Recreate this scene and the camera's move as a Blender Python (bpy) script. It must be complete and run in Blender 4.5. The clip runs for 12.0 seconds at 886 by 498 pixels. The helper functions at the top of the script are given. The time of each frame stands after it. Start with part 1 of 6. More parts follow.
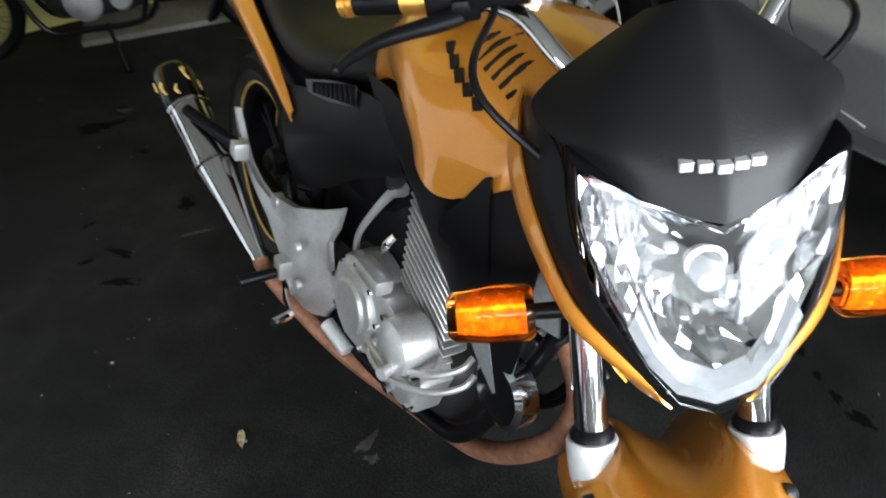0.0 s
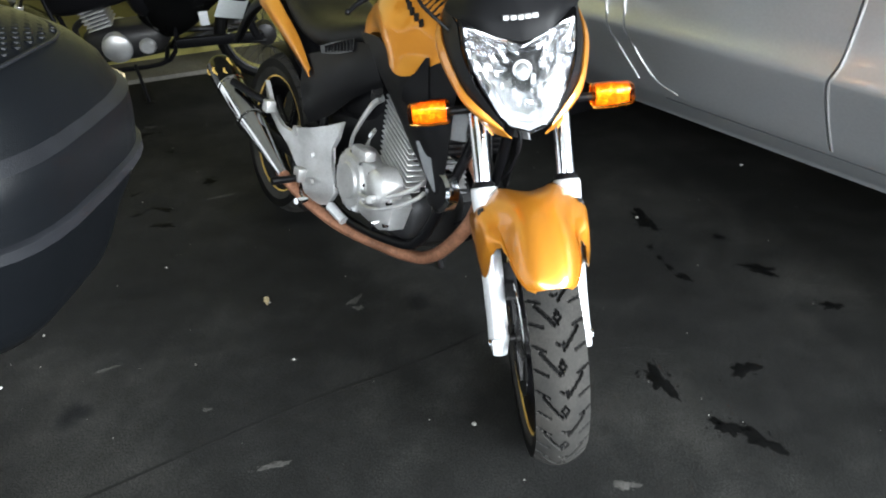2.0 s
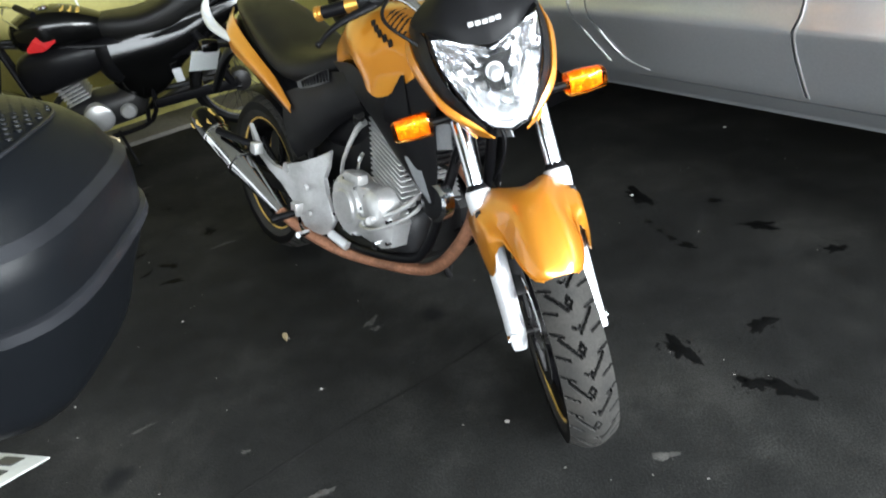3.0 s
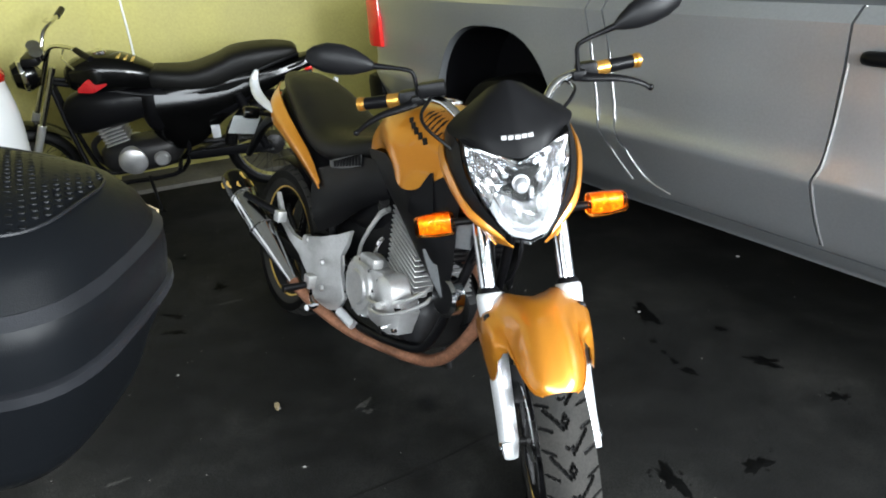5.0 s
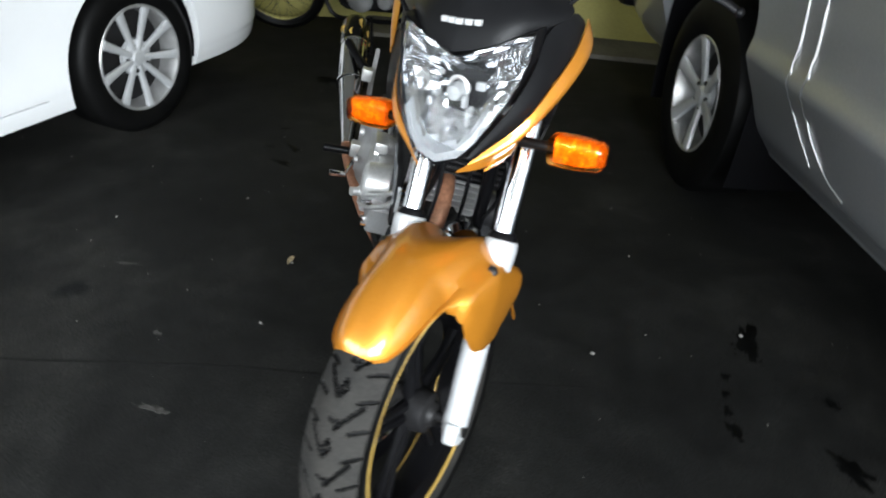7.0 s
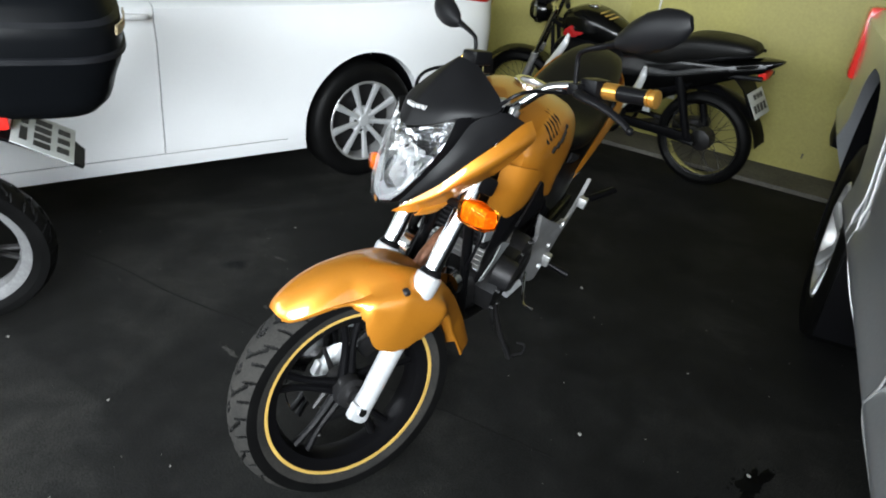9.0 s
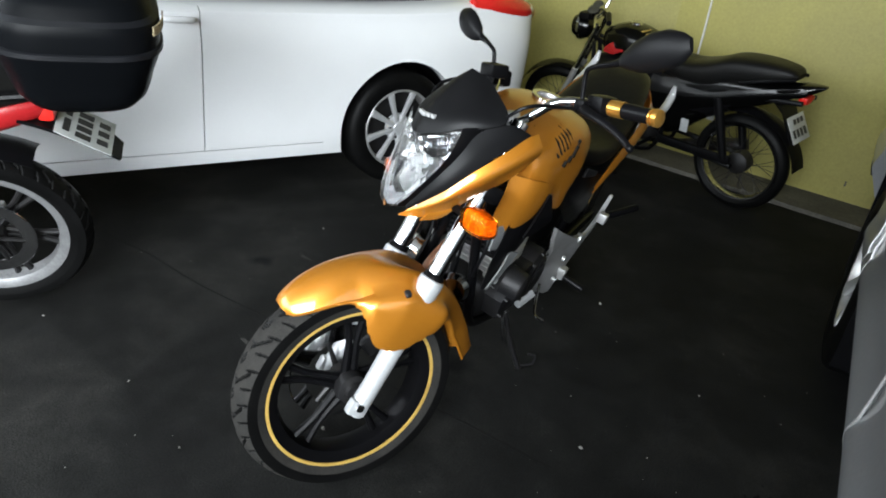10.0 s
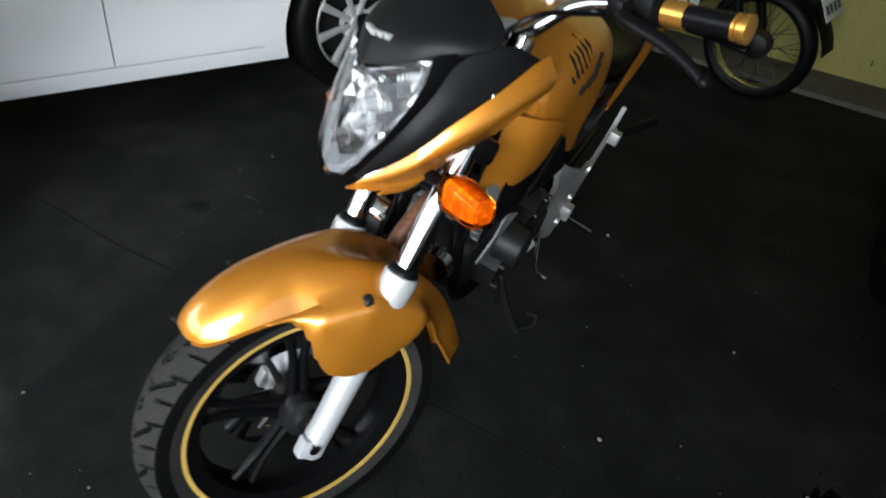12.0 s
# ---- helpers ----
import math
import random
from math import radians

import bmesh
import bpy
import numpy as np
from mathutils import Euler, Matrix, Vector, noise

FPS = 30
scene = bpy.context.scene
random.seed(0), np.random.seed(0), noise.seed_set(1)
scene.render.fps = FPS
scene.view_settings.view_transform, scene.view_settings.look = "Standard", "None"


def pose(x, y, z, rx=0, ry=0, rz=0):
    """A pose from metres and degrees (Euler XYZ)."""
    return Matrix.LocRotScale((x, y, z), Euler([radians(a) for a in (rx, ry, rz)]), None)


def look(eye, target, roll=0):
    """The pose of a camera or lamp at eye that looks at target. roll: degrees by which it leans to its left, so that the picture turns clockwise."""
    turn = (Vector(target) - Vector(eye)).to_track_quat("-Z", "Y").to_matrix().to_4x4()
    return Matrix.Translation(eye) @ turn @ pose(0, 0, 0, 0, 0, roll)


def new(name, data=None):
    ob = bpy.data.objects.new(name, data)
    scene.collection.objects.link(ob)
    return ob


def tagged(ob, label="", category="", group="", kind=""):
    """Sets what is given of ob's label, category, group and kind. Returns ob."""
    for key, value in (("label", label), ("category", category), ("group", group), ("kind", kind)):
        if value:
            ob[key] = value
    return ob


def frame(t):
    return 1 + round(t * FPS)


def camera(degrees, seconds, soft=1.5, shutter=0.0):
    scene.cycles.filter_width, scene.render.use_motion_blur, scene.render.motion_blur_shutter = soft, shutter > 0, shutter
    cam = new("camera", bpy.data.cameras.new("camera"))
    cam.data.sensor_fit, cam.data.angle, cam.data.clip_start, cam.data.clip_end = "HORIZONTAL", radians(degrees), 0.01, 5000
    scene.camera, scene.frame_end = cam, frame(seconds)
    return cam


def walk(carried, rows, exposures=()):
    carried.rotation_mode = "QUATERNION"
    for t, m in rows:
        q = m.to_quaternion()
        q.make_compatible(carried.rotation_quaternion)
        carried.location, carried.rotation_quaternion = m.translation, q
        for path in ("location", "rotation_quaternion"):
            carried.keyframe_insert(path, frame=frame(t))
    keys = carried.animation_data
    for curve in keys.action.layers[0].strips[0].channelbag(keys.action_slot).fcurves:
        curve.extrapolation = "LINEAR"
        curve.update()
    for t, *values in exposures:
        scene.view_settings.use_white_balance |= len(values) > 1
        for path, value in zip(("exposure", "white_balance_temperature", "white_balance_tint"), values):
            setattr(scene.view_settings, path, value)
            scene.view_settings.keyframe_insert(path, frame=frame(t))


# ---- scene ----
cam = camera(67.0, 12.0, soft=1.9, shutter=0.4)
PATH = [
    (0, (0.286, 0.218, 1.292), (-0.004, 1.731, 0.017), -3.9),
    (0.5, (0.375, -0.009, 1.3), (-0.053, 1.607, 0.201), -2.3),
    (1, (0.453, -0.259, 1.31), (0.066, 1.353, 0.191), -4.0),
    (1.5, (0.426, -0.523, 1.295), (0.201, 1.142, 0.21), -1.7),
    (2, (0.412, -0.68, 1.302), (0.225, 1.005, 0.24), -2.2),
    (2.5, (0.417, -0.711, 1.299), (0.256, 0.968, 0.224), -8.7),
    (3, (0.415, -0.715, 1.311), (0.217, 0.988, 0.282), -12.0),
    (3.5, (0.413, -0.721, 1.337), (0.177, 1.044, 0.426), -10.7),
    (3.7, (0.412, -0.723, 1.345), (0.19, 1.059, 0.463), -8.6),
    (5.3, (0.41, -0.714, 1.368), (0.209, 1.098, 0.545), -3.6),
    (5.5, (0.411, -0.704, 1.37), (0.2, 1.097, 0.527), -3.5),
    (6, (0.523, -0.617, 1.342), (0.115, 1.17, 0.543), -2.3),
    (6.5, (0.813, -0.458, 1.306), (0.153, 1.175, 0.359), 2.7),
    (6.8, (0.93, -0.276, 1.267), (0.061, 1.199, 0.233), 0.1),
    (7, (1.041, -0.191, 1.242), (0.104, 1.212, 0.168), 4.5),
    (7.2, (1.111, -0.094, 1.271), (0.056, 1.246, 0.227), 4.2),
    (8.8, (1.744, 0.091, 1.351), (0.167, 0.955, 0.476), 3.6),
    (9, (1.767, 0.105, 1.355), (0.19, 0.959, 0.468), 6.1),
    (9.5, (1.81, 0.144, 1.373), (0.186, 0.911, 0.492), 7.1),
    (10, (1.844, 0.171, 1.374), (0.203, 0.91, 0.501), 7.5),
    (10.5, (1.847, 0.177, 1.371), (0.182, 0.855, 0.495), 7.0),
    (11, (1.809, 0.198, 1.353), (0.132, 0.857, 0.485), 6.3),
    (11.5, (1.626, 0.256, 1.3), (0.042, 0.981, 0.317), 6.4),
    (11.8, (1.441, 0.31, 1.34), (-0.032, 1.074, 0.224), 6.2),
    (12, (1.369, 0.381, 1.299), (-0.076, 1.135, 0.14), 6.2),
]
walk(cam, [(t, look(eye, target, roll)) for t, eye, target, roll in PATH],
     [(0, -0.1), (1, -0.15), (2.5, 0.4), (3.5, 0.2), (5.5, -0.1), (7, -0.48), (9, -0.56), (10.5, -0.82), (11.2, -0.92), (12, -1.15)])

# ---------------------------------------------------------------- light
world = bpy.data.worlds.new("world")
scene.world = world
world.use_nodes = True
wn = world.node_tree.nodes
sky = wn.new("ShaderNodeTexSky")
sky.sky_type = "NISHITA"
sky.sun_disc = False
sky.sun_elevation, sky.sun_rotation = radians(48), radians(200)
wn["Background"].inputs["Strength"].default_value = 0.012
world.node_tree.links.new(sky.outputs["Color"], wn["Background"].inputs["Color"])


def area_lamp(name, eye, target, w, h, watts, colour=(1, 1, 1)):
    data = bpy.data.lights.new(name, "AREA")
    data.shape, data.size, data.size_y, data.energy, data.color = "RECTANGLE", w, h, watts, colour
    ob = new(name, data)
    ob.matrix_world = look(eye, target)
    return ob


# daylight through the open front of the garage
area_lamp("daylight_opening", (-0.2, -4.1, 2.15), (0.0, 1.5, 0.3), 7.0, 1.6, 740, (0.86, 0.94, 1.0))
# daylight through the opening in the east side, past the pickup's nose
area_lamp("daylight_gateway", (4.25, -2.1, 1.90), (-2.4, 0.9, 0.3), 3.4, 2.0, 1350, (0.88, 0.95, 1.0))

# ---------------------------------------------------------------- materials


def nodes_of(name):
    m = bpy.data.materials.new(name)
    m.use_nodes = True
    return m, m.node_tree.nodes, m.node_tree.links, m.node_tree.nodes["Principled BSDF"]


def surface(name, colour, rough=0.5, metal=0.0, vary=0.12, scale=9.0, fine=120.0, bump=0.15, coat=0.0, dirt=None, dirt_amount=0.35,
            rough_vary=0.12, spec=0.5):
    """A worn surface: colour and gloss vary at a coarse and a fine scale, with a little relief."""
    m, n, l, b = nodes_of(name)
    tc = n.new("ShaderNodeTexCoord")
    coarse, grain = n.new("ShaderNodeTexNoise"), n.new("ShaderNodeTexNoise")
    coarse.inputs["Scale"].default_value, coarse.inputs["Detail"].default_value = scale, 5
    grain.inputs["Scale"].default_value, grain.inputs["Detail"].default_value = fine, 3
    l.new(tc.outputs["Object"], coarse.inputs["Vector"])
    l.new(tc.outputs["Object"], grain.inputs["Vector"])
    ramp = n.new("ShaderNodeValToRGB")
    lo, hi = [c * (1 - vary) for c in colour], [min(1, c * (1 + vary)) for c in colour]
    if dirt:
        lo = [c * (1 - dirt_amount) + d * dirt_amount for c, d in zip(colour, dirt)]
    ramp.color_ramp.elements[0].position, ramp.color_ramp.elements[1].position = 0.32, 0.68
    ramp.color_ramp.elements[0].color, ramp.color_ramp.elements[1].color = (*lo, 1), (*hi, 1)
    l.new(coarse.outputs["Fac"], ramp.inputs["Fac"])
    mix = n.new("ShaderNodeMix")
    mix.data_type, mix.blend_type = "RGBA", "OVERLAY"
    mix.inputs["Factor"].default_value = min(1.0, vary * 2)
    l.new(ramp.outputs["Color"], mix.inputs[6])
    l.new(grain.outputs["Fac"], mix.inputs[7])
    l.new(mix.outputs[2], b.inputs["Base Color"])
    rr = n.new("ShaderNodeMapRange")
    rr.inputs["To Min"].default_value, rr.inputs["To Max"].default_value = max(0.02, rough - rough_vary), min(1, rough + rough_vary)
    l.new(coarse.outputs["Fac"], rr.inputs["Value"])
    l.new(rr.outputs["Result"], b.inputs["Roughness"])
    b.inputs["Metallic"].default_value = metal
    b.inputs["Specular IOR Level"].default_value = spec
    b.inputs["Coat Weight"].default_value = coat
    b.inputs["Coat Roughness"].default_value = 0.08
    if bump:
        bp = n.new("ShaderNodeBump")
        bp.inputs["Strength"].default_value, bp.inputs["Distance"].default_value = bump, 0.002
        l.new(grain.outputs["Fac"], bp.inputs["Height"])
        l.new(bp.outputs["Normal"], b.inputs["Normal"])
    return m


def floor_material():
    """Dark oil-stained asphalt with lighter dusty patches, drips and pale specks."""
    m, n, l, b = nodes_of("asphalt_floor")
    tc = n.new("ShaderNodeTexCoord")

    def tex(scale, detail, rough=0.6):
        t = n.new("ShaderNodeTexNoise")
        t.inputs["Scale"].default_value, t.inputs["Detail"].default_value, t.inputs["Roughness"].default_value = scale, detail, rough
        l.new(tc.outputs["Object"], t.inputs["Vector"])
        return t

    def ramp(source, stops):
        r = n.new("ShaderNodeValToRGB")
        while len(r.color_ramp.elements) < len(stops):
            r.color_ramp.elements.new(0.5)
        for e, (p, c) in zip(r.color_ramp.elements, stops):
            e.position, e.color = p, (*c, 1)
        l.new(source, r.inputs["Fac"])
        return r

    big, mid, grit = tex(1.3, 8, 0.68), tex(9.0, 8, 0.75), tex(230, 4, 0.8)
    base = ramp(big.outputs["Fac"], [(0.3, (0.006, 0.006, 0.006)), (0.50, (0.013, 0.013, 0.0125)), (0.70, (0.030, 0.0292, 0.027))])
    dust = ramp(mid.outputs["Fac"], [(0.40, (0.34, 0.34, 0.34)), (0.60, (0.58, 0.58, 0.58)), (0.76, (0.84, 0.83, 0.81))])
    mix = n.new("ShaderNodeMix")
    mix.data_type, mix.blend_type = "RGBA", "OVERLAY"
    mix.inputs["Factor"].default_value = 0.8
    l.new(base.outputs["Color"], mix.inputs[6])
    l.new(dust.outputs["Color"], mix.inputs[7])
    gm = n.new("ShaderNodeMix")
    gm.data_type, gm.blend_type = "RGBA", "OVERLAY"
    gm.inputs["Factor"].default_value = 0.95
    l.new(mix.outputs[2], gm.inputs[6])
    gritty = ramp(grit.outputs["Fac"], [(0.38, (0.10, 0.10, 0.10)), (0.52, (0.46, 0.46, 0.46)), (0.64, (1.0, 1.0, 0.98))])
    l.new(gritty.outputs["Color"], gm.inputs[7])
    # oil spots
    vor = n.new("ShaderNodeTexVoronoi")
    vor.inputs["Scale"].default_value = 2.3
    warp = tex(9, 3)
    add = n.new("ShaderNodeMix")
    add.data_type = "VECTOR"
    add.inputs["Factor"].default_value = 0.10
    l.new(tc.outputs["Object"], add.inputs[4])
    l.new(warp.outputs["Color"], add.inputs[5])
    l.new(add.outputs[1], vor.inputs["Vector"])
    spot = ramp(vor.outputs["Distance"], [(0.05, (1, 1, 1)), (0.12, (0, 0, 0))])
    sm = n.new("ShaderNodeMix")
    sm.data_type = "RGBA"
    sm.inputs[7].default_value = (0.006, 0.006, 0.0065, 1)
    l.new(spot.outputs["Color"], sm.inputs["Factor"])
    l.new(gm.outputs[2], sm.inputs[6])
    l.new(sm.outputs[2], b.inputs["Base Color"])
    rr = n.new("ShaderNodeMapRange")
    b.inputs["Specular IOR Level"].default_value = 0.10
    rr.inputs["To Min"].default_value, rr.inputs["To Max"].default_value = 0.6, 0.95
    l.new(mid.outputs["Fac"], rr.inputs["Value"])
    l.new(rr.outputs["Result"], b.inputs["Roughness"])
    bp = n.new("ShaderNodeBump")
    bp.inputs["Strength"].default_value, bp.inputs["Distance"].default_value = 0.55, 0.004
    l.new(grit.outputs["Fac"], bp.inputs["Height"])
    l.new(bp.outputs["Normal"], b.inputs["Normal"])
    return m


def gold_paint(name="gold_paint"):
    m, n, l, b = nodes_of(name)
    tc = n.new("ShaderNodeTexCoord")
    fl = n.new("ShaderNodeTexNoise")
    fl.inputs["Scale"].default_value, fl.inputs["Detail"].default_value = 900, 2
    co = n.new("ShaderNodeTexNoise")
    co.inputs["Scale"].default_value, co.inputs["Detail"].default_value = 14, 5
    l.new(tc.outputs["Object"], fl.inputs["Vector"])
    l.new(tc.outputs["Object"], co.inputs["Vector"])
    r = n.new("ShaderNodeValToRGB")
    r.color_ramp.elements[0].position, r.color_ramp.elements[1].position = 0.3, 0.7
    r.color_ramp.elements[0].color, r.color_ramp.elements[1].color = (0.48, 0.168, 0.011, 1), (0.61, 0.245, 0.025, 1)
    l.new(fl.outputs["Fac"], r.inputs["Fac"])
    l.new(r.outputs["Color"], b.inputs["Base Color"])
    rr = n.new("ShaderNodeMapRange")
    rr.inputs["To Min"].default_value, rr.inputs["To Max"].default_value = 0.34, 0.44
    l.new(co.outputs["Fac"], rr.inputs["Value"])
    l.new(rr.outputs["Result"], b.inputs["Roughness"])
    b.inputs["Metallic"].default_value = 0.58
    b.inputs["Coat Weight"].default_value, b.inputs["Coat Roughness"].default_value = 0.9, 0.05
    return m


def glass(name, colour=(1, 1, 1), rough=0.02, ior=1.35):
    m, n, l, b = nodes_of(name)
    b.inputs["Base Color"].default_value = (*colour, 1)
    b.inputs["Transmission Weight"].default_value = 1.0
    b.inputs["Roughness"].default_value = rough
    b.inputs["IOR"].default_value = ior
    return m


FLOOR = floor_material()
GOLD = gold_paint()
MATTE = surface("matte_black_plastic", (0.0045, 0.0045, 0.005), 0.42, vary=0.15, fine=400, bump=0.12, rough_vary=0.06, spec=0.14)
BLACK = surface("black_plastic", (0.0025, 0.0025, 0.003), 0.36, vary=0.2, fine=260, bump=0.1, dirt=(0.02, 0.018, 0.016), dirt_amount=0.05, spec=0.10)
VINYL = surface("seat_vinyl", (0.004, 0.004, 0.004), 0.42, vary=0.2, fine=500, bump=0.4, dirt=(0.012, 0.011, 0.009), dirt_amount=0.25, spec=0.16)
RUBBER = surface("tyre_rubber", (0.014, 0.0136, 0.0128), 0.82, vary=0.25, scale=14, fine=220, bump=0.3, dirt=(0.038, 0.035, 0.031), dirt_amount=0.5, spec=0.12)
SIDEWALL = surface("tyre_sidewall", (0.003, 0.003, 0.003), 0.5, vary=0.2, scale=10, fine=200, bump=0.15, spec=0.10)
CHROME = surface("chrome", (0.66, 0.66, 0.67), 0.10, metal=1, vary=0.05, bump=0.0, rough_vary=0.05)
ALU = surface("cast_aluminium", (0.50, 0.50, 0.50), 0.40, metal=0.7, vary=0.16, fine=260, bump=0.25, dirt=(0.16, 0.15, 0.13), dirt_amount=0.4)
SILVERP = surface("silver_painted_leg", (0.50, 0.51, 0.52), 0.36, metal=0.35, vary=0.08, bump=0.05)
DARKMETAL = surface("dark_metal", (0.010, 0.010, 0.011), 0.45, metal=0.3, vary=0.3, fine=180, bump=0.2, dirt=(0.04, 0.035, 0.03), dirt_amount=0.25, spec=0.3)
RUSTPIPE = surface("rusty_exhaust_pipe", (0.23, 0.105, 0.060), 0.5, metal=0.45, vary=0.3, scale=18, bump=0.2, dirt=(0.13, 0.06, 0.035), dirt_amount=0.6)
AMBER = glass("amber_lens", (1.0, 0.30, 0.015), 0.10, 1.3)
AMBERIN = surface("amber_reflector", (0.80, 0.22, 0.015), 0.25, metal=0.5, vary=0.35, scale=90, bump=0.3, fine=160)
LENS = glass("clear_headlamp_lens", (1, 1, 1), 0.03, 1.25)
REFLECT = surface("headlamp_reflector", (0.66, 0.67, 0.69), 0.15, metal=1.0, vary=0.05, bump=0.0, rough_vary=0.08)
RIMGREY = surface("grey_painted_rim", (0.36, 0.36, 0.365), 0.34, metal=0.7, vary=0.15, bump=0.05)
GOLDRING = surface("gold_rim_tape", (0.62, 0.40, 0.10), 0.35, metal=0.3, vary=0.1, bump=0)
GOLDANOD = surface("gold_anodised", (0.66, 0.34, 0.07), 0.3, metal=0.85, vary=0.12, bump=0)
WHITEPAINT = surface("white_car_paint", (0.78, 0.79, 0.80), 0.25, vary=0.03, scale=2, bump=0, coat=0.6, rough_vary=0.06)
SILVERCAR = surface("silver_grey_car_paint", (0.42, 0.435, 0.45), 0.34, metal=0.74, vary=0.05, scale=1.2, bump=0, coat=0.8, dirt=(0.27, 0.275, 0.28), dirt_amount=0.3, rough_vary=0.05)
GREYCLAD = surface("dusty_grey_sill", (0.10, 0.105, 0.11), 0.55, vary=0.15, scale=5, bump=0.1, dirt=(0.2, 0.2, 0.19), dirt_amount=0.3)
REDPAINT = surface("red_paint", (0.32, 0.012, 0.014), 0.28, vary=0.12, bump=0, coat=0.6)
GLOSSBLACK = surface("gloss_black_paint", (0.0015, 0.0015, 0.0015), 0.16, vary=0.2, bump=0, coat=0.0, spec=0.30, rough_vary=0.04)
WHITEPL = surface("dull_white_plastic", (0.62, 0.62, 0.60), 0.45, vary=0.08, bump=0.05)
PLATE = surface("number_plate_grey", (0.50, 0.52, 0.51), 0.4, metal=0.2, vary=0.08, bump=0.05)
PLATEINK = surface("plate_ink", (0.03, 0.03, 0.03), 0.5, vary=0.1, bump=0)
YELLOW = surface("yellow_wall_paint", (0.31, 0.278, 0.072), 0.6, vary=0.10, scale=1.6, fine=60, bump=0.25, dirt=(0.25, 0.215, 0.062), dirt_amount=0.5)
CONCRETE = surface("stained_concrete", (0.085, 0.080, 0.070), 0.85, vary=0.3, scale=4, fine=70, bump=0.5, dirt=(0.05, 0.048, 0.045), dirt_amount=0.6)
CEIL = surface("grey_ceiling", (0.16, 0.16, 0.15), 0.85, vary=0.12, scale=1.2, bump=0.2)
REDGLASS = surface("red_lamp_plastic", (0.55, 0.02, 0.015), 0.18, vary=0.1, bump=0, coat=0.5)
WINDOW = surface("dark_window_glass", (0.02, 0.024, 0.026), 0.06, vary=0.1, bump=0, rough_vary=0.02)
MIRROR = surface("mirror_glass", (0.9, 0.9, 0.9), 0.03, metal=1, vary=0.02, bump=0, rough_vary=0.01)
WHITEINK = surface("white_lettering", (0.30, 0.30, 0.30), 0.4, vary=0.04, bump=0)
BLACKINK = surface("black_decal", (0.008, 0.007, 0.006), 0.75, vary=0.1, bump=0, spec=0.1)
OIL = surface("oil_stain", (0.0022, 0.0022, 0.0022), 0.6, vary=0.3, scale=20, fine=160, bump=0.3, spec=0.05)
TAR = surface("joint_tar", (0.0058, 0.0057, 0.0054), 0.8, vary=0.4, scale=30, fine=160, bump=0.4, spec=0.15)
DUST = surface("pale_dust", (0.036, 0.035, 0.032), 0.9, vary=0.4, scale=60, fine=300, bump=0.3, spec=0.2)
GRIT = surface("pale_grit", (0.20, 0.195, 0.18), 0.8, vary=0.25, bump=0)
FROST = surface("frosted_lamp_plastic", (0.09, 0.095, 0.10), 0.30, vary=0.12, scale=30, bump=0.05)
LEAF = surface("dry_leaf", (0.30, 0.24, 0.14), 0.8, vary=0.3, scale=120, bump=0.2)
CASE = surface("topcase_plastic", (0.0022, 0.0026, 0.0032), 0.36, vary=0.14, scale=5, fine=700, bump=0.2, rough_vary=0.05, dirt=(0.004, 0.0045, 0.0055), dirt_amount=0.4, spec=0.08)
# lighter than the case, for its seam band, lid step and rim line
CASEBAND = surface("topcase_lighter_edge", (0.006, 0.0065, 0.008), 0.45, vary=0.2, scale=14, fine=500, bump=0.2, spec=0.22)

# ---------------------------------------------------------------- shape helpers


def part(name, bm, mat, parent=None, label="", turn=None, sharp=38, smooth=True):
    """Links a bmesh as one mesh object under a thing or a part."""
    if turn is not None:
        bmesh.ops.transform(bm, matrix=turn, verts=bm.verts)
    bmesh.ops.recalc_face_normals(bm, faces=bm.faces)
    me = bpy.data.meshes.new(name)
    bm.to_mesh(me)
    bm.free()
    me.materials.append(mat)
    if smooth:
        me.polygons.foreach_set("use_smooth", [True] * len(me.polygons))
        me.set_sharp_from_angle(angle=radians(sharp))
    ob = new(name, me)
    if parent:
        ob.parent = parent
    if label:
        ob["label"] = label
    return ob


def thing(name, m, label, category, group="", kind=""):
    ob = new(name)
    ob.empty_display_size = 0.1
    ob.matrix_basis = m
    return tagged(ob, label, category, group, kind)


def V(*a):
    return Vector(a)


def spline(pts, per=6):
    """Catmull-Rom points through pts."""
    p = [Vector(q) for q in pts]
    p = [p[0] * 2 - p[1]] + p + [p[-1] * 2 - p[-2]]
    out = []
    for i in range(1, len(p) - 2):
        for k in range(per):
            t = k / per
            a, b, c, d = p[i - 1], p[i], p[i + 1], p[i + 2]
            out.append(0.5 * (2 * b + (c - a) * t + (2 * a - 5 * b + 4 * c - d) * t * t + (3 * b - a - 3 * c + d) * t ** 3))
    out.append(p[-2])
    return out


def loft(bm, rings, cap=True, closed=True):
    """Skins a row of rings of equally many points."""
    vs = [[bm.verts.new(p) for p in r] for r in rings]
    k = len(rings[0])
    for a, b in zip(vs, vs[1:]):
        for i in range(k if closed else k - 1):
            j = (i + 1) % k
            bm.faces.new((a[i], a[j], b[j], b[i]))
    if cap and closed:
        bm.faces.new(vs[0][::-1])
        bm.faces.new(vs[-1])
    return bm


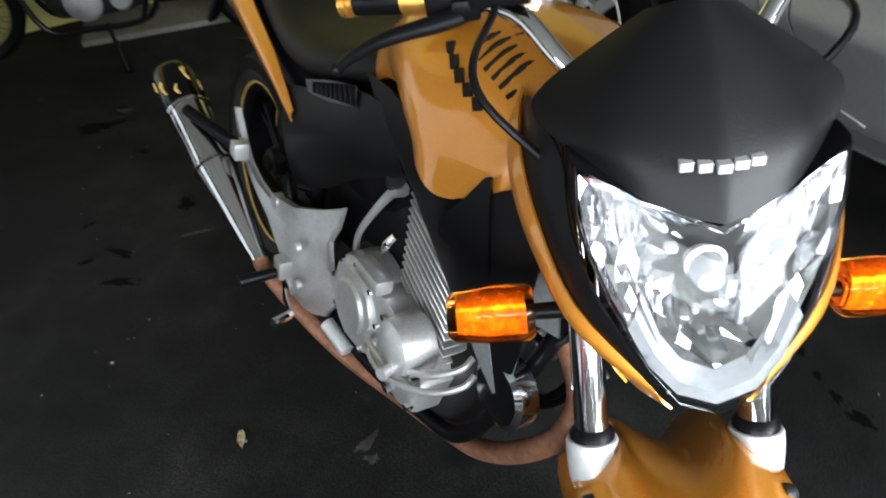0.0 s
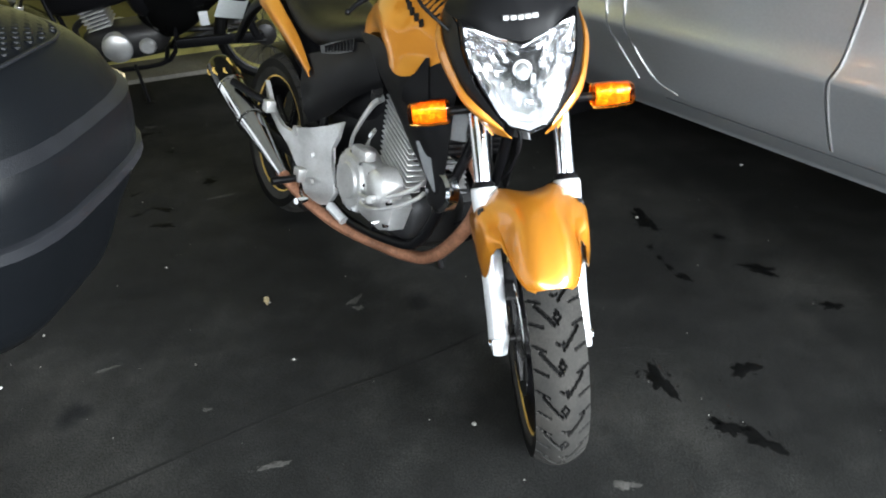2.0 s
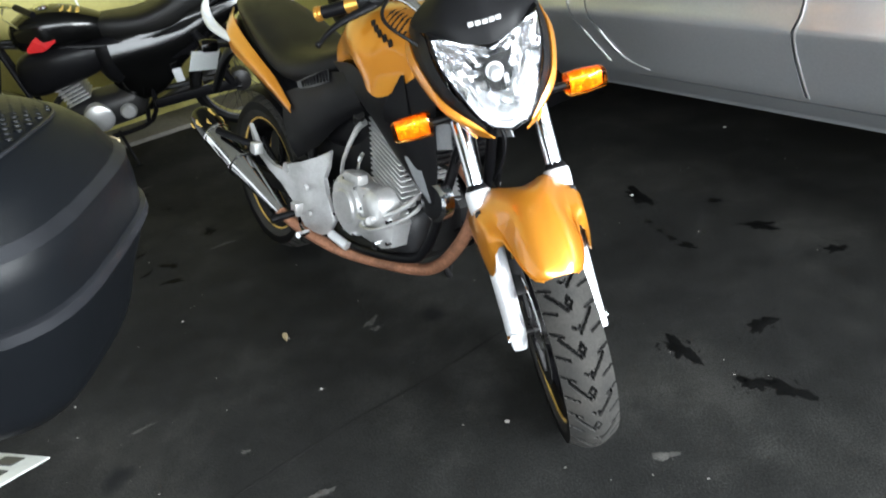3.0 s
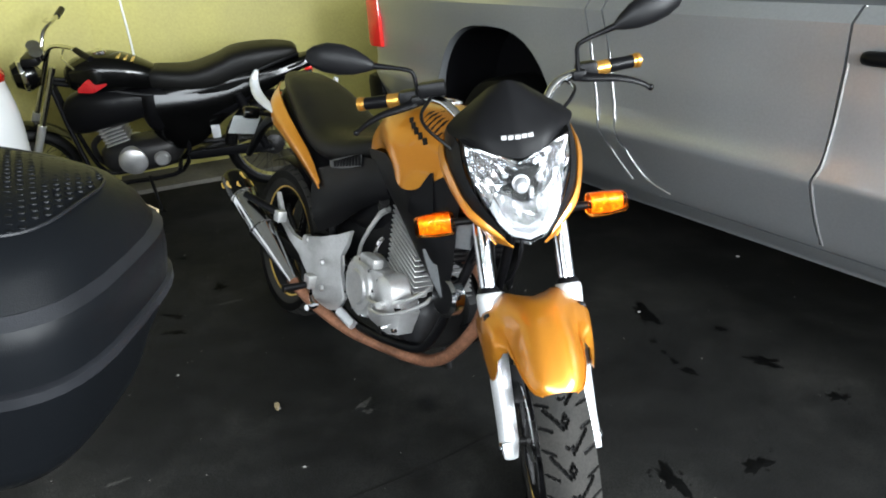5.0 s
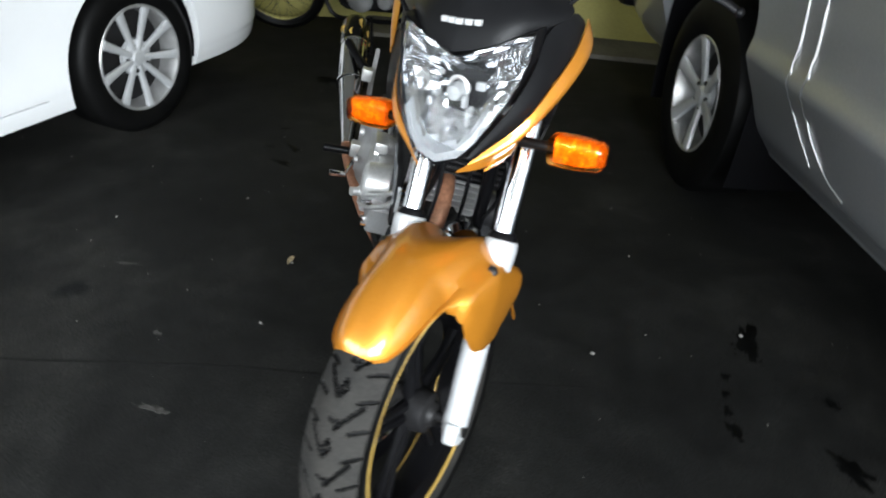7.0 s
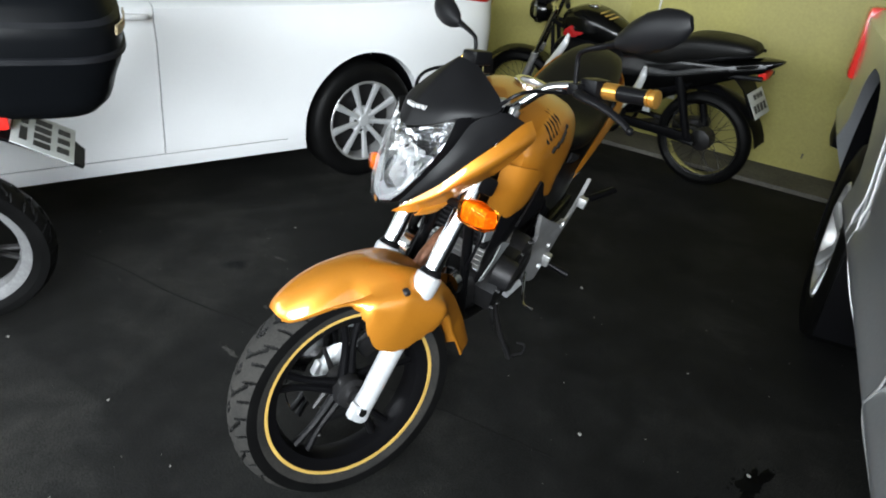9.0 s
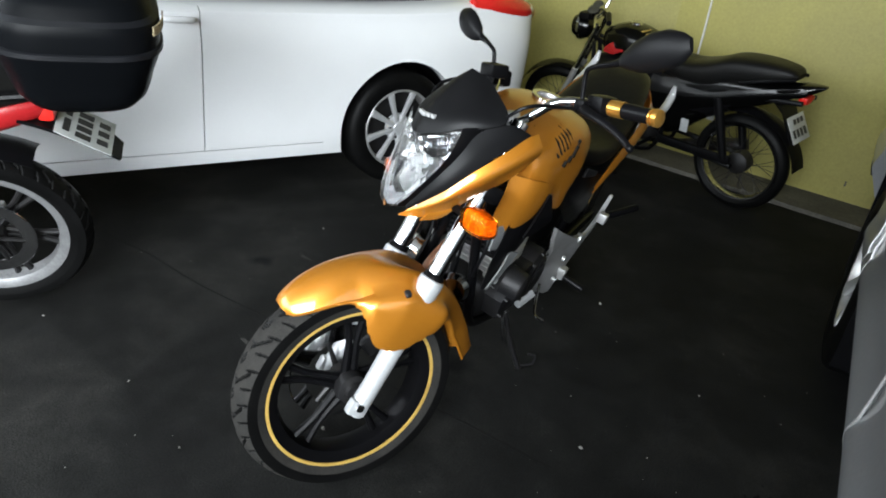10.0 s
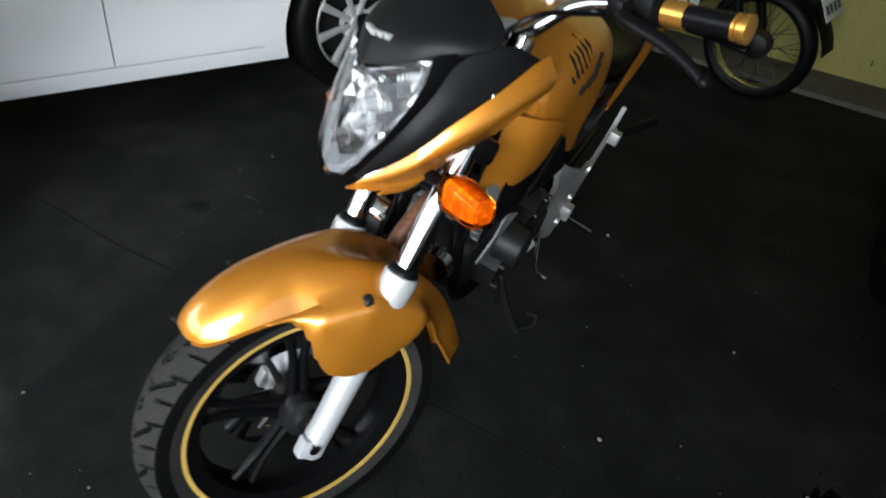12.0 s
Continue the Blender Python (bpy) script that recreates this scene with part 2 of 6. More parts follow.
def tube(bm, pts, r, n=10, per=5, squash=1.0):
    """A round bar along a smooth line; r: one radius or one a point."""
    rad = r if isinstance(r, (list, tuple)) else [r] * len(pts)
    line = spline(pts, per) if per > 1 else [Vector(p) for p in pts]
    rr = spline([(q, 0, 0) for q in rad], per) if per > 1 else [Vector((q, 0, 0)) for q in rad]
    rings, up = [], None
    for i, p in enumerate(line):
        d = (line[min(i + 1, len(line) - 1)] - line[max(i - 1, 0)]).normalized()
        if up is None:
            up = d.orthogonal().normalized()
        up = (up - d * up.dot(d)).normalized()
        side = d.cross(up)
        rings.append([p + rr[i].x * (math.cos(a) * up + squash * math.sin(a) * side) for a in (2 * math.pi * k / n for k in range(n))])
    return loft(bm, rings)


def cyl(bm, a, b, r, r2=None, n=20):
    return tube(bm, [a, b], [r, r if r2 is None else r2], n=n, per=1)


def lathe(bm, profile, m=Matrix(), n=48, loop=False):
    """Turns (radius, offset) points round the local y axis."""
    rings = []
    for k in range(n):
        a = 2 * math.pi * k / n
        rings.append([m @ V(r * math.cos(a), y, r * math.sin(a)) for r, y in profile])
    vs = [[bm.verts.new(p) for p in q] for q in rings]
    c = len(profile)
    for i in range(n):
        a, b = vs[i], vs[(i + 1) % n]
        for j in range(c if loop else c - 1):
            k = (j + 1) % c
            bm.faces.new((a[j], a[k], b[k], b[j]))
    return bm


def block(bm, centre, size, bevel=0.004, m=Matrix(), seg=2):
    made = bmesh.ops.create_cube(bm, size=1)["verts"]
    bmesh.ops.scale(bm, vec=size, verts=made)
    if bevel:
        edges = {e for v in made for e in v.link_edges}
        got = bmesh.ops.bevel(bm, geom=list(edges), offset=bevel, segments=seg, affect="EDGES", profile=0.6)
        made = list({v for f in got["faces"] for v in f.verts} | {v for v in made if v.is_valid})
    bmesh.ops.transform(bm, matrix=m @ Matrix.Translation(centre), verts=made)
    return bm


def slab(bm, outline, thick, m=Matrix(), bevel=0.0):
    """A flat plate: outline in the local xz plane, thick along y, centred."""
    a = [bm.verts.new(m @ V(x, -thick / 2, z)) for x, z in outline]
    b = [bm.verts.new(m @ V(x, thick / 2, z)) for x, z in outline]
    faces = [bm.faces.new(a), bm.faces.new(b[::-1])]
    k = len(outline)
    for i in range(k):
        j = (i + 1) % k
        faces.append(bm.faces.new((a[i], b[i], b[j], a[j])))
    if bevel:
        rim = [e for e in {e for f in faces[:2] for e in f.edges}]
        bmesh.ops.bevel(bm, geom=rim, offset=bevel, segments=2, affect="EDGES", profile=0.6)
    return bm


def sheet(bm, rows, thick):
    """A curved panel through rows of points, given a thickness inwards."""
    pts = [[Vector(p) for p in r] for r in rows]
    nr, nc = len(pts), len(pts[0])
    nor = [[None] * nc for _ in range(nr)]
    for i in range(nr):
        for j in range(nc):
            du = pts[min(i + 1, nr - 1)][j] - pts[max(i - 1, 0)][j]
            dv = pts[i][min(j + 1, nc - 1)] - pts[i][max(j - 1, 0)]
            nor[i][j] = du.cross(dv).normalized()
    a = [[bm.verts.new(p) for p in r] for r in pts]
    b = [[bm.verts.new(pts[i][j] - nor[i][j] * thick) for j in range(nc)] for i in range(nr)]
    for i in range(nr - 1):
        for j in range(nc - 1):
            bm.faces.new((a[i][j], a[i + 1][j], a[i + 1][j + 1], a[i][j + 1]))
            bm.faces.new((b[i][j], b[i][j + 1], b[i + 1][j + 1], b[i + 1][j]))
    ring = [(0, j) for j in range(nc)] + [(i, nc - 1) for i in range(1, nr)] + [(nr - 1, j) for j in range(nc - 2, -1, -1)] + [(i, 0) for i in range(nr - 2, 0, -1)]
    for (i, j), (k, q) in zip(ring, ring[1:] + ring[:1]):
        bm.faces.new((a[i][j], a[k][q], b[k][q], b[i][j]))
    return bm


def smooth_rows(rows, per=4):
    """Refines a coarse net of points both ways with splines."""
    fine = [spline(r, per) for r in rows]
    cols = [spline([r[j] for r in fine], per) for j in range(len(fine[0]))]
    return [[cols[j][i] for j in range(len(cols))] for i in range(len(cols[0]))]


def oval(x, zc, wy, hz, yc=0.0, p=2.5, n=24, up=None):
    """A rounded ring in the plane of one x. up: the half height above the middle, where it differs."""
    out = []
    for k in range(n):
        a = 2 * math.pi * k / n
        c, s = math.cos(a), math.sin(a)
        h = (up if up is not None and s > 0 else hz)
        out.append(V(x, yc + wy * math.copysign(abs(c) ** (2 / p), c), zc + h * math.copysign(abs(s) ** (2 / p), s)))
    return out


def hull(bm, keys, per=4, n=24, p=2.5):
    """A body lofted along x from (x, middle z, half width, half height[, half height above]) keys."""
    ks = [tuple(k) + ((k[3],) if len(k) == 4 else ()) for k in keys]
    a = spline([k[:3] for k in ks], per)
    b = spline([(k[3], k[4], 0) for k in ks], per)
    return loft(bm, [oval(q.x, q.y, max(q.z, 0.002), max(w.x, 0.002), p=p, n=n, up=max(w.y, 0.002)) for q, w in zip(a, b)])


def car_body(sections, per=5):
    """A body lofted along x; sections: (x, half profile of (y, z) from the keel to the top)."""
    rings = []
    k = len(sections[0][1])
    cols = [spline([(x, *prof[j]) for x, prof in sections], per) for j in range(k)]
    for i in range(len(cols[0])):
        half = spline([c[i] for c in cols], 3)
        ring = half + [V(p.x, -p.y, p.z) for p in half[::-1]]
        rings.append(ring)
    return loft(B(), rings)


B = bmesh.new

# ---------------------------------------------------------------- the garage


def wall(name, a, b, height, thick, mat, label):
    """An upright wall from a to b, its thickness away from the room."""
    a, b = V(*a, 0), V(*b, 0)
    d = (b - a).normalized()
    out = V(-d.y, d.x, 0)
    bm = B()
    rings = [[p, p + out * thick, p + out * thick + V(0, 0, height), p + V(0, 0, height)] for p in (a, b)]
    loft(bm, rings)
    return tagged(part(name, bm, mat, smooth=False), label, "wall", kind="structure")


CORNER = V(-2.26, 3.62, 0)
WDIR = V(0.875, 0.485, 0).normalized()
WOUT = V(-WDIR.y, WDIR.x, 0)
wall_end = CORNER + WDIR * 7.5
wall("wall_north", (CORNER.x, CORNER.y), (wall_end.x, wall_end.y), 3.0, 0.2, YELLOW, "mustard yellow painted plaster wall with scuffs")
wall("wall_west", (-5.6, 0.52), (CORNER.x, CORNER.y), 3.0, 0.2, YELLOW, "mustard yellow painted plaster wall beside a corner")
# two unseen side walls, added to close the room and bound its light
wall("wall_far_west", (-5.6, -4.2), (-5.6, 0.52), 3.0, 0.2, YELLOW, "unseen mustard yellow side wall added to close the room")
wall("wall_east", (wall_end.x, wall_end.y), (wall_end.x, -0.3), 3.0, 0.2, YELLOW, "unseen mustard yellow side wall added to close the room")

bm = B()
block(bm, (0, 0, -0.05), (60, 60, 0.1), 0)
floor = tagged(part("floor", bm, FLOOR, smooth=False), "dark oil-stained asphalt garage floor", "floor", kind="structure")

# unseen ceiling, added to block the sky and kept dark to limit bounce
bm = B()
block(bm, (0.8, 1.6, 3.1), (13.4, 11.6, 0.2), 0)
tagged(part("ceiling", bm, CEIL, smooth=False), "unseen grey ceiling added to keep sky light out", "ceiling", kind="structure")

bm = B()
tube(bm, [CORNER + WDIR * s - WOUT * 0.008 + V(0, 0, z) for s, z in ((0.212, 0.62), (0.216, 0.9), (0.208, 1.3), (0.214, 1.9), (0.210, 2.98))], 0.007, n=8, per=4)
tagged(part("wall_cable", bm, WHITEPL), "pale cable clipped upright to the wall", "cable", kind="structure")
bm = B()
block(bm, CORNER + WDIR * 1.40 - WOUT * 0.001 + V(0, 0, 0.138), (0.012, 0.003, 0.035), 0.001, Matrix(), 1)
tagged(part("wall_chip", bm, CONCRETE), "small chip in the wall paint", "mark", kind="structure")

# worn concrete strip along the foot of the wall
bm = B()
strip = [CORNER + WDIR * s for s in (-0.05, 7.4)]
loft(bm, [[p - WOUT * 0.46, p - WOUT * 0.001, p - WOUT * 0.001 + V(0, 0, 0.022), p - WOUT * 0.44 + V(0, 0, 0.022)] for p in strip])
tagged(part("kerb", bm, CONCRETE, smooth=False), "worn stained concrete strip at the wall foot", "kerb", kind="structure")

# oil stains, a joint and litter on the floor


def blob(name, x, y, rx, ry, turn, seed, mat, label, thick=0.0006):
    """A thin ragged patch lying on the floor."""
    rnd = random.Random(seed)
    n = 40
    rx, ry = (max(rx, ry * 0.45), max(ry, rx * 0.45)) if mat is OIL else (rx, ry)
    ph = [rnd.uniform(0, 6.28) for _ in range(4)]
    bm = B()
    pts = []
    for k in range(n):
        a = 2 * math.pi * k / n
        q = 1 + 0.14 * math.sin(2 * a + ph[0]) + 0.20 * math.sin(3 * a + ph[1]) + 0.16 * math.sin(5 * a + ph[2]) + 0.10 * math.sin(9 * a + ph[3]) + rnd.uniform(-0.26, 0.20)
        pts.append((rx * q * math.cos(a), ry * q * math.sin(a)))
    m = Matrix.Translation((x, y, 0)) @ Matrix.Rotation(radians(turn), 4, "Z")
    loft(bm, [[m @ V(u, v, 0.0) for u, v in pts], [m @ V(u * 0.93, v * 0.93, thick) for u, v in pts]])
    # spatters round the patch
    for _ in range(7 if mat is OIL else 3):
        a, d, r = rnd.uniform(0, 6.28), rnd.uniform(1.15, 1.9), rnd.uniform(0.08, 0.2) * min(rx, ry)
        cx, cy = rx * d * math.cos(a), ry * d * math.sin(a)
        ring = [(cx + r * rnd.uniform(0.7, 1.4) * math.cos(j * 0.785), cy + r * rnd.uniform(0.7, 1.4) * math.sin(j * 0.785)) for j in range(8)]
        loft(bm, [[m @ V(u, v, 0.0) for u, v in ring], [m @ V(cx + (u - cx) * 0.9, cy + (v - cy) * 0.9, thick) for u, v in ring]])
    return tagged(part(name, bm, mat), label, "stain", kind="structure")


STAINS = [(0.94, 1.63, 0.022, 0.075, 20), (0.93, 1.43, 0.012, 0.016, 0), (0.95, 1.36, 0.010, 0.014, 10), (0.975, 1.30, 0.010, 0.022, 30), (1.01, 1.24, 0.012, 0.034, 45),
          (1.27, 1.30, 0.058, 0.020, -20), (0.84, 0.73, 0.026, 0.060, 25), (1.05, 0.53, 0.055, 0.024, -35), (0.98, 0.57, 0.040, 0.026, -20), (1.43, 1.10, 0.032, 0.022, 10), (1.19, 1.51, 0.022, 0.016, 0),
          (1.08, 0.79, 0.050, 0.014, 40), (-0.95, 1.52, 0.045, 0.016, 10), (-1.01, 1.65, 0.040, 0.018, -15), (-1.10, 1.60, 0.022, 0.014, 30), (-1.54, 2.41, 0.085, 0.045, 15), (-0.92, 1.92, 0.024, 0.040, 20), (-1.25, 2.24, 0.030, 0.015, 0), (-1.2, 1.78, 0.020, 0.012, 60)]
for k, (x, y, rx, ry, a) in enumerate(STAINS):
    blob("oil_stain", x, y, rx, ry, a, k, OIL, "dark oil stain soaked into the floor")
SCUFFS = [(0.70, 0.375, 0.030, 0.012, 10), (-0.14, 0.38, 0.035, 0.010, 20), (-0.08, 1.06, 0.030, 0.014, 50), (-0.06, 1.02, 0.018, 0.010, 10), (-0.38, 0.55, 0.014, 0.006, 0), (-0.20, 0.76, 0.010, 0.006, 0), (-0.80, 1.22, 0.008, 0.006, 0), (-0.81, 1.77, 0.050, 0.008, 25), (-0.74, 0.69, 0.035, 0.006, 35), (-1.50, 2.55, 0.03, 0.02, 0)]
for k, (x, y, rx, ry, a) in enumerate(SCUFFS):
    blob("dust_mark", x, y, rx, ry, a, 50 + k, DUST, "pale dusty scuff on the floor")

# a shallow joint across the asphalt, with its raised lips
bm = B()
rj = random.Random(9)
line = [V(-1.6 + 0.25 * k, -0.475 + 0.25 * k * 0.715 + rj.uniform(-0.012, 0.012), 0) for k in range(10)]
side = V(-0.58, 0.81, 0)
loft(bm, [[p - side * 0.005, p - side * 0.002 + V(0, 0, 0.0009), p + side * 0.002 + V(0, 0, 0.0009), p + side * 0.005] for p in spline(line, 4)])
tagged(part("floor_joint", bm, TAR), "dark tarred joint across the asphalt", "joint", kind="structure")

# pale grit scattered over the floor
rg = random.Random(21)
bm = B()
for k in range(300):
    x, y, z = rg.uniform(-2.2, 2.4), rg.uniform(-0.3, 3.4), rg.uniform(0.0006, 0.0020) * (2.2 if k % 29 == 0 else 1)
    bmesh.ops.create_icosphere(bm, subdivisions=1, radius=z, matrix=Matrix.Translation((x, y, z * 0.5)) @ Matrix.Rotation(rg.uniform(0, 6), 4, "Z") @ Matrix.Diagonal((rg.uniform(0.7, 1.9), 1, 0.7, 1)))
tagged(part("grit", bm, GRIT), "pale grit scattered on the asphalt", "grit", kind="stuff")
for k, (x, y, r) in enumerate(((1.44, 2.13, 0.007), (0.915, 1.64, 0.006), (-0.151, 1.83, 0.006), (0.60, 1.27, 0.006), (0.34, 0.54, 0.006), (-0.20, 0.76, 0.004), (-0.8, 1.22, 0.004), (-0.36, 1.03, 0.005))):
    bm = B()
    bmesh.ops.create_icosphere(bm, subdivisions=2, radius=r, matrix=Matrix.Translation((x, y, r * 0.55)) @ Matrix.Diagonal((1.2, 0.9, 0.7, 1)))
    tagged(part("pebble", bm, GRIT), "small pale pebble lying on the asphalt", "pebble", group="pebbles on the floor")
# a dry leaf
bm = B()
rows = []
for k in range(9):
    t = k / 8
    hw = 0.009 * math.sin(math.pi * min(1, 0.08 + t * 0.92)) ** 0.8
    rows.append([V(-0.378 + 0.020 * t + hw * q * 0.85, 1.055 - 0.045 * t + hw * q * 0.5, 0.004 + 0.005 * abs(q) + 0.003 * math.sin(3 * t)) for q in (-1, -0.5, 0, 0.5, 1)])
sheet(bm, rows, 0.0008)
tagged(part("dry_leaf", bm, LEAF), "small dry pale brown leaf on the asphalt", "leaf")

# ---------------------------------------------------------------- the gold motorcycle
# local axes: x ahead, y to its left, z up; the ground point under the straight-ahead front axle is the origin
HEAD, LEANED, STEER, RAKE = 39.5, 13.0, -35.0, 25.5


def stand_at(x, y, heading, lean):
    """A vehicle's pose: heading in degrees from -y towards +x, lean in degrees to its left."""
    return pose(x, y, 0, 0, 0, heading - 90) @ Matrix.Rotation(radians(-lean), 4, "X")


AXLE = V(0, 0, 0.293)
sa = radians(RAKE)
STEM = AXLE - V(math.cos(sa), 0, math.sin(sa)) * 0.038
FRONT = Matrix.Translation(STEM) @ Matrix.Rotation(radians(STEER), 4, V(-math.sin(sa), 0, math.cos(sa))) @ Matrix.Translation(-STEM)
UPF = V(-math.sin(sa), 0, math.cos(sa))          # up along the fork
AHF = V(math.cos(sa), 0, math.sin(sa))           # ahead, square to the fork

bike = thing("motorcycle", stand_at(0.465, 0.527, HEAD, LEANED), "metallic gold naked motorcycle leaning on its side stand, matte black visor", "motorcycle")


def tyre_mesh(r, w, rim_r, tread=True, n=720):
    """A tyre round y with a rounded crown, cut by angled grooves and diamond sipes; groove floors take a darker second
    material, shade painted in.
    """
    bm = B()
    crown = 34
    prof = []
    for k in range(crown + 1):
        s = -1 + 2 * k / crown
        prof.append((r - 0.36 * w * (1 - math.cos(s * 1.12)), s * w * 0.5, s))
    edge_r = prof[0][0]
    left = [(edge_r + (rim_r - edge_r) * t, -w * 0.5 * (1 + 0.03 * math.sin(math.pi * t)) + w * 0.10 * t * t, None) for t in (0.25, 0.5, 0.75, 1.0)]
    right = [(a, -b, None) for a, b, c in left]
    full = left[::-1] + prof + right

    def cut(u, s):
        """Groove depth at u round the tyre and s across it."""
        if not tread or s is None:
            return 0.0
        x, q = (u * 19) % 1.0, abs(s)
        half = 0.0 if s < 0 else 0.5
        y = (x + half) % 1.0
        if q < 0.17:                                   # small diamonds down the middle
            d = abs(x - 0.30) / 0.17 + q / 0.16
            if 0.48 < d < 1.0:
                return 0.006
            d = abs(x - 0.72 - 0.4 * q) / 0.045
            if d < 1 and q > 0.03:
                return 0.005
        if 0.06 < q < 0.74 and (y - 0.75 * (q - 0.06) - 0.05) % 1.0 < 0.10:    # long sweeping grooves
            return 0.007
        for c in (0.10, 0.62):                   # short shoulder cuts
            if 0.50 < q < 0.95 and abs(y - c - 0.30 * (q - 0.5)) < 0.030:
                return 0.005
        return 0.0

    vs, deep = [], []
    for i in range(n):
        u = i / n
        a = 2 * math.pi * u
        d = [cut(u, s) for rr, y, s in full]
        deep.append(d)
        vs.append([bm.verts.new(((rr - k) * math.cos(a), y, (rr - k) * math.sin(a))) for (rr, y, s), k in zip(full, d)])
    c = len(full)
    for i in range(n):
        p, q = vs[i], vs[(i + 1) % n]
        e, f = deep[i], deep[(i + 1) % n]
        for j in range(c - 1):
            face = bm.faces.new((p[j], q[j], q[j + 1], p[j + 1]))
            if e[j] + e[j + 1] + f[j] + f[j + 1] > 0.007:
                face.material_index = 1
    return bm


def split_tyre(bm, r, w):
    """Takes the side walls off a tyre's bmesh as a bmesh of their own."""
    sides = bm.copy()
    bmesh.ops.delete(sides, geom=[f for f in sides.faces if abs(f.calc_center_median().y) < w * 0.493], context="FACES")
    bmesh.ops.delete(bm, geom=[f for f in bm.faces if abs(f.calc_center_median().y) >= w * 0.493], context="FACES")
    return bm, sides


def cast_wheel(parent, m, r, w, rim_r=0.214, spokes=5, ring=True, disc=True, mat=None, turn=0.0, disc_side=-1, crown=None, spoke_mat=None):
    """A motorcycle wheel round its y axis at m: tyre, rim, spokes, hub, brake disc and rim tape."""
    mat = mat or BLACK
    wheel_bm, sides = split_tyre(tyre_mesh(r, w, rim_r + 0.008), r, w)
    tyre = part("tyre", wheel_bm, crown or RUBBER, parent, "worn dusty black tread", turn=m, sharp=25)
    # near-black groove floors: shade painted in, while the crown keeps its dust
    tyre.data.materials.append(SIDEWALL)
    part("sidewall", sides, SIDEWALL, tyre, turn=m)
    bm = B()
    hw = w * 0.36
    lathe(bm, [(rim_r + 0.016, -hw - 0.004), (rim_r + 0.016, -hw + 0.003), (rim_r - 0.006, -hw + 0.010), (rim_r - 0.018, -hw * 0.5), (rim_r - 0.020, 0),
               (rim_r - 0.018, hw * 0.5), (rim_r - 0.006, hw - 0.010), (rim_r + 0.016, hw - 0.003), (rim_r + 0.016, hw + 0.004), (rim_r + 0.002, hw + 0.002),
               (rim_r - 0.022, hw - 0.010), (rim_r - 0.030, 0), (rim_r - 0.022, -hw + 0.010), (rim_r + 0.002, -hw - 0.002)], m, 72, loop=True)
    rim = part("rim", bm, mat, parent, turn=None)
    if ring:
        for s in (-1, 1):
            bm = B()
            y = s * (hw + 0.0055)
            lathe(bm, [(rim_r + 0.015, y - s * 0.004), (rim_r + 0.015, y), (rim_r + 0.010, y + s * 0.0012), (rim_r + 0.004, y), (rim_r + 0.004, y - s * 0.004)], m, 72, loop=True)
            part("rim_tape", bm, GOLDRING, rim, "thin gold rim stripe")
    for k in range(spokes):
        bm = B()
        a = 2 * math.pi * k / spokes + turn
        rot = m @ Matrix.Rotation(-a, 4, "Y")
        for s in (-1, 1):
            tube(bm, [rot @ V(0.030, 0.0, s * 0.012), rot @ V(0.09, 0.0, s * 0.010), rot @ V(rim_r - 0.08, 0, s * 0.012), rot @ V(rim_r - 0.018, 0, s * 0.024)],
                 [0.013, 0.010, 0.009, 0.012], n=8, per=4)
        part("spoke", bm, spoke_mat or mat, rim)
    bm = B()
    lathe(bm, [(0.0, -0.055), (0.022, -0.055), (0.026, -0.045), (0.040, -0.040), (0.044, -0.02), (0.038, 0), (0.044, 0.02), (0.040, 0.040), (0.026, 0.045), (0.022, 0.055), (0.0, 0.055)], m, 28)
    part("hub", bm, DARKMETAL, rim)
    if disc:
        bm = B()
        y = disc_side * 0.052
        lathe(bm, [(0.095, y - 0.002), (0.136, y - 0.002), (0.138, y), (0.136, y + 0.002), (0.095, y + 0.002)], m, 60, loop=True)
        d = part("brake_disc", bm, CHROME, parent, "steel brake disc")
        for k in range(6):
            bm = B()
            a = 2 * math.pi * k / 6
            rot = m @ Matrix.Rotation(-a, 4, "Y")
            tube(bm, [rot @ V(0.03, y, 0), rot @ V(0.10, y, 0.012)], [0.009, 0.006], n=6, per=1)
            part("disc_arm", bm, DARKMETAL, d)
    return tyre


def fork_point(s, y=0.0, ahead=0.0):
    """A point s metres up the fork from the axle line."""
    return AXLE + UPF * s + AHF * ahead + V(0, y, 0)


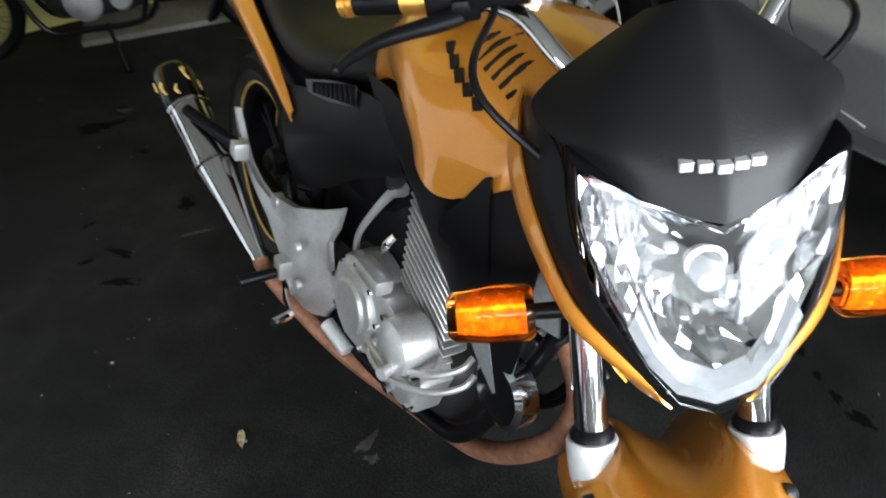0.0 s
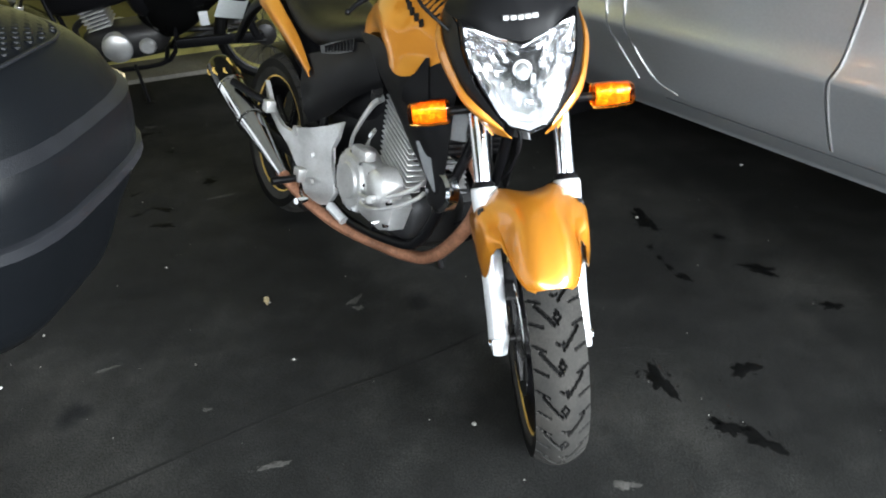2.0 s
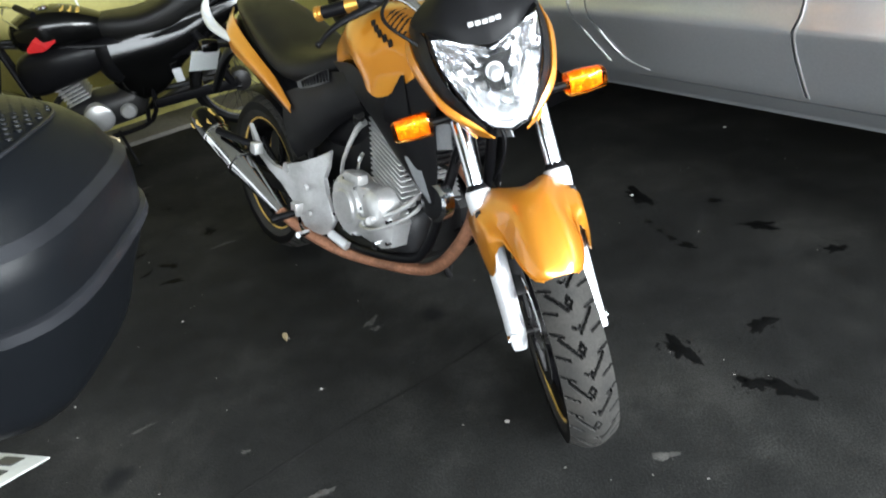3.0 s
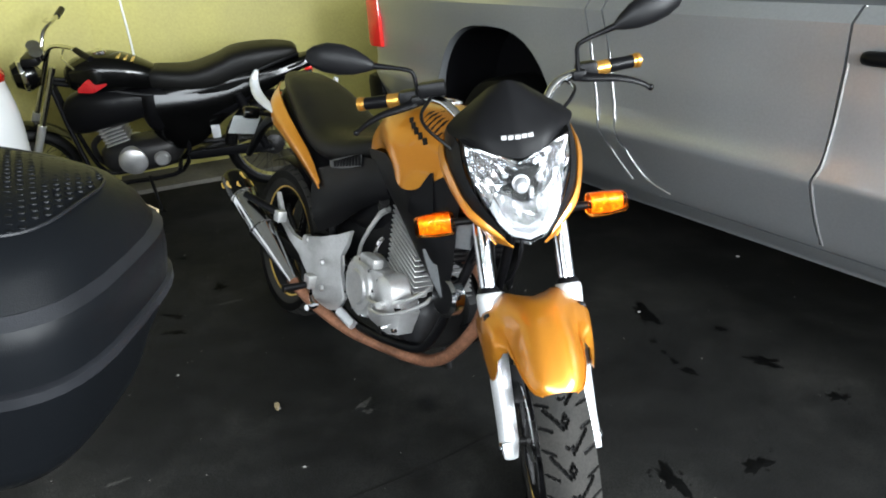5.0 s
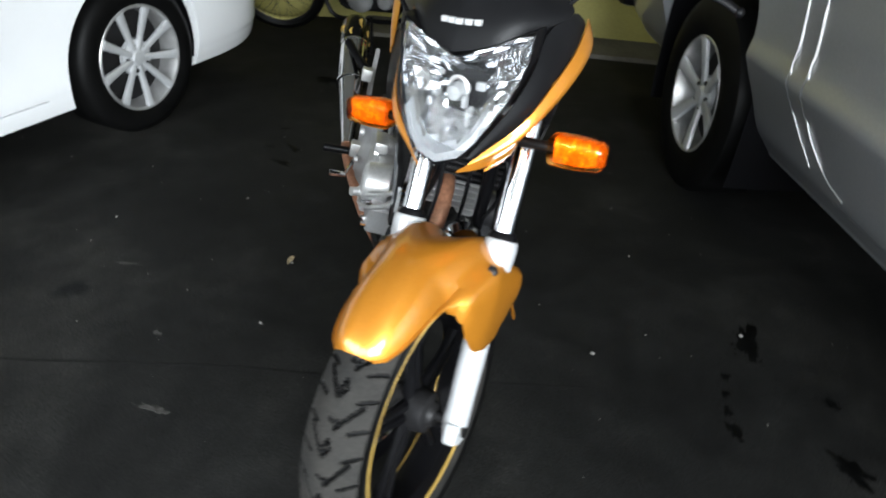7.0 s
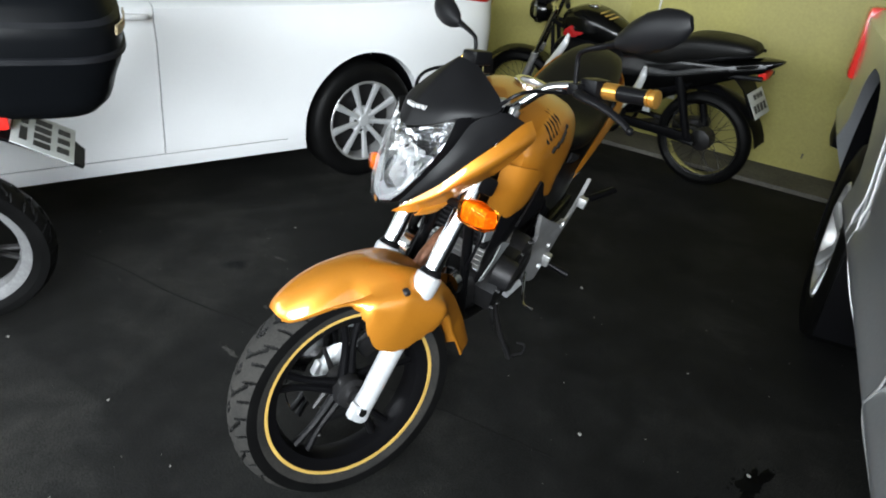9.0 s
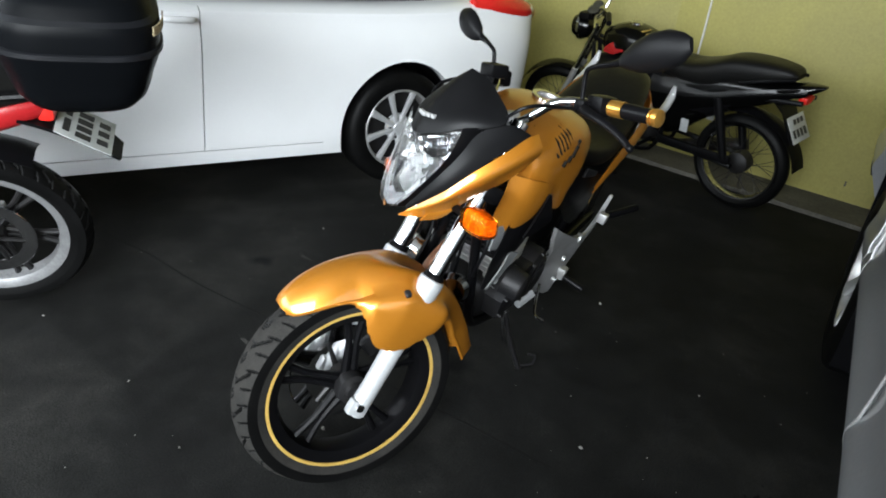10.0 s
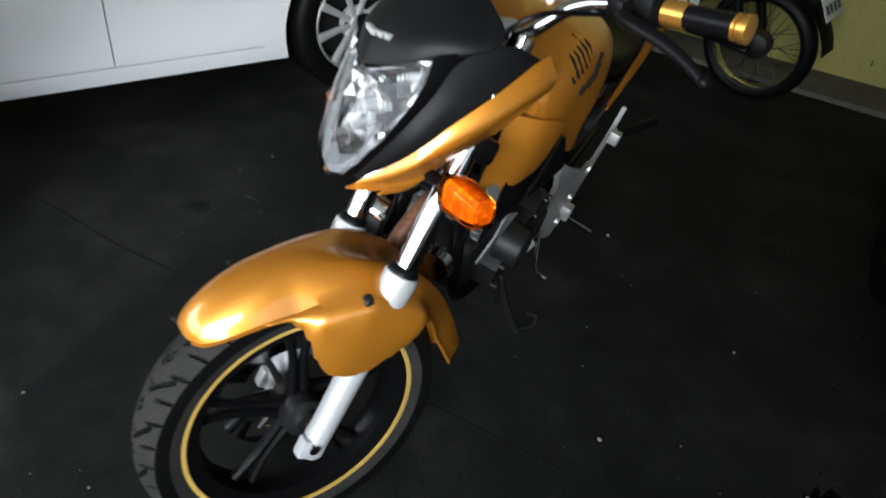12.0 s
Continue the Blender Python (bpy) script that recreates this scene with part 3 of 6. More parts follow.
def build_front(bike):
    F = FRONT
    wheel = F @ Matrix.Translation(AXLE)
    cast_wheel(bike, wheel, 0.293, 0.11, spokes=5, turn=0.35)
    # fork
    for s in (-1, 1):
        y = s * 0.096
        bm = B()
        tube(bm, [fork_point(-0.035, y, 0.0), fork_point(0.0, y, 0.004), fork_point(0.05, y, 0.002), fork_point(0.20, y, 0), fork_point(0.285, y, 0)],
             [0.017, 0.024, 0.024, 0.026, 0.0265], n=20, per=4)
        leg = part("fork_leg", bm, SILVERP, bike, "silver painted lower fork leg", turn=F)
        bm = B()
        tube(bm, [fork_point(0.275, y), fork_point(0.295, y), fork_point(0.318, y), fork_point(0.352, y), fork_point(0.358, y)], [0.026, 0.028, 0.031, 0.0315, 0.024], n=20, per=3)
        part("dust_seal_collar", bm, SILVERP, leg, turn=F)
        bm = B()
        tube(bm, [fork_point(0.355, y), fork_point(0.363, y), fork_point(0.371, y)], [0.027, 0.027, 0.021], n=20, per=1)
        part("dust_seal", bm, BLACK, leg, turn=F)
        bm = B()
        cyl(bm, fork_point(0.34, y), fork_point(0.78, y), 0.0205, n=20)
        part("fork_tube", bm, CHROME, bike, "chromed fork tube", turn=F)
        bm = B()
        block(bm, (0, 0, 0), (0.050, 0.026, 0.040), 0.006, Matrix.Translation(fork_point(-0.012, y + s * 0.006, 0.012)) @ Matrix.Rotation(-sa, 4, "Y"))
        part("axle_clamp", bm, SILVERP, leg, turn=F)
        bm = B()
        cyl(bm, fork_point(-0.005, y + s * 0.012, 0.015), fork_point(-0.005, y + s * 0.026, 0.015), 0.011, n=8)
        part("axle_nut", bm, CHROME, leg, turn=F)
    bm = B()
    cyl(bm, AXLE + V(0, -0.115, 0), AXLE + V(0, 0.115, 0), 0.010)
    part("front_axle", bm, DARKMETAL, bike, turn=F)
    # brake caliper on the right leg
    bm = B()
    block(bm, (0, 0, 0), (0.055, 0.05, 0.10), 0.012, Matrix.Translation(AXLE + V(-0.10, -0.062, 0.085)) @ Matrix.Rotation(-0.9, 4, "Y"))
    part("brake_caliper", bm, DARKMETAL, bike, turn=F)
    # clamps
    for s, d in ((0.60, 0.045), (0.735, 0.03)):
        bm = B()
        block(bm, (0, 0, 0), (0.055, 0.24, d), 0.012, Matrix.Translation(fork_point(s, 0, -0.02)) @ Matrix.Rotation(-sa, 4, "Y"))
        part("fork_clamp", bm, BLACK, bike, turn=F)
    # mudguard
    rows = []
    for k in range(61):
        t = k / 60
        ang = radians(53 + (166 - 53) * t)
        nose = min(1.0, t / 0.22)
        wide = math.sqrt(max(0.0, 1 - (1 - nose) ** 2.2))
        r = 0.328 + 0.022 * math.sin(math.pi * min(1, t * 1.05)) - 0.012 * (1 - wide)
        hw = (0.030 + 0.034 * wide) + 0.024 * min(1, t / 0.7)
        up_here = max(0.0, min(1.0, (t - 0.28) / 0.2)) * max(0.0, min(1.0, (0.85 - t) / 0.2))
        drop = (0.030 * wide + 0.034 * math.sin(math.pi * t) + 0.010) * (1 - 0.55 * up_here)
        hw += 0.018 * up_here
        row = []
        deg = math.degrees(ang)
        drops = spline([(d, 0, v) for d, v in ((50, 0.0), (74, 0.0), (84, 0.012), (92, 0.060), (99, 0.118), (105, 0.152), (112, 0.156), (119, 0.130), (126, 0.075), (132, 0.022), (140, 0.0), (170, 0.0))], 6)
        skirt = max(0.0, min(drops, key=lambda c: abs(c.x - deg)).z)
        for j in range(17):
            q = -1 + 2 * j / 16
            ridge = (0.006 + 0.020 * max(0, t - 0.35)) * math.exp(-((abs(q) - 0.62) / 0.22) ** 2) * min(1, max(0, (t - 0.15) / 0.4))
            hollow = 0.075 * (max(0, t - 0.36) / 0.64) ** 1.1 * max(0.0, 1 - abs(q) / 0.62)
            rr = r - drop * abs(q) ** 2.8 + ridge - hollow
            row.append(AXLE + V(math.cos(ang) * rr, q * hw, math.sin(ang) * rr))
        out = 0.006 + 0.022 * min(1, skirt / 0.06)
        for end, sgn in ((row[0], -1), (row[-1], 1)):
            side = [end - UPF * skirt * f + V(0, sgn * out * g, 0) for f, g in ((0.05, 0.60), (0.18, 0.92), (0.45, 1.0), (0.75, 0.92), (1.0, 0.70))]
            row = side[::-1] + row if sgn < 0 else row + side
        rows.append(row)
    bm = B()
    sheet(bm, rows, 0.003)
    guard = part("front_mudguard", bm, GOLD, bike, "metallic gold front mudguard", turn=F, sharp=50)
    for s in (-1, 1):
        bm = B()
        lathe(bm, [(0, 0.010), (0.006, 0.010), (0.010, 0.006), (0.012, -0.004)], Matrix.Translation((-0.082, s * 0.110, 0.586)) @ Matrix.Diagonal((1, s, 1, 1)), 14)
        part("mudguard_bolt", bm, DARKMETAL, guard, turn=F)
    # headlamp: reflector bowl, lens, trim
    outline = [(0.000, 0.772), (0.036, 0.784), (0.062, 0.815), (0.089, 0.858), (0.109, 0.905), (0.119, 0.945), (0.119, 0.985), (0.062, 0.960), (0.0, 0.938)]
    ring = [(y, z) for y, z in outline] + [(-y, z) for y, z in outline[-2:0:-1]]

    def face_x(y, z, bulge):
        return -0.062 - 0.36 * (z - 0.772) - 1.9 * y * y + bulge * (1 - (y / 0.125) ** 2) * max(0, 1 - ((z - 0.86) / 0.13) ** 2)

    cy, cz = 0.0, 0.872

    def lamp_rows(bulge, shrink, steps=9, depth=0.0):
        rows = []
        for k in range(steps):
            t = (k / (steps - 1)) ** 0.8
            t = 0.02 + 0.98 * t
            row = []
            for y, z in ring:
                yy, zz = cy + (y - cy) * t * shrink, cz + (z - cz) * t * shrink
                row.append(V(face_x(yy, zz, bulge) - depth * (1 - t * t), yy, zz))
            rows.append(row)
        return rows

    lamp = new("headlamp")
    lamp.parent = bike
    lamp["label"] = "large faceted clear headlamp"
    bm = B()
    outer = lamp_rows(0.022, 1.0)
    loft(bm, outer + [[q - V(0.0025, 0, 0) for q in r] for r in outer[::-1]])
    part("lens", bm, LENS, lamp, "clear headlamp lens", turn=F).visible_shadow = False
    bm = B()
    rnd = random.Random(4)
    steps = [0.04, 0.16, 0.30, 0.44, 0.58, 0.70, 0.82, 0.92, 0.985]
    rows = []
    for t in steps:
        row = []
        for i in range(30):
            u = i / 30 * len(ring)
            k, f = int(u) % len(ring), u - int(u)
            y0, z0 = ring[k]
            y1, z1 = ring[(k + 1) % len(ring)]
            y, z = y0 + (y1 - y0) * f, z0 + (z1 - z0) * f
            z = max(z, 0.800 + 0.10 * abs(y))
            yy, zz = cy + (y - cy) * t * 0.985, cz + (z - cz) * t * 0.985
            row.append(V(face_x(yy, zz, -0.006) - 0.058 * (1 - t ** 2.0) + (rnd.uniform(-0.011, 0.011) * (0.4 + 0.6 * t) if t < 0.95 else 0), yy, zz))
        rows.append(row)
    loft(bm, rows, cap=False)
    part("reflector", bm, REFLECT, lamp, "bright faceted reflector", turn=F, smooth=False)
    # chin bezel and side blinkers inside the lens
    for g, wdt, zc in ((0.92, 0.010, 0.0), (0.78, 0.006, 0.006)):
        bm = B()
        line = [(-0.086 * g, 0.868), (-0.060 * g, 0.818), (-0.034 * g, 0.792 + zc), (0.0, 0.782 + zc), (0.034 * g, 0.792 + zc), (0.060 * g, 0.818), (0.086 * g, 0.868)]
        rws = [[V(face_x(y, z, 0.004) - 0.004, y, z + 0.004), V(face_x(y, z, 0.004) - 0.010, y * (1 - wdt * 6), z + 0.004 + wdt)] for y, z in line]
        sheet(bm, rws, 0.002)
        part("chin_bezel", bm, CHROME, lamp, turn=F, smooth=False)
    for y, z, w, h in ((0.020, 0.866, 0.010, 0.022), (0.030, 0.842, 0.006, 0.030), (0.043, 0.892, 0.016, 0.014), (-0.034, 0.905, 0.012, 0.008), (-0.046, 0.858, 0.006, 0.016), (0.034, 0.852, 0.006, 0.018)):
        bm = B()
        block(bm, (face_x(y, z, 0) - 0.026, y, z), (0.010, w, h), 0.002)
        part("reflector_slot", bm, GREYCLAD, lamp, turn=F)
    for rr, dx in ((0.016, -0.020),):
        bm = B()
        lathe(bm, [(rr, -0.003), (rr + 0.004, 0.0), (rr, 0.006), (rr - 0.003, 0.0)], Matrix.Translation((-0.118 + dx, 0, 0.884)) @ Matrix.Rotation(radians(90), 4, "Z"), 28, loop=True)
        part("bulb_ring", bm, ALU, lamp, turn=F)
    for s in (-1, 1):
        for k in range(7):
            y, z = s * (0.066 + 0.006 * k), 0.940 + 0.0045 * k
            bm = B()
            block(bm, (face_x(y, z, 0) - 0.010, y, z - 0.010 - 0.002 * k), (0.006, 0.0022, 0.040), 0.0008, Matrix(), 1)
            part("reflector_rib", bm, CHROME, lamp, turn=F)
    bm = B()
    lathe(bm, [(0, -0.012), (0.012, -0.008), (0.016, 0.006), (0.016, 0.03), (0.0, 0.03)], Matrix.Translation((-0.125, 0, 0.878)) @ Matrix.Rotation(radians(90), 4, "Z"), 20)
    part("bulb_shield", bm, GREYCLAD, lamp, turn=F)
    # frosted lip under the reflector
    bm = B()
    lip = [(-0.078, 0.846), (-0.060, 0.812), (-0.036, 0.787), (0.0, 0.776), (0.036, 0.787), (0.060, 0.812), (0.078, 0.846)]
    sheet(bm, [[V(face_x(y, z, 0.010) - 0.004, y, z), V(face_x(y, z, 0.010) - 0.006, y * 0.93, z + 0.012), V(face_x(y, z, 0.0) - 0.016, y * 0.86, z + 0.026)] for y, z in lip], -0.002)
    part("lamp_lip", bm, FROST, lamp, "frosted grey lower lamp lip", turn=F)
    bm = B()
    rim_rows = []
    for grow, dx in ((0.985, 0.0), (1.0, 0.003), (1.022, -0.006), (1.03, -0.03), (1.0, -0.05)):
        rim_rows.append([V(face_x(y, z, 0) + dx, cy + (y - cy) * grow, cz + (z - cz) * grow) for y, z in ring])
    loft(bm, rim_rows, cap=False)
    part("lamp_trim", bm, BLACK, lamp, turn=F)
    bm = B()
    loft(bm, [[V(face_x(y, z, 0) - 0.05 - d, (y) * g, cz + (z - cz) * g) for y, z in ring] for d, g in ((0, 1.02), (0.06, 0.85), (0.10, 0.5))])
    part("lamp_shell", bm, BLACK, lamp, turn=F)
    # gold side fairings: a swept wedge under the black side panel, with a small gold bracket below
    for s in (-1, 1):
        net = [[(-0.072, 0.036, 0.760), (-0.075, 0.043, 0.766), (-0.080, 0.050, 0.773), (-0.086, 0.056, 0.781)],
               [(-0.108, 0.068, 0.764), (-0.118, 0.090, 0.790), (-0.128, 0.118, 0.816), (-0.138, 0.120, 0.843)],
               [(-0.160, 0.092, 0.782), (-0.178, 0.120, 0.822), (-0.188, 0.150, 0.862), (-0.194, 0.146, 0.896)],
               [(-0.225, 0.108, 0.820), (-0.240, 0.136, 0.856), (-0.255, 0.168, 0.904), (-0.258, 0.158, 0.940)],
               [(-0.298, 0.118, 0.858), (-0.308, 0.142, 0.892), (-0.318, 0.168, 0.934), (-0.318, 0.154, 0.974)],
               [(-0.345, 0.116, 0.884), (-0.356, 0.134, 0.910), (-0.366, 0.154, 0.944), (-0.352, 0.146, 0.982)]]
        bm = B()
        sheet(bm, smooth_rows([[(x, s * y, z) for x, y, z in r] for r in net], 4), 0.003)
        part("side_fairing", bm, GOLD, bike, "metallic gold headlamp side fairing", turn=F)
        net = [[(-0.112, 0.070, 0.756), (-0.120, 0.082, 0.772), (-0.130, 0.086, 0.790)], [(-0.160, 0.086, 0.766), (-0.170, 0.098, 0.784), (-0.178, 0.098, 0.804)], [(-0.215, 0.088, 0.800), (-0.220, 0.096, 0.812), (-0.226, 0.095, 0.828)]]
        bm = B()
        sheet(bm, smooth_rows([[(x, s * y, z) for x, y, z in r] for r in net], 3), 0.003)
        part("fairing_bracket", bm, GOLD, bike, turn=F)
        low = [V(-0.086, 0.054, 0.782), V(-0.140, 0.116, 0.842), V(-0.196, 0.142, 0.896), V(-0.258, 0.153, 0.940), V(-0.318, 0.149, 0.967), V(-0.345, 0.143, 0.972)]
        high = [V(-0.080, 0.048, 0.785), V(-0.118, 0.100, 0.863), V(-0.160, 0.121, 0.922), V(-0.200, 0.124, 0.974), V(-0.250, 0.141, 1.000), V(-0.290, 0.144, 0.998)]
        rows = []
        for a, b in zip(low, high):
            m = (a + b) / 2 + V(0, 0.003, 0)
            rows.append([(q.x, s * q.y, q.z) for q in (a, m, b)])
        bm = B()
        sheet(bm, smooth_rows(rows, 4), 0.003)
        part("fairing_panel", bm, MATTE, bike, "matte black headlamp side panel", turn=F)
    # visor: a broad pointed shield with a fold down the middle
    half = [[(-0.112, 0.0, 0.946), (-0.122, 0.030, 0.951), (-0.145, 0.070, 0.963), (-0.196, 0.119, 0.980)],
            [(-0.136, 0.0, 0.992), (-0.146, 0.036, 0.994), (-0.172, 0.088, 0.998), (-0.250, 0.146, 1.000)],
            [(-0.172, 0.0, 1.036), (-0.182, 0.034, 1.035), (-0.206, 0.080, 1.030), (-0.270, 0.130, 1.018)],
            [(-0.210, 0.0, 1.072), (-0.218, 0.026, 1.069), (-0.236, 0.058, 1.060), (-0.272, 0.092, 1.044)],
            [(-0.244, 0.0, 1.096), (-0.248, 0.012, 1.093), (-0.256, 0.026, 1.087), (-0.268, 0.040, 1.080)]]
    net = []
    for r in half:
        fine = spline(r, 4)
        net.append([V(q.x, -q.y, q.z) for q in fine[:0:-1]] + fine)
    net = [[c[i] for c in [spline([r[j] for r in net], 5) for j in range(len(net[0]))]] for i in range(5 * (len(net) - 1) + 1)]
    bm = B()
    sheet(bm, net, 0.003)
    visor = part("visor", bm, MATTE, bike, "matte black headlamp visor", turn=F)
    for k in range(5):
        y = -0.0296 + 0.0148 * k
        bm = B()
        block(bm, (-0.1312 - 0.27 * abs(y), y, 0.991), (0.0100, 0.0118, 0.0090), 0.0005, Matrix(), 1)
        part("visor_badge_bar", bm, WHITEINK, visor, turn=F)
    # indicators
    for s in (-1, 1):
        ind = new("indicator")
        ind.parent = bike
        ind["label"] = "amber turn signal on a black stalk"
        bm = B()
        base = V(-0.185, s * 0.10, 0.795)
        tube(bm, [base, base + V(0.0, s * 0.07, 0)], [0.010, 0.009], n=12, per=1)
        part("stalk", bm, BLACK, ind, turn=F)
        bm = B()
        secs = []
        for y, w, h in ((0.158, 0.022, 0.023), (0.165, 0.026, 0.026), (0.20, 0.026, 0.027), (0.245, 0.022, 0.023), (0.252, 0.017, 0.018)):
            secs.append([V(-0.185 + w * q.y, s * y, 0.795 + h * q.z) for q in oval(0, 0, 1, 1, p=4.5, n=20)])
        loft(bm, secs)
        part("lens", bm, AMBER, ind, "amber ribbed lens", turn=F).visible_shadow = False
        bm = B()
        secs = []
        for y, w in ((0.168, 0.020), (0.205, 0.021), (0.240, 0.017)):
            secs.append([V(-0.190 + w * 0.8 * q.y, s * y, 0.795 + w * q.z) for q in oval(0, 0, 1, 1, p=4, n=16)])
        loft(bm, secs)
        part("inner_reflector", bm, AMBERIN, ind, turn=F)
    # handlebar, turned a little further than the fork
    FB = Matrix.Translation(STEM) @ Matrix.Rotation(radians(STEER - 5.5), 4, UPF) @ Matrix.Translation(-STEM)
    bm = B()
    pts = [(-0.500, -0.372, 1.058), (-0.468, -0.255, 1.058), (-0.405, -0.150, 1.050), (-0.350, -0.085, 0.992), (-0.345, 0.0, 0.985), (-0.350, 0.085, 0.992), (-0.405, 0.150, 1.050), (-0.468, 0.255, 1.058), (-0.500, 0.372, 1.058)]
    tube(bm, pts, 0.0115, n=14, per=6)
    bar = part("handlebar", bm, CHROME, bike, "chromed handlebar", turn=FB)
    for s in (-1, 1):
        a, b = V(-0.468, s * 0.255, 1.058), V(-0.500, s * 0.372, 1.058)
        d = (b - a).normalized()
        bm = B()
        tube(bm, [a, a + d * 0.034], 0.0185, n=18, per=1)
        part("grip_sleeve", bm, GOLDANOD, bar, "gold anodised grip sleeve", turn=FB)
        bm = B()
        tube(bm, [a + d * 0.034, a + d * 0.05, a + d * 0.08, a + d * 0.104], [0.0165, 0.0175, 0.0165, 0.017], n=18, per=4)
        part("grip", bm, BLACK, bar, "black rubber grip", turn=FB)
        bm = B()
        e = a + d * 0.102
        tube(bm, [e, e + d * 0.004, e + d * 0.005, e + d * 0.009, e + d * 0.010, e + d * 0.020, e + d * 0.022], [0.018, 0.018, 0.015, 0.015, 0.019, 0.019, 0.012], n=18, per=1)
        part("bar_end", bm, GOLDANOD, bar, "gold anodised bar end", turn=FB)
        bm = B()
        block(bm, a - d * 0.025, (0.05, 0.055, 0.045), 0.010)
        part("switch_housing", bm, BLACK, bar, turn=FB)
        # lever
        bm = B()
        tube(bm, [a - d * 0.055 + V(0.020, 0, -0.006), a - d * 0.02 + V(0.048, 0, -0.012), a + d * 0.05 + V(0.066, 0, -0.024), a + d * 0.10 + V(0.072, 0, -0.042), a + d * 0.130 + V(0.074, 0, -0.060)], [0.010, 0.0085, 0.0068, 0.0058, 0.005], n=10, per=5, squash=1.4)
        tip = a + d * 0.132 + V(0.074, 0, -0.061)
        bmesh.ops.create_uvsphere(bm, u_segments=12, v_segments=8, radius=0.0088, matrix=Matrix.Translation(tip))
        lever = part("clutch_lever" if s > 0 else "brake_lever", bm, BLACK, bar, turn=FB)
        bm = B()
        block(bm, a - d * 0.050 + V(0.018, 0, -0.004), (0.045, 0.035, 0.026), 0.007)
        part("lever_perch", bm, BLACK, lever, turn=FB)
        # mirror on a cranked stem
        mp = V(-0.425, s * 0.205, 1.060)
        inner, c, outer = V(-0.430, s * 0.305, 1.158), V(-0.438, s * 0.390, 1.188), V(-0.446, s * 0.470, 1.212)
        bm = B()
        tube(bm, [mp, mp + V(0.002, 0, 0.035), mp + V(0.004, s * 0.003, 0.066), mp + V(0.004, s * 0.022, 0.078), inner.lerp(mp + V(0, s * 0.02, 0.078), 0.4), inner, inner.lerp(c, 0.3)], [0.0055, 0.0055, 0.0055, 0.0058, 0.007, 0.009, 0.010], n=10, per=5)
        stem = part("mirror_stem", bm, BLACK, bar, turn=FB)
        way = (outer - inner).normalized()
        upm = (V(0, 0, 1) - way * way.z).normalized()
        fore = V(1, 0, 0)
        secs = []
        for t, up_h, dn_h, thick in ((0.0, 0.010, 0.010, 0.008), (0.10, 0.020, 0.019, 0.016), (0.28, 0.033, 0.031, 0.024), (0.50, 0.040, 0.038, 0.028), (0.72, 0.037, 0.038, 0.026), (0.90, 0.024, 0.030, 0.018), (1.0, 0.010, 0.016, 0.008)):
            o = inner.lerp(outer, t)
            ring = []
            for k in range(20):
                an = 2 * math.pi * k / 20
                cz, sx = math.cos(an), math.sin(an)
                ring.append(o + upm * (up_h if cz > 0 else dn_h) * math.copysign(abs(cz) ** 0.8, cz) + fore * (thick if sx > 0 else thick * 0.25) * sx)
            secs.append(ring)
        bm = B()
        loft(bm, secs)
        shell = part("mirror_shell", bm, MATTE, stem, "matte black mirror housing", turn=FB)
        bm = B()
        glassy = [[inner.lerp(outer, t) - fore * 0.0075 + upm * h * q for q in (-1, -0.5, 0, 0.5, 1)] for t, h in ((0.12, 0.016), (0.3, 0.028), (0.5, 0.034), (0.7, 0.033), (0.88, 0.022))]
        sheet(bm, smooth_rows(glassy, 2), 0.0015)
        part("mirror_glass", bm, MIRROR, shell, "mirror glass", turn=FB)
    # reservoir and clamps
    bm = B()
    block(bm, (-0.405, -0.165, 1.082), (0.052, 0.070, 0.036), 0.008)
    part("brake_reservoir", bm, BLACK, bar, turn=FB)
    for s in (-1, 1):
        bm = B()
        block(bm, (-0.346, s * 0.045, 0.988), (0.04, 0.03, 0.045), 0.008)
        part("bar_clamp", bm, ALU, bar, turn=FB)
    # instrument pod
    bm = B()
    hull(bm, [(-0.30, 1.02, 0.055, 0.02), (-0.285, 1.02, 0.075, 0.035), (-0.25, 1.02, 0.08, 0.04), (-0.235, 1.02, 0.06, 0.03)], 3, 20, 3)
    part("instrument_pod", bm, BLACK, bike, turn=F)
    # cables
    for k, pts in enumerate(([(-0.40, -0.17, 1.06), (-0.27, -0.20, 1.02), (-0.22, -0.10, 0.90), (-0.24, -0.075, 0.70), (-0.19, -0.10, 0.52)],
                             [(-0.42, 0.18, 1.05), (-0.28, 0.16, 1.04), (-0.27, 0.06, 0.92), (-0.32, 0.03, 0.70)])):
        bm = B()
        tube(bm, pts, 0.0045, n=8, per=8)
        part("brake_hose" if k == 0 else "clutch_cable", bm, BLACK, bike, turn=F)


# wing foot, wing foot end, wing tip, wing tip end, bars from, bars to: x and z on the tank side
BADGE = [Vector(q) for q in ((-0.448, 0.925), (-0.545, 0.955), (-0.432, 0.975), (-0.535, 0.984), (-0.484, 0.904), (-0.566, 0.944))]


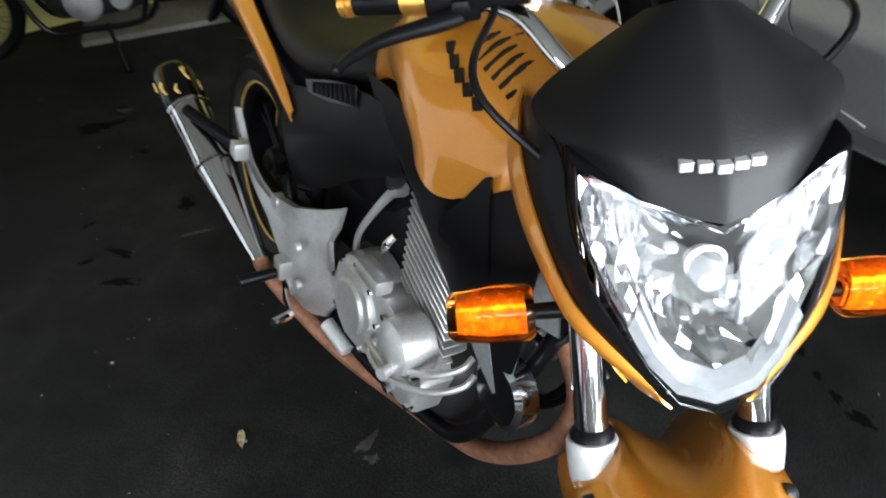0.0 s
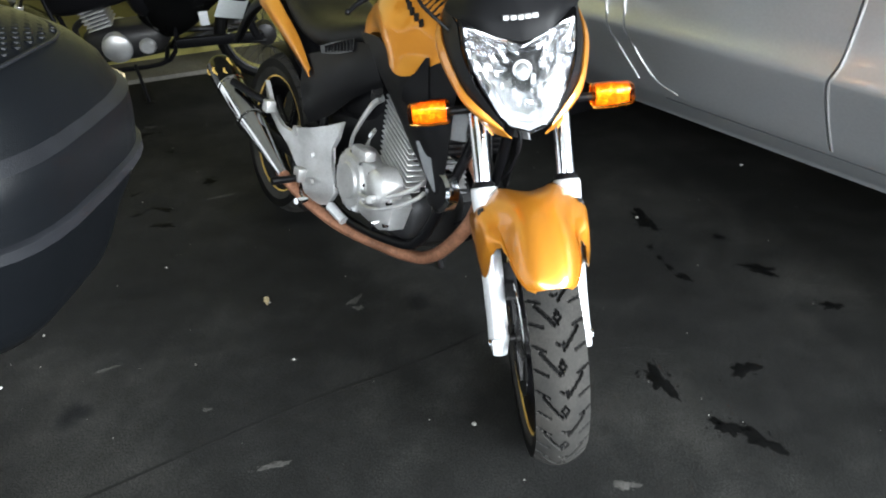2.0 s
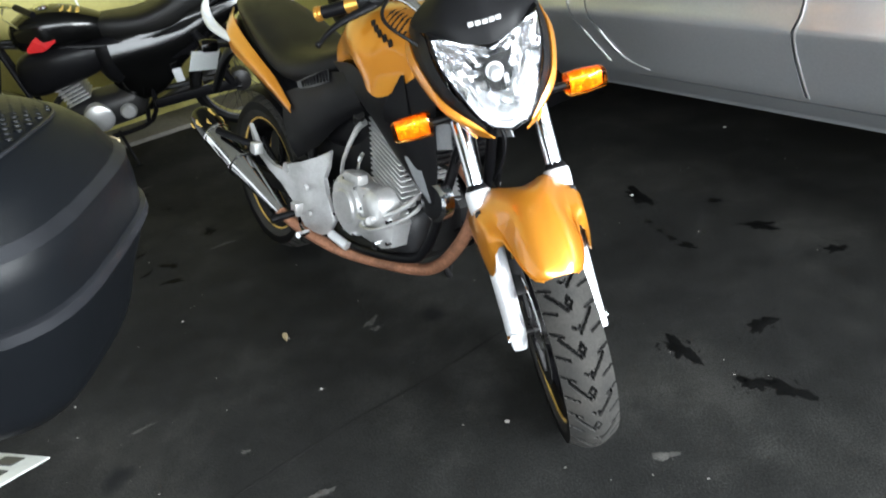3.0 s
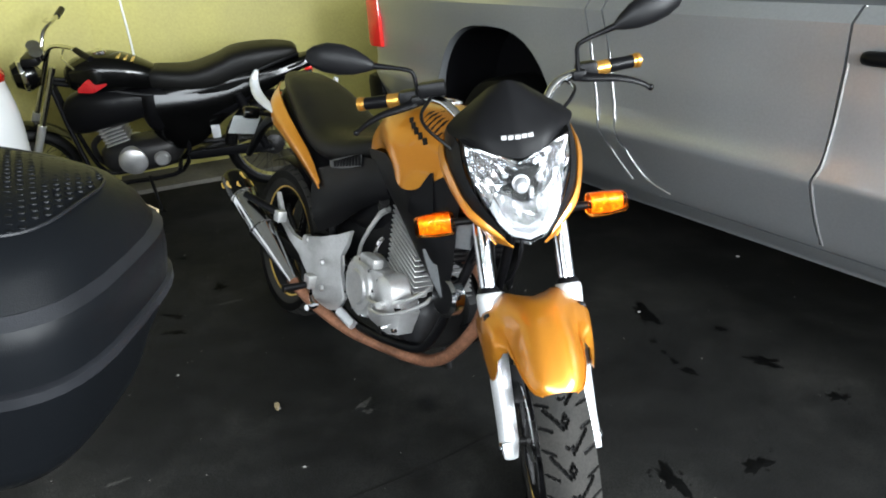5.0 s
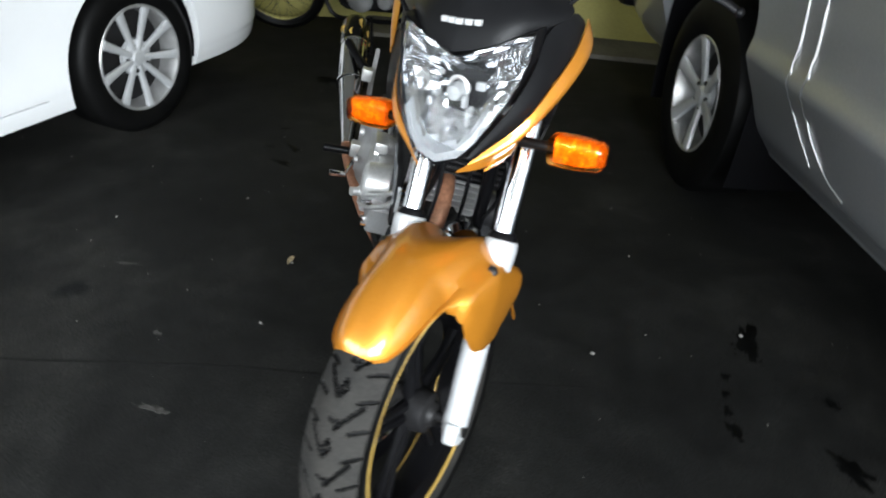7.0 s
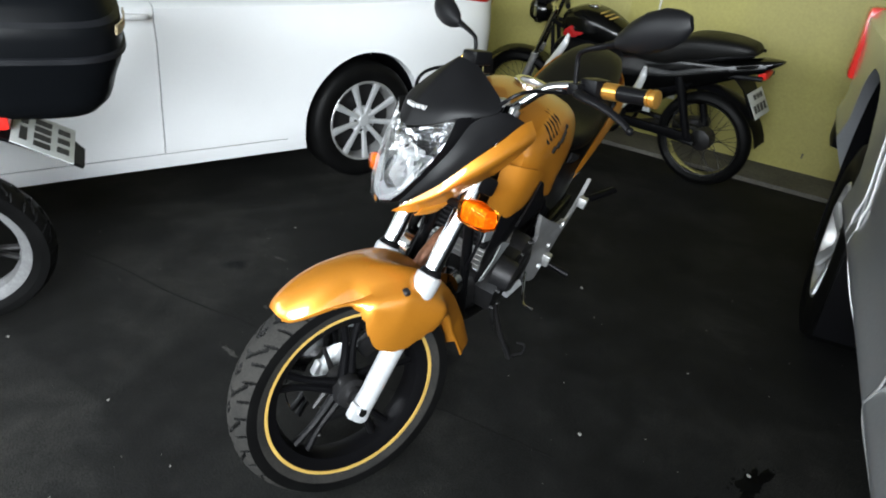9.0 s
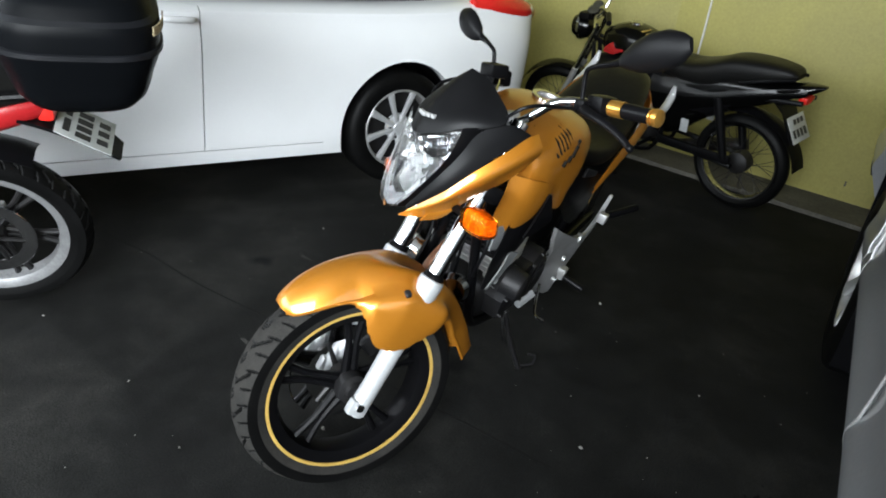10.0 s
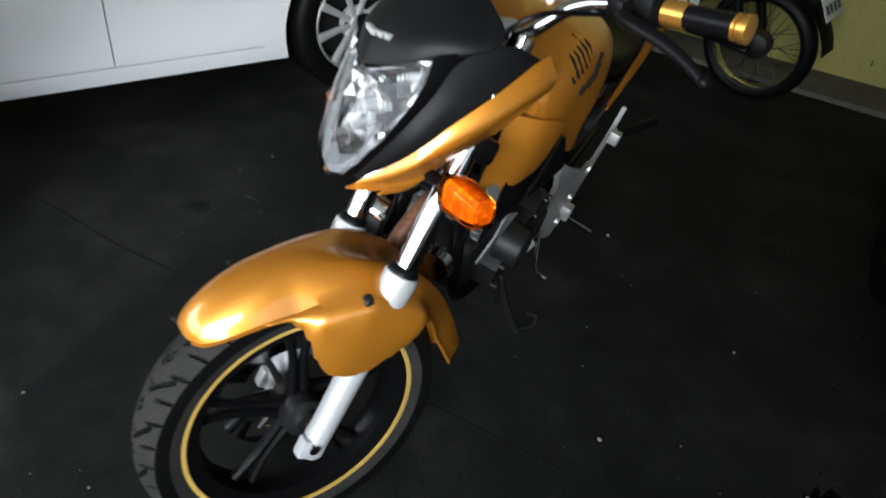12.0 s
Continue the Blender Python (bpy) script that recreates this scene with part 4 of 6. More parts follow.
def build_body(bike):
    RX = -1.51
    wheel = Matrix.Translation((RX, 0, 0.312))
    cast_wheel(bike, wheel, 0.312, 0.14, spokes=5, turn=0.1, disc=False)
    # tank: a broad flank that tucks in behind a crease and ends in a low point beside the steering head
    secs = [(-0.372, [(0.098, 0.850), (0.108, 0.872), (0.100, 0.905), (0.062, 0.932), (0.0, 0.942)]),
            (-0.390, [(0.120, 0.836), (0.124, 0.868), (0.114, 0.915), (0.076, 0.950), (0.0, 0.960)]),
            (-0.430, [(0.150, 0.803), (0.143, 0.850), (0.130, 0.922), (0.090, 0.968), (0.0, 0.980)]),
            (-0.500, [(0.174, 0.774), (0.157, 0.832), (0.145, 0.925), (0.102, 0.978), (0.0, 0.992)]),
            (-0.560, [(0.172, 0.780), (0.168, 0.832), (0.150, 0.928), (0.106, 0.982), (0.0, 0.996)]),
            (-0.620, [(0.152, 0.808), (0.168, 0.850), (0.153, 0.928), (0.106, 0.980), (0.0, 0.993)]),
            (-0.690, [(0.130, 0.838), (0.150, 0.872), (0.143, 0.930), (0.100, 0.970), (0.0, 0.982)]),
            (-0.760, [(0.116, 0.834), (0.124, 0.866), (0.118, 0.912), (0.080, 0.940), (0.0, 0.950)]),
            (-0.830, [(0.100, 0.802), (0.104, 0.828), (0.098, 0.866), (0.066, 0.888), (0.0, 0.896)]),
            (-0.870, [(0.060, 0.795), (0.064, 0.815), (0.060, 0.838), (0.040, 0.850), (0.0, 0.855)])]
    tank = part("fuel_tank", car_body(secs, 6), GOLD, bike, "metallic gold fuel tank", sharp=30)
    cap_at = Matrix.Translation((-0.625, 0, 0.998)) @ Matrix.Rotation(radians(90), 4, "X")
    bm = B()
    lathe(bm, [(0.050, 0.004), (0.050, -0.003), (0.040, -0.006), (0.038, 0.004)], cap_at, 32, loop=True)
    part("filler_ring", bm, CHROME, tank, "polished filler ring")
    bm = B()
    lathe(bm, [(0, -0.012), (0.026, -0.011), (0.034, -0.006), (0.036, 0.002)], cap_at, 28)
    part("filler_cap", bm, ALU, tank, "aluminium filler cap")
    for s in (-1, 1):
        # forward lobe of the tank's left side, in front of the black spike
        if s > 0:
            net = [[(-0.450, 0.150, 0.850), (-0.410, 0.140, 0.865), (-0.368, 0.118, 0.872), (-0.335, 0.070, 0.872)],
                   [(-0.445, 0.152, 0.810), (-0.408, 0.144, 0.815), (-0.362, 0.124, 0.818), (-0.326, 0.074, 0.818)],
                   [(-0.438, 0.146, 0.768), (-0.404, 0.140, 0.764), (-0.360, 0.120, 0.760), (-0.324, 0.072, 0.764)],
                   [(-0.425, 0.134, 0.736), (-0.398, 0.128, 0.722), (-0.362, 0.110, 0.714), (-0.332, 0.070, 0.724)],
                   [(-0.412, 0.118, 0.724), (-0.392, 0.110, 0.706), (-0.366, 0.094, 0.699), (-0.345, 0.066, 0.710)]]
            bm = B()
            sheet(bm, smooth_rows([[(x, s * y, z) for x, y, z in r] for r in net], 4), 0.004)
            part("tank_lobe", bm, GOLD, tank)

        def flank(x, z):
            """The point of the tank's side at x, z, a hair proud of it."""
            near = sorted(secs, key=lambda c: abs(c[0] - x))[:2]
            w = [1 / (abs(c[0] - x) + 1e-4) for c in near]
            ys = []
            for c in near:
                prof = c[1]
                y = prof[0][0]
                for (y0, z0), (y1, z1) in zip(prof, prof[1:]):
                    if z0 <= z <= z1:
                        y = y0 + (y1 - y0) * (z - z0) / max(1e-6, z1 - z0)
                ys.append(y)
            return V(x, s * (sum(a * b for a, b in zip(w, ys)) / sum(w) + 0.0055), z)

        # dark winged badge, as plain strokes over a row of bars
        for k in range(6):
            lo, hi = BADGE[0].lerp(BADGE[1], k / 6), BADGE[2].lerp(BADGE[3], k / 6)
            bm = B()
            tube(bm, [flank(*lo.lerp(hi, t)) for t in (0, 0.33, 0.66, 1)], [0.0030, 0.0044, 0.0042, 0.0026], n=6, per=3, squash=1.0)
            part("badge_stroke", bm, BLACKINK, tank)
        for k in range(5):
            a = flank(*BADGE[4].lerp(BADGE[5], k / 4))
            bm = B()
            block(bm, a, (0.0135, 0.007, 0.0170), 0.0008, Matrix.Translation(a) @ Matrix.Rotation(radians(-24), 4, "Y") @ Matrix.Translation(-a), 1)
            part("badge_bar", bm, BLACKINK, tank)
    # black lower shrouds: broad under the tank, drawn down to a point beside the frame
    for s in (-1, 1):
        net = [[(-0.352, 0.106, 0.860), (-0.400, 0.136, 0.832), (-0.450, 0.160, 0.795), (-0.520, 0.162, 0.775), (-0.600, 0.148, 0.795), (-0.680, 0.138, 0.832), (-0.800, 0.128, 0.826)],
               [(-0.352, 0.112, 0.770), (-0.395, 0.138, 0.755), (-0.440, 0.150, 0.740), (-0.500, 0.154, 0.730), (-0.570, 0.148, 0.740), (-0.650, 0.140, 0.765), (-0.735, 0.134, 0.785)],
               [(-0.350, 0.114, 0.685), (-0.380, 0.130, 0.675), (-0.415, 0.138, 0.665), (-0.455, 0.140, 0.660), (-0.500, 0.138, 0.662), (-0.555, 0.134, 0.675), (-0.620, 0.130, 0.708)],
               [(-0.346, 0.112, 0.605), (-0.370, 0.120, 0.598), (-0.393, 0.124, 0.592), (-0.418, 0.126, 0.588), (-0.440, 0.126, 0.586), (-0.464, 0.124, 0.588), (-0.490, 0.121, 0.598)],
               [(-0.358, 0.112, 0.518), (-0.361, 0.113, 0.515), (-0.364, 0.114, 0.512), (-0.367, 0.115, 0.511), (-0.370, 0.115, 0.511), (-0.374, 0.115, 0.513), (-0.378, 0.114, 0.516)]]
        bm = B()
        sheet(bm, smooth_rows([[(x, s * y, z) for x, y, z in r] for r in net], 3), 0.004)
        shroud = part("lower_shroud", bm, BLACK, bike, "black pointed radiator shroud")
        bm = B()
        spike = [[(-0.402, 0.146, 0.700), (-0.440, 0.154, 0.700), (-0.500, 0.166, 0.715)], [(-0.408, 0.152, 0.745), (-0.440, 0.162, 0.745), (-0.485, 0.176, 0.752)], [(-0.414, 0.156, 0.790), (-0.432, 0.163, 0.790), (-0.458, 0.172, 0.785)], [(-0.422, 0.158, 0.836), (-0.426, 0.160, 0.836), (-0.430, 0.161, 0.834)]]
        sheet(bm, smooth_rows([[(x, s * y, z) for x, y, z in r] for r in spike], 3), 0.006)
        part("shroud_spike", bm, BLACK, shroud)
    # side covers
    for s in (-1, 1):
        net = [[(-0.700, 0.132, 0.806), (-0.800, 0.138, 0.798), (-0.900, 0.142, 0.765), (-1.000, 0.147, 0.730), (-1.100, 0.152, 0.700)],
               [(-0.680, 0.134, 0.765), (-0.800, 0.146, 0.735), (-0.900, 0.150, 0.700), (-1.010, 0.152, 0.655), (-1.120, 0.150, 0.610)],
               [(-0.665, 0.130, 0.728), (-0.790, 0.142, 0.680), (-0.900, 0.147, 0.630), (-1.010, 0.147, 0.575), (-1.105, 0.142, 0.530)],
               [(-0.660, 0.120, 0.712), (-0.800, 0.130, 0.642), (-0.920, 0.133, 0.560), (-1.020, 0.133, 0.512), (-1.080, 0.130, 0.485)]]
        bm = B()
        sheet(bm, smooth_rows([[(x, s * y, z) for x, y, z in r] for r in net], 4), 0.004)
        part("side_cover", bm, BLACK, bike, "satin black side cover")
    # tail panels
    for s in (-1, 1):
        net = [[(-1.045, 0.160, 0.645), (-1.045, 0.163, 0.656), (-1.045, 0.158, 0.668)],
               [(-1.130, 0.166, 0.688), (-1.135, 0.173, 0.716), (-1.140, 0.160, 0.746)],
               [(-1.250, 0.170, 0.735), (-1.260, 0.177, 0.770), (-1.260, 0.160, 0.806)],
               [(-1.370, 0.170, 0.775), (-1.380, 0.175, 0.820), (-1.380, 0.154, 0.862)],
               [(-1.480, 0.160, 0.808), (-1.490, 0.162, 0.860), (-1.490, 0.132, 0.908)],
               [(-1.600, 0.098, 0.862), (-1.610, 0.098, 0.896), (-1.610, 0.078, 0.930)]]
        bm = B()
        sheet(bm, smooth_rows([[(x, s * y, z) for x, y, z in r] for r in net], 4), 0.004)
        part("tail_panel", bm, GOLD, bike, "metallic gold tail panel")
    bm = B()
    hull(bm, [(-1.02, 0.66, 0.08, 0.06), (-1.12, 0.67, 0.135, 0.075), (-1.28, 0.73, 0.145, 0.08), (-1.44, 0.80, 0.135, 0.07), (-1.58, 0.87, 0.09, 0.05), (-1.63, 0.89, 0.05, 0.02)], 3, 20, 3)
    part("tail_core", bm, BLACK, bike)
    # seat
    bm = B()
    hull(bm, [(-0.80, 0.830, 0.070, 0.025), (-0.86, 0.812, 0.106, 0.045, 0.042), (-0.98, 0.785, 0.140, 0.048, 0.050), (-1.10, 0.780, 0.153, 0.055, 0.055), (-1.22, 0.812, 0.150, 0.056, 0.064), (-1.34, 0.864, 0.138, 0.050, 0.060),
              (-1.46, 0.914, 0.116, 0.040, 0.050), (-1.56, 0.944, 0.086, 0.030, 0.036), (-1.60, 0.952, 0.050, 0.015)], 4, 32, 3.0)
    part("seat", bm, VINYL, bike, "black vinyl dual seat")
    # grab rails
    for s in (-1, 1):
        bm = B()
        tube(bm, [(-1.40, s * 0.160, 0.830), (-1.50, s * 0.172, 0.850), (-1.60, s * 0.175, 0.878), (-1.652, s * 0.172, 0.922), (-1.640, s * 0.168, 0.962)], [0.012, 0.015, 0.019, 0.017, 0.008], n=12, per=5, squash=0.7)
        part("grab_rail", bm, SILVERP, bike, "silver painted grab rail")
    # engine
    eng = new("engine")
    eng.parent = bike
    eng["label"] = "cast aluminium air-cooled engine"
    bm = B()
    hull(bm, [(-0.47, 0.37, 0.05, 0.05), (-0.51, 0.375, 0.10, 0.085), (-0.66, 0.385, 0.115, 0.105), (-0.80, 0.41, 0.11, 0.105), (-0.90, 0.45, 0.07, 0.06)], 4, 24, 3.4)
    part("crankcase", bm, DARKMETAL, eng)
    for s in (-1, 1):
        flip = Matrix.Diagonal((1, s, 1, 1))
        # left covers, casing and bolts get dark metal, painting in that side's shade
        bm = B()
        lathe(bm, [(0, 0.030), (0.050, 0.030), (0.056, 0.024), (0.074, 0.022), (0.080, 0.014), (0.094, 0.010), (0.098, -0.005), (0.098, -0.05)], Matrix.Translation((-0.735, s * 0.140, 0.415)) @ flip, 36)
        cover = part("clutch_cover" if s < 0 else "generator_cover", bm, ALU if s < 0 else DARKMETAL, eng, "rounded dull aluminium engine cover" if s < 0 else "rounded engine cover, its shade painted in as dark metal")
        bm = B()
        slab(bm, [(-0.66, 0.335), (-0.56, 0.330), (-0.51, 0.350), (-0.495, 0.42), (-0.54, 0.475), (-0.62, 0.50), (-0.70, 0.49), (-0.72, 0.36)], 0.07, Matrix.Translation((0, s * 0.118, 0)), 0.012)
        part("side_casing", bm, ALU if s < 0 else DARKMETAL, eng)
        bm = B()
        lathe(bm, [(0, 0.034), (0.034, 0.034), (0.046, 0.026), (0.050, 0.010), (0.054, -0.03)], Matrix.Translation((-0.560, s * 0.150, 0.462)) @ flip, 28)
        part("oil_pump_cover", bm, ALU if s < 0 else DARKMETAL, cover)
        for k in range(9):
            an = 2 * math.pi * k / 9 + 0.2
            c = V(-0.735 + 0.088 * math.cos(an), s * 0.150, 0.415 + 0.088 * math.sin(an))
            bm = B()
            cyl(bm, c, c + V(0, s * 0.010, 0), 0.0055, n=8)
            part("cover_bolt", bm, CHROME if s < 0 else DARKMETAL, cover)
        for k, (x, z) in enumerate(((-0.515, 0.365), (-0.510, 0.43), (-0.62, 0.475), (-0.58, 0.345))):
            bm = B()
            cyl(bm, V(x, s * 0.150, z), V(x, s * 0.164, z), 0.0065, n=8)
            part("cover_bolt", bm, CHROME if s < 0 else DARKMETAL, cover)
    # filler knob, brackets and pipes on the right side
    bm = B()
    tube(bm, [(-0.555, -0.155, 0.435), (-0.535, -0.205, 0.437)], [0.010, 0.011], n=12, per=1)
    part("oil_filler", bm, ALU, eng)
    bm = B()
    block(bm, (-0.685, -0.150, 0.515), (0.085, 0.035, 0.030), 0.008)
    part("casing_boss", bm, ALU, eng)
    for dz, dx in ((0.0, 0.0), (0.026, -0.012)):
        bm = B()
        tube(bm, [(-0.655 + dx, -0.150, 0.392 + dz), (-0.635 + dx, -0.170, 0.382 + dz), (-0.557 + dx, -0.176, 0.398 + dz), (-0.47 + dx, -0.158, 0.440 + dz), (-0.43 + dx, -0.128, 0.474 + dz), (-0.43 + dx, -0.105, 0.490 + dz)], 0.0055, n=8, per=4)
        part("guard_rod", bm, ALU, eng)
    bm = B()
    cyl(bm, V(-0.612, -0.10, 0.325), V(-0.606, -0.150, 0.322), 0.011, n=10)
    part("drain_bolt", bm, CHROME, eng)
    lean_fin = Matrix.Rotation(radians(24), 4, "Y")
    for k in range(15):
        bm = B()
        block(bm, (0, 0, 0), (0.175 - 0.0015 * k, 0.212 - 0.002 * k, 0.0045), 0.0015, Matrix.Translation((-0.592 - 0.0022 * k, 0, 0.475 + k * 0.0145)) @ lean_fin, 1)
        part("cooling_fin", bm, ALU, eng)
    bm = B()
    block(bm, (0, 0, 0.12), (0.125, 0.160, 0.26), 0.01, Matrix.Translation((-0.60, 0, 0.44)))
    part("cylinder", bm, DARKMETAL, eng)
    bm = B()
    block(bm, (-0.01, 0, 0), (0.17, 0.17, 0.05), 0.02, Matrix.Translation((-0.615, 0, 0.715)) @ lean_fin)
    part("cylinder_head", bm, DARKMETAL, eng)
    bm = B()
    tube(bm, [(-0.815, -0.118, 0.47), (-0.800, -0.125, 0.52), (-0.770, -0.122, 0.575), (-0.730, -0.110, 0.640), (-0.700, -0.104, 0.668)], [0.008, 0.006, 0.007, 0.009, 0.014], n=8, per=4)
    part("breather_pipe", bm, ALU, eng)
    bm = B()
    cyl(bm, V(-0.725, -0.105, 0.665), V(-0.700, -0.118, 0.690), 0.016, n=14)
    part("pipe_joint", bm, DARKMETAL, eng)
    bm = B()
    tube(bm, [(-0.725, -0.118, 0.525), (-0.705, -0.118, 0.560), (-0.695, -0.110, 0.580)], [0.006, 0.008, 0.006], n=8, per=3)
    part("clutch_arm", bm, CHROME, eng)
    # air box behind the covers
    bm = B()
    hull(bm, [(-0.66, 0.70, 0.06, 0.07), (-0.74, 0.68, 0.10, 0.11), (-0.90, 0.66, 0.11, 0.12), (-1.05, 0.69, 0.10, 0.09), (-1.12, 0.72, 0.06, 0.05)], 3, 18, 4)
    part("air_box", bm, BLACK, bike)
    # added black hull that fills the gap and stands in for the dark void
    bm = B()
    hull(bm, [(-0.63, 0.56, 0.05, 0.06), (-0.68, 0.56, 0.085, 0.11), (-0.85, 0.54, 0.095, 0.14), (-1.02, 0.52, 0.095, 0.14), (-1.10, 0.54, 0.06, 0.08)], 3, 18, 4)
    part("inner_fill", bm, BLACK, bike)
    # oil cooler, horn and regulator in front of the engine
    bm = B()
    block(bm, (-0.395, 0, 0.655), (0.035, 0.20, 0.10), 0.006)
    cooler = part("oil_cooler", bm, BLACK, bike)
    for k in range(6):
        bm = B()
        block(bm, (-0.376, 0, 0.618 + 0.015 * k), (0.006, 0.185, 0.006), 0.001, Matrix(), 1)
        part("cooler_fin", bm, DARKMETAL, cooler)
    bm = B()
    lathe(bm, [(0, 0.02), (0.036, 0.018), (0.045, 0.0), (0.042, -0.012), (0, -0.02)], Matrix.Translation((-0.335, 0.045, 0.49)) @ Matrix.Rotation(radians(-80), 4, "Z"), 26)
    part("horn", bm, CHROME, bike, "chromed disc horn")
    bm = B()
    lathe(bm, [(0.045, 0.02), (0.055, 0.014), (0.055, -0.014), (0.045, -0.02)], Matrix.Translation((-0.365, -0.100, 0.520)), 26, loop=True)
    part("horn_ring", bm, CHROME, bike)
    bm = B()
    lathe(bm, [(0, 0.016), (0.044, 0.016), (0.046, -0.016), (0, -0.016)], Matrix.Translation((-0.365, -0.100, 0.520)), 26)
    part("horn_body", bm, BLACK, bike)
    # grey insert on the lower shrouds
    for s in (-1, 1):
        bm = B()
        sheet(bm, smooth_rows([[(-0.405, s * 0.1285, 0.640), (-0.388, s * 0.1285, 0.585), (-0.366, s * 0.119, 0.520)], [(-0.450, s * 0.1405, 0.625), (-0.418, s * 0.1305, 0.565), (-0.371, s * 0.120, 0.516)]], 4), 0.004)
        part("shroud_insert", bm, GREYCLAD, bike, "grey shroud insert")
        bm = B()
        sheet(bm, smooth_rows([[(-0.320, s * 0.090, 0.725), (-0.312, s * 0.098, 0.69), (-0.302, s * 0.102, 0.668)], [(-0.39, s * 0.112, 0.735), (-0.39, s * 0.115, 0.70), (-0.39, s * 0.110, 0.65)]], 4), 0.004)
        part("shroud_wing", bm, GREYCLAD, bike)
    # slatted vents between seat and side cover
    for s in (-1, 1):
        bm = B()
        sheet(bm, smooth_rows([[(-0.805, s * 0.1455, 0.806), (-0.90, s * 0.148, 0.780), (-1.00, s * 0.151, 0.746)], [(-0.800, s * 0.148, 0.772), (-0.89, s * 0.151, 0.745), (-0.985, s * 0.153, 0.728)]], 3), 0.003)
        part("vent_recess", bm, GLOSSBLACK, bike)
        for k in range(9):
            x = -0.815 - 0.018 * k
            z = 0.787 - 0.0052 * k
            bm = B()
            block(bm, (0, 0, 0), (0.0055, 0.007, 0.034 - 0.0017 * k), 0.0015, Matrix.Translation((x, s * (0.1515 + 0.0004 * k), z)) @ Matrix.Rotation(radians(-22), 4, "Y"), 1)
            part("vent_slat", bm, BLACK, bike)
    # frame
    bm = B()
    for s in (-1, 1):
        tube(bm, [(-0.30, s * 0.03, 0.80), (-0.36, s * 0.07, 0.55), (-0.43, s * 0.09, 0.36), (-0.53, s * 0.10, 0.300), (-0.80, s * 0.12, 0.262), (-0.97, s * 0.12, 0.32), (-1.0, s * 0.12, 0.55)], 0.014, n=10, per=5)
        tube(bm, [(-0.32, s * 0.03, 0.84), (-0.70, s * 0.10, 0.74), (-1.0, s * 0.11, 0.66), (-1.5, s * 0.09, 0.83)], 0.015, n=10, per=5)
    tube(bm, [(-0.285, 0, 0.76), (-0.345, 0, 0.93)], 0.03, n=16, per=1)
    part("frame", bm, BLACK, bike, "black tubular frame")
    # exhaust
    bm = B()
    tube(bm, [(-0.48, -0.02, 0.600), (-0.37, -0.02, 0.600), (-0.295, -0.03, 0.545), (-0.300, -0.04, 0.460), (-0.365, -0.045, 0.360), (-0.440, -0.048, 0.290), (-0.530, -0.055, 0.252), (-0.66, -0.088, 0.236), (-0.80, -0.135, 0.236), (-0.93, -0.178, 0.262), (-1.03, -0.215, 0.305), (-1.10, -0.228, 0.340)], 0.0185, n=14, per=6)
    part("exhaust_pipe", bm, RUSTPIPE, bike, "rust-brown exhaust header pipe")
    bm = B()
    a, b = V(-1.055, -0.222, 0.320), V(-1.560, -0.272, 0.562)
    tube(bm, [a, a.lerp(b, 0.03), a.lerp(b, 0.06), a.lerp(b, 0.46), a.lerp(b, 0.475), a.lerp(b, 0.78)], [0.019, 0.019, 0.022, 0.045, 0.047, 0.048], n=22, per=1)
    muf = part("muffler", bm, CHROME, bike, "short polished steel muffler")
    bm = B()
    tube(bm, [a.lerp(b, 0.775), a.lerp(b, 0.79), a.lerp(b, 0.97), a.lerp(b, 1.0), a.lerp(b, 1.0), a.lerp(b, 0.94)], [0.048, 0.050, 0.050, 0.044, 0.024, 0.022], n=22, per=1)
    cap = part("muffler_cap", bm, GLOSSBLACK, muf, "dark patterned muffler end cap")
    d = (b - a).normalized()
    e1 = d.cross(V(0, 0, 1)).normalized()
    e2 = e1.cross(d)
    for k in range(14):
        ang = 2 * math.pi * k / 14 + 0.2 * (k % 3)
        c0 = a.lerp(b, 0.81 + 0.035 * (k % 4)) + (e1 * math.cos(ang) + e2 * math.sin(ang)) * 0.0495
        c1 = c0 + d * (0.022 + 0.008 * (k % 3))
        bm = B()
        tube(bm, [c0, c0.lerp(c1, 0.5) + (e1 * -math.sin(ang) + e2 * math.cos(ang)) * 0.006, c1], [0.002, 0.004, 0.002], n=6, per=3)
        part("cap_ornament", bm, GOLDRING, cap)
    for t in (0.465, 0.775):
        bm = B()
        tube(bm, [a.lerp(b, t - 0.006), a.lerp(b, t), a.lerp(b, t + 0.012), a.lerp(b, t + 0.018)], [0.044, 0.0515, 0.0515, 0.046], n=22, per=1)
        part("muffler_band", bm, CHROME, muf)
    # foot peg brackets: a casting that bends inwards along its front edge
    for s in (-1, 1):
        bm = B()
        slab(bm, [(-0.875, 0.277), (-0.930, 0.262), (-0.945, 0.272), (-0.975, 0.320), (-1.025, 0.366), (-1.100, 0.404), (-1.185, 0.430), (-1.255, 0.462), (-1.292, 0.490), (-1.322, 0.566), (-1.308, 0.568), (-1.272, 0.512), (-1.228, 0.470),
                  (-1.160, 0.450), (-1.080, 0.452), (-1.068, 0.474), (-1.046, 0.486), (-1.026, 0.482), (-1.000, 0.494), (-0.945, 0.510), (-0.880, 0.536), (-0.838, 0.560), (-0.850, 0.505), (-0.872, 0.468), (-0.865, 0.400), (-0.852, 0.325)], 0.014,
             Matrix.Translation((0, s * 0.186, 0)), 0.004)
        for v in bm.verts:
            fold = max(0.0, v.co.x + 0.945 - 0.10 * (v.co.z - 0.30))
            v.co.y -= s * 0.62 * fold
        br = part("peg_bracket", bm, ALU, bike, "silver cast foot-peg bracket", sharp=28)
        bm = B()
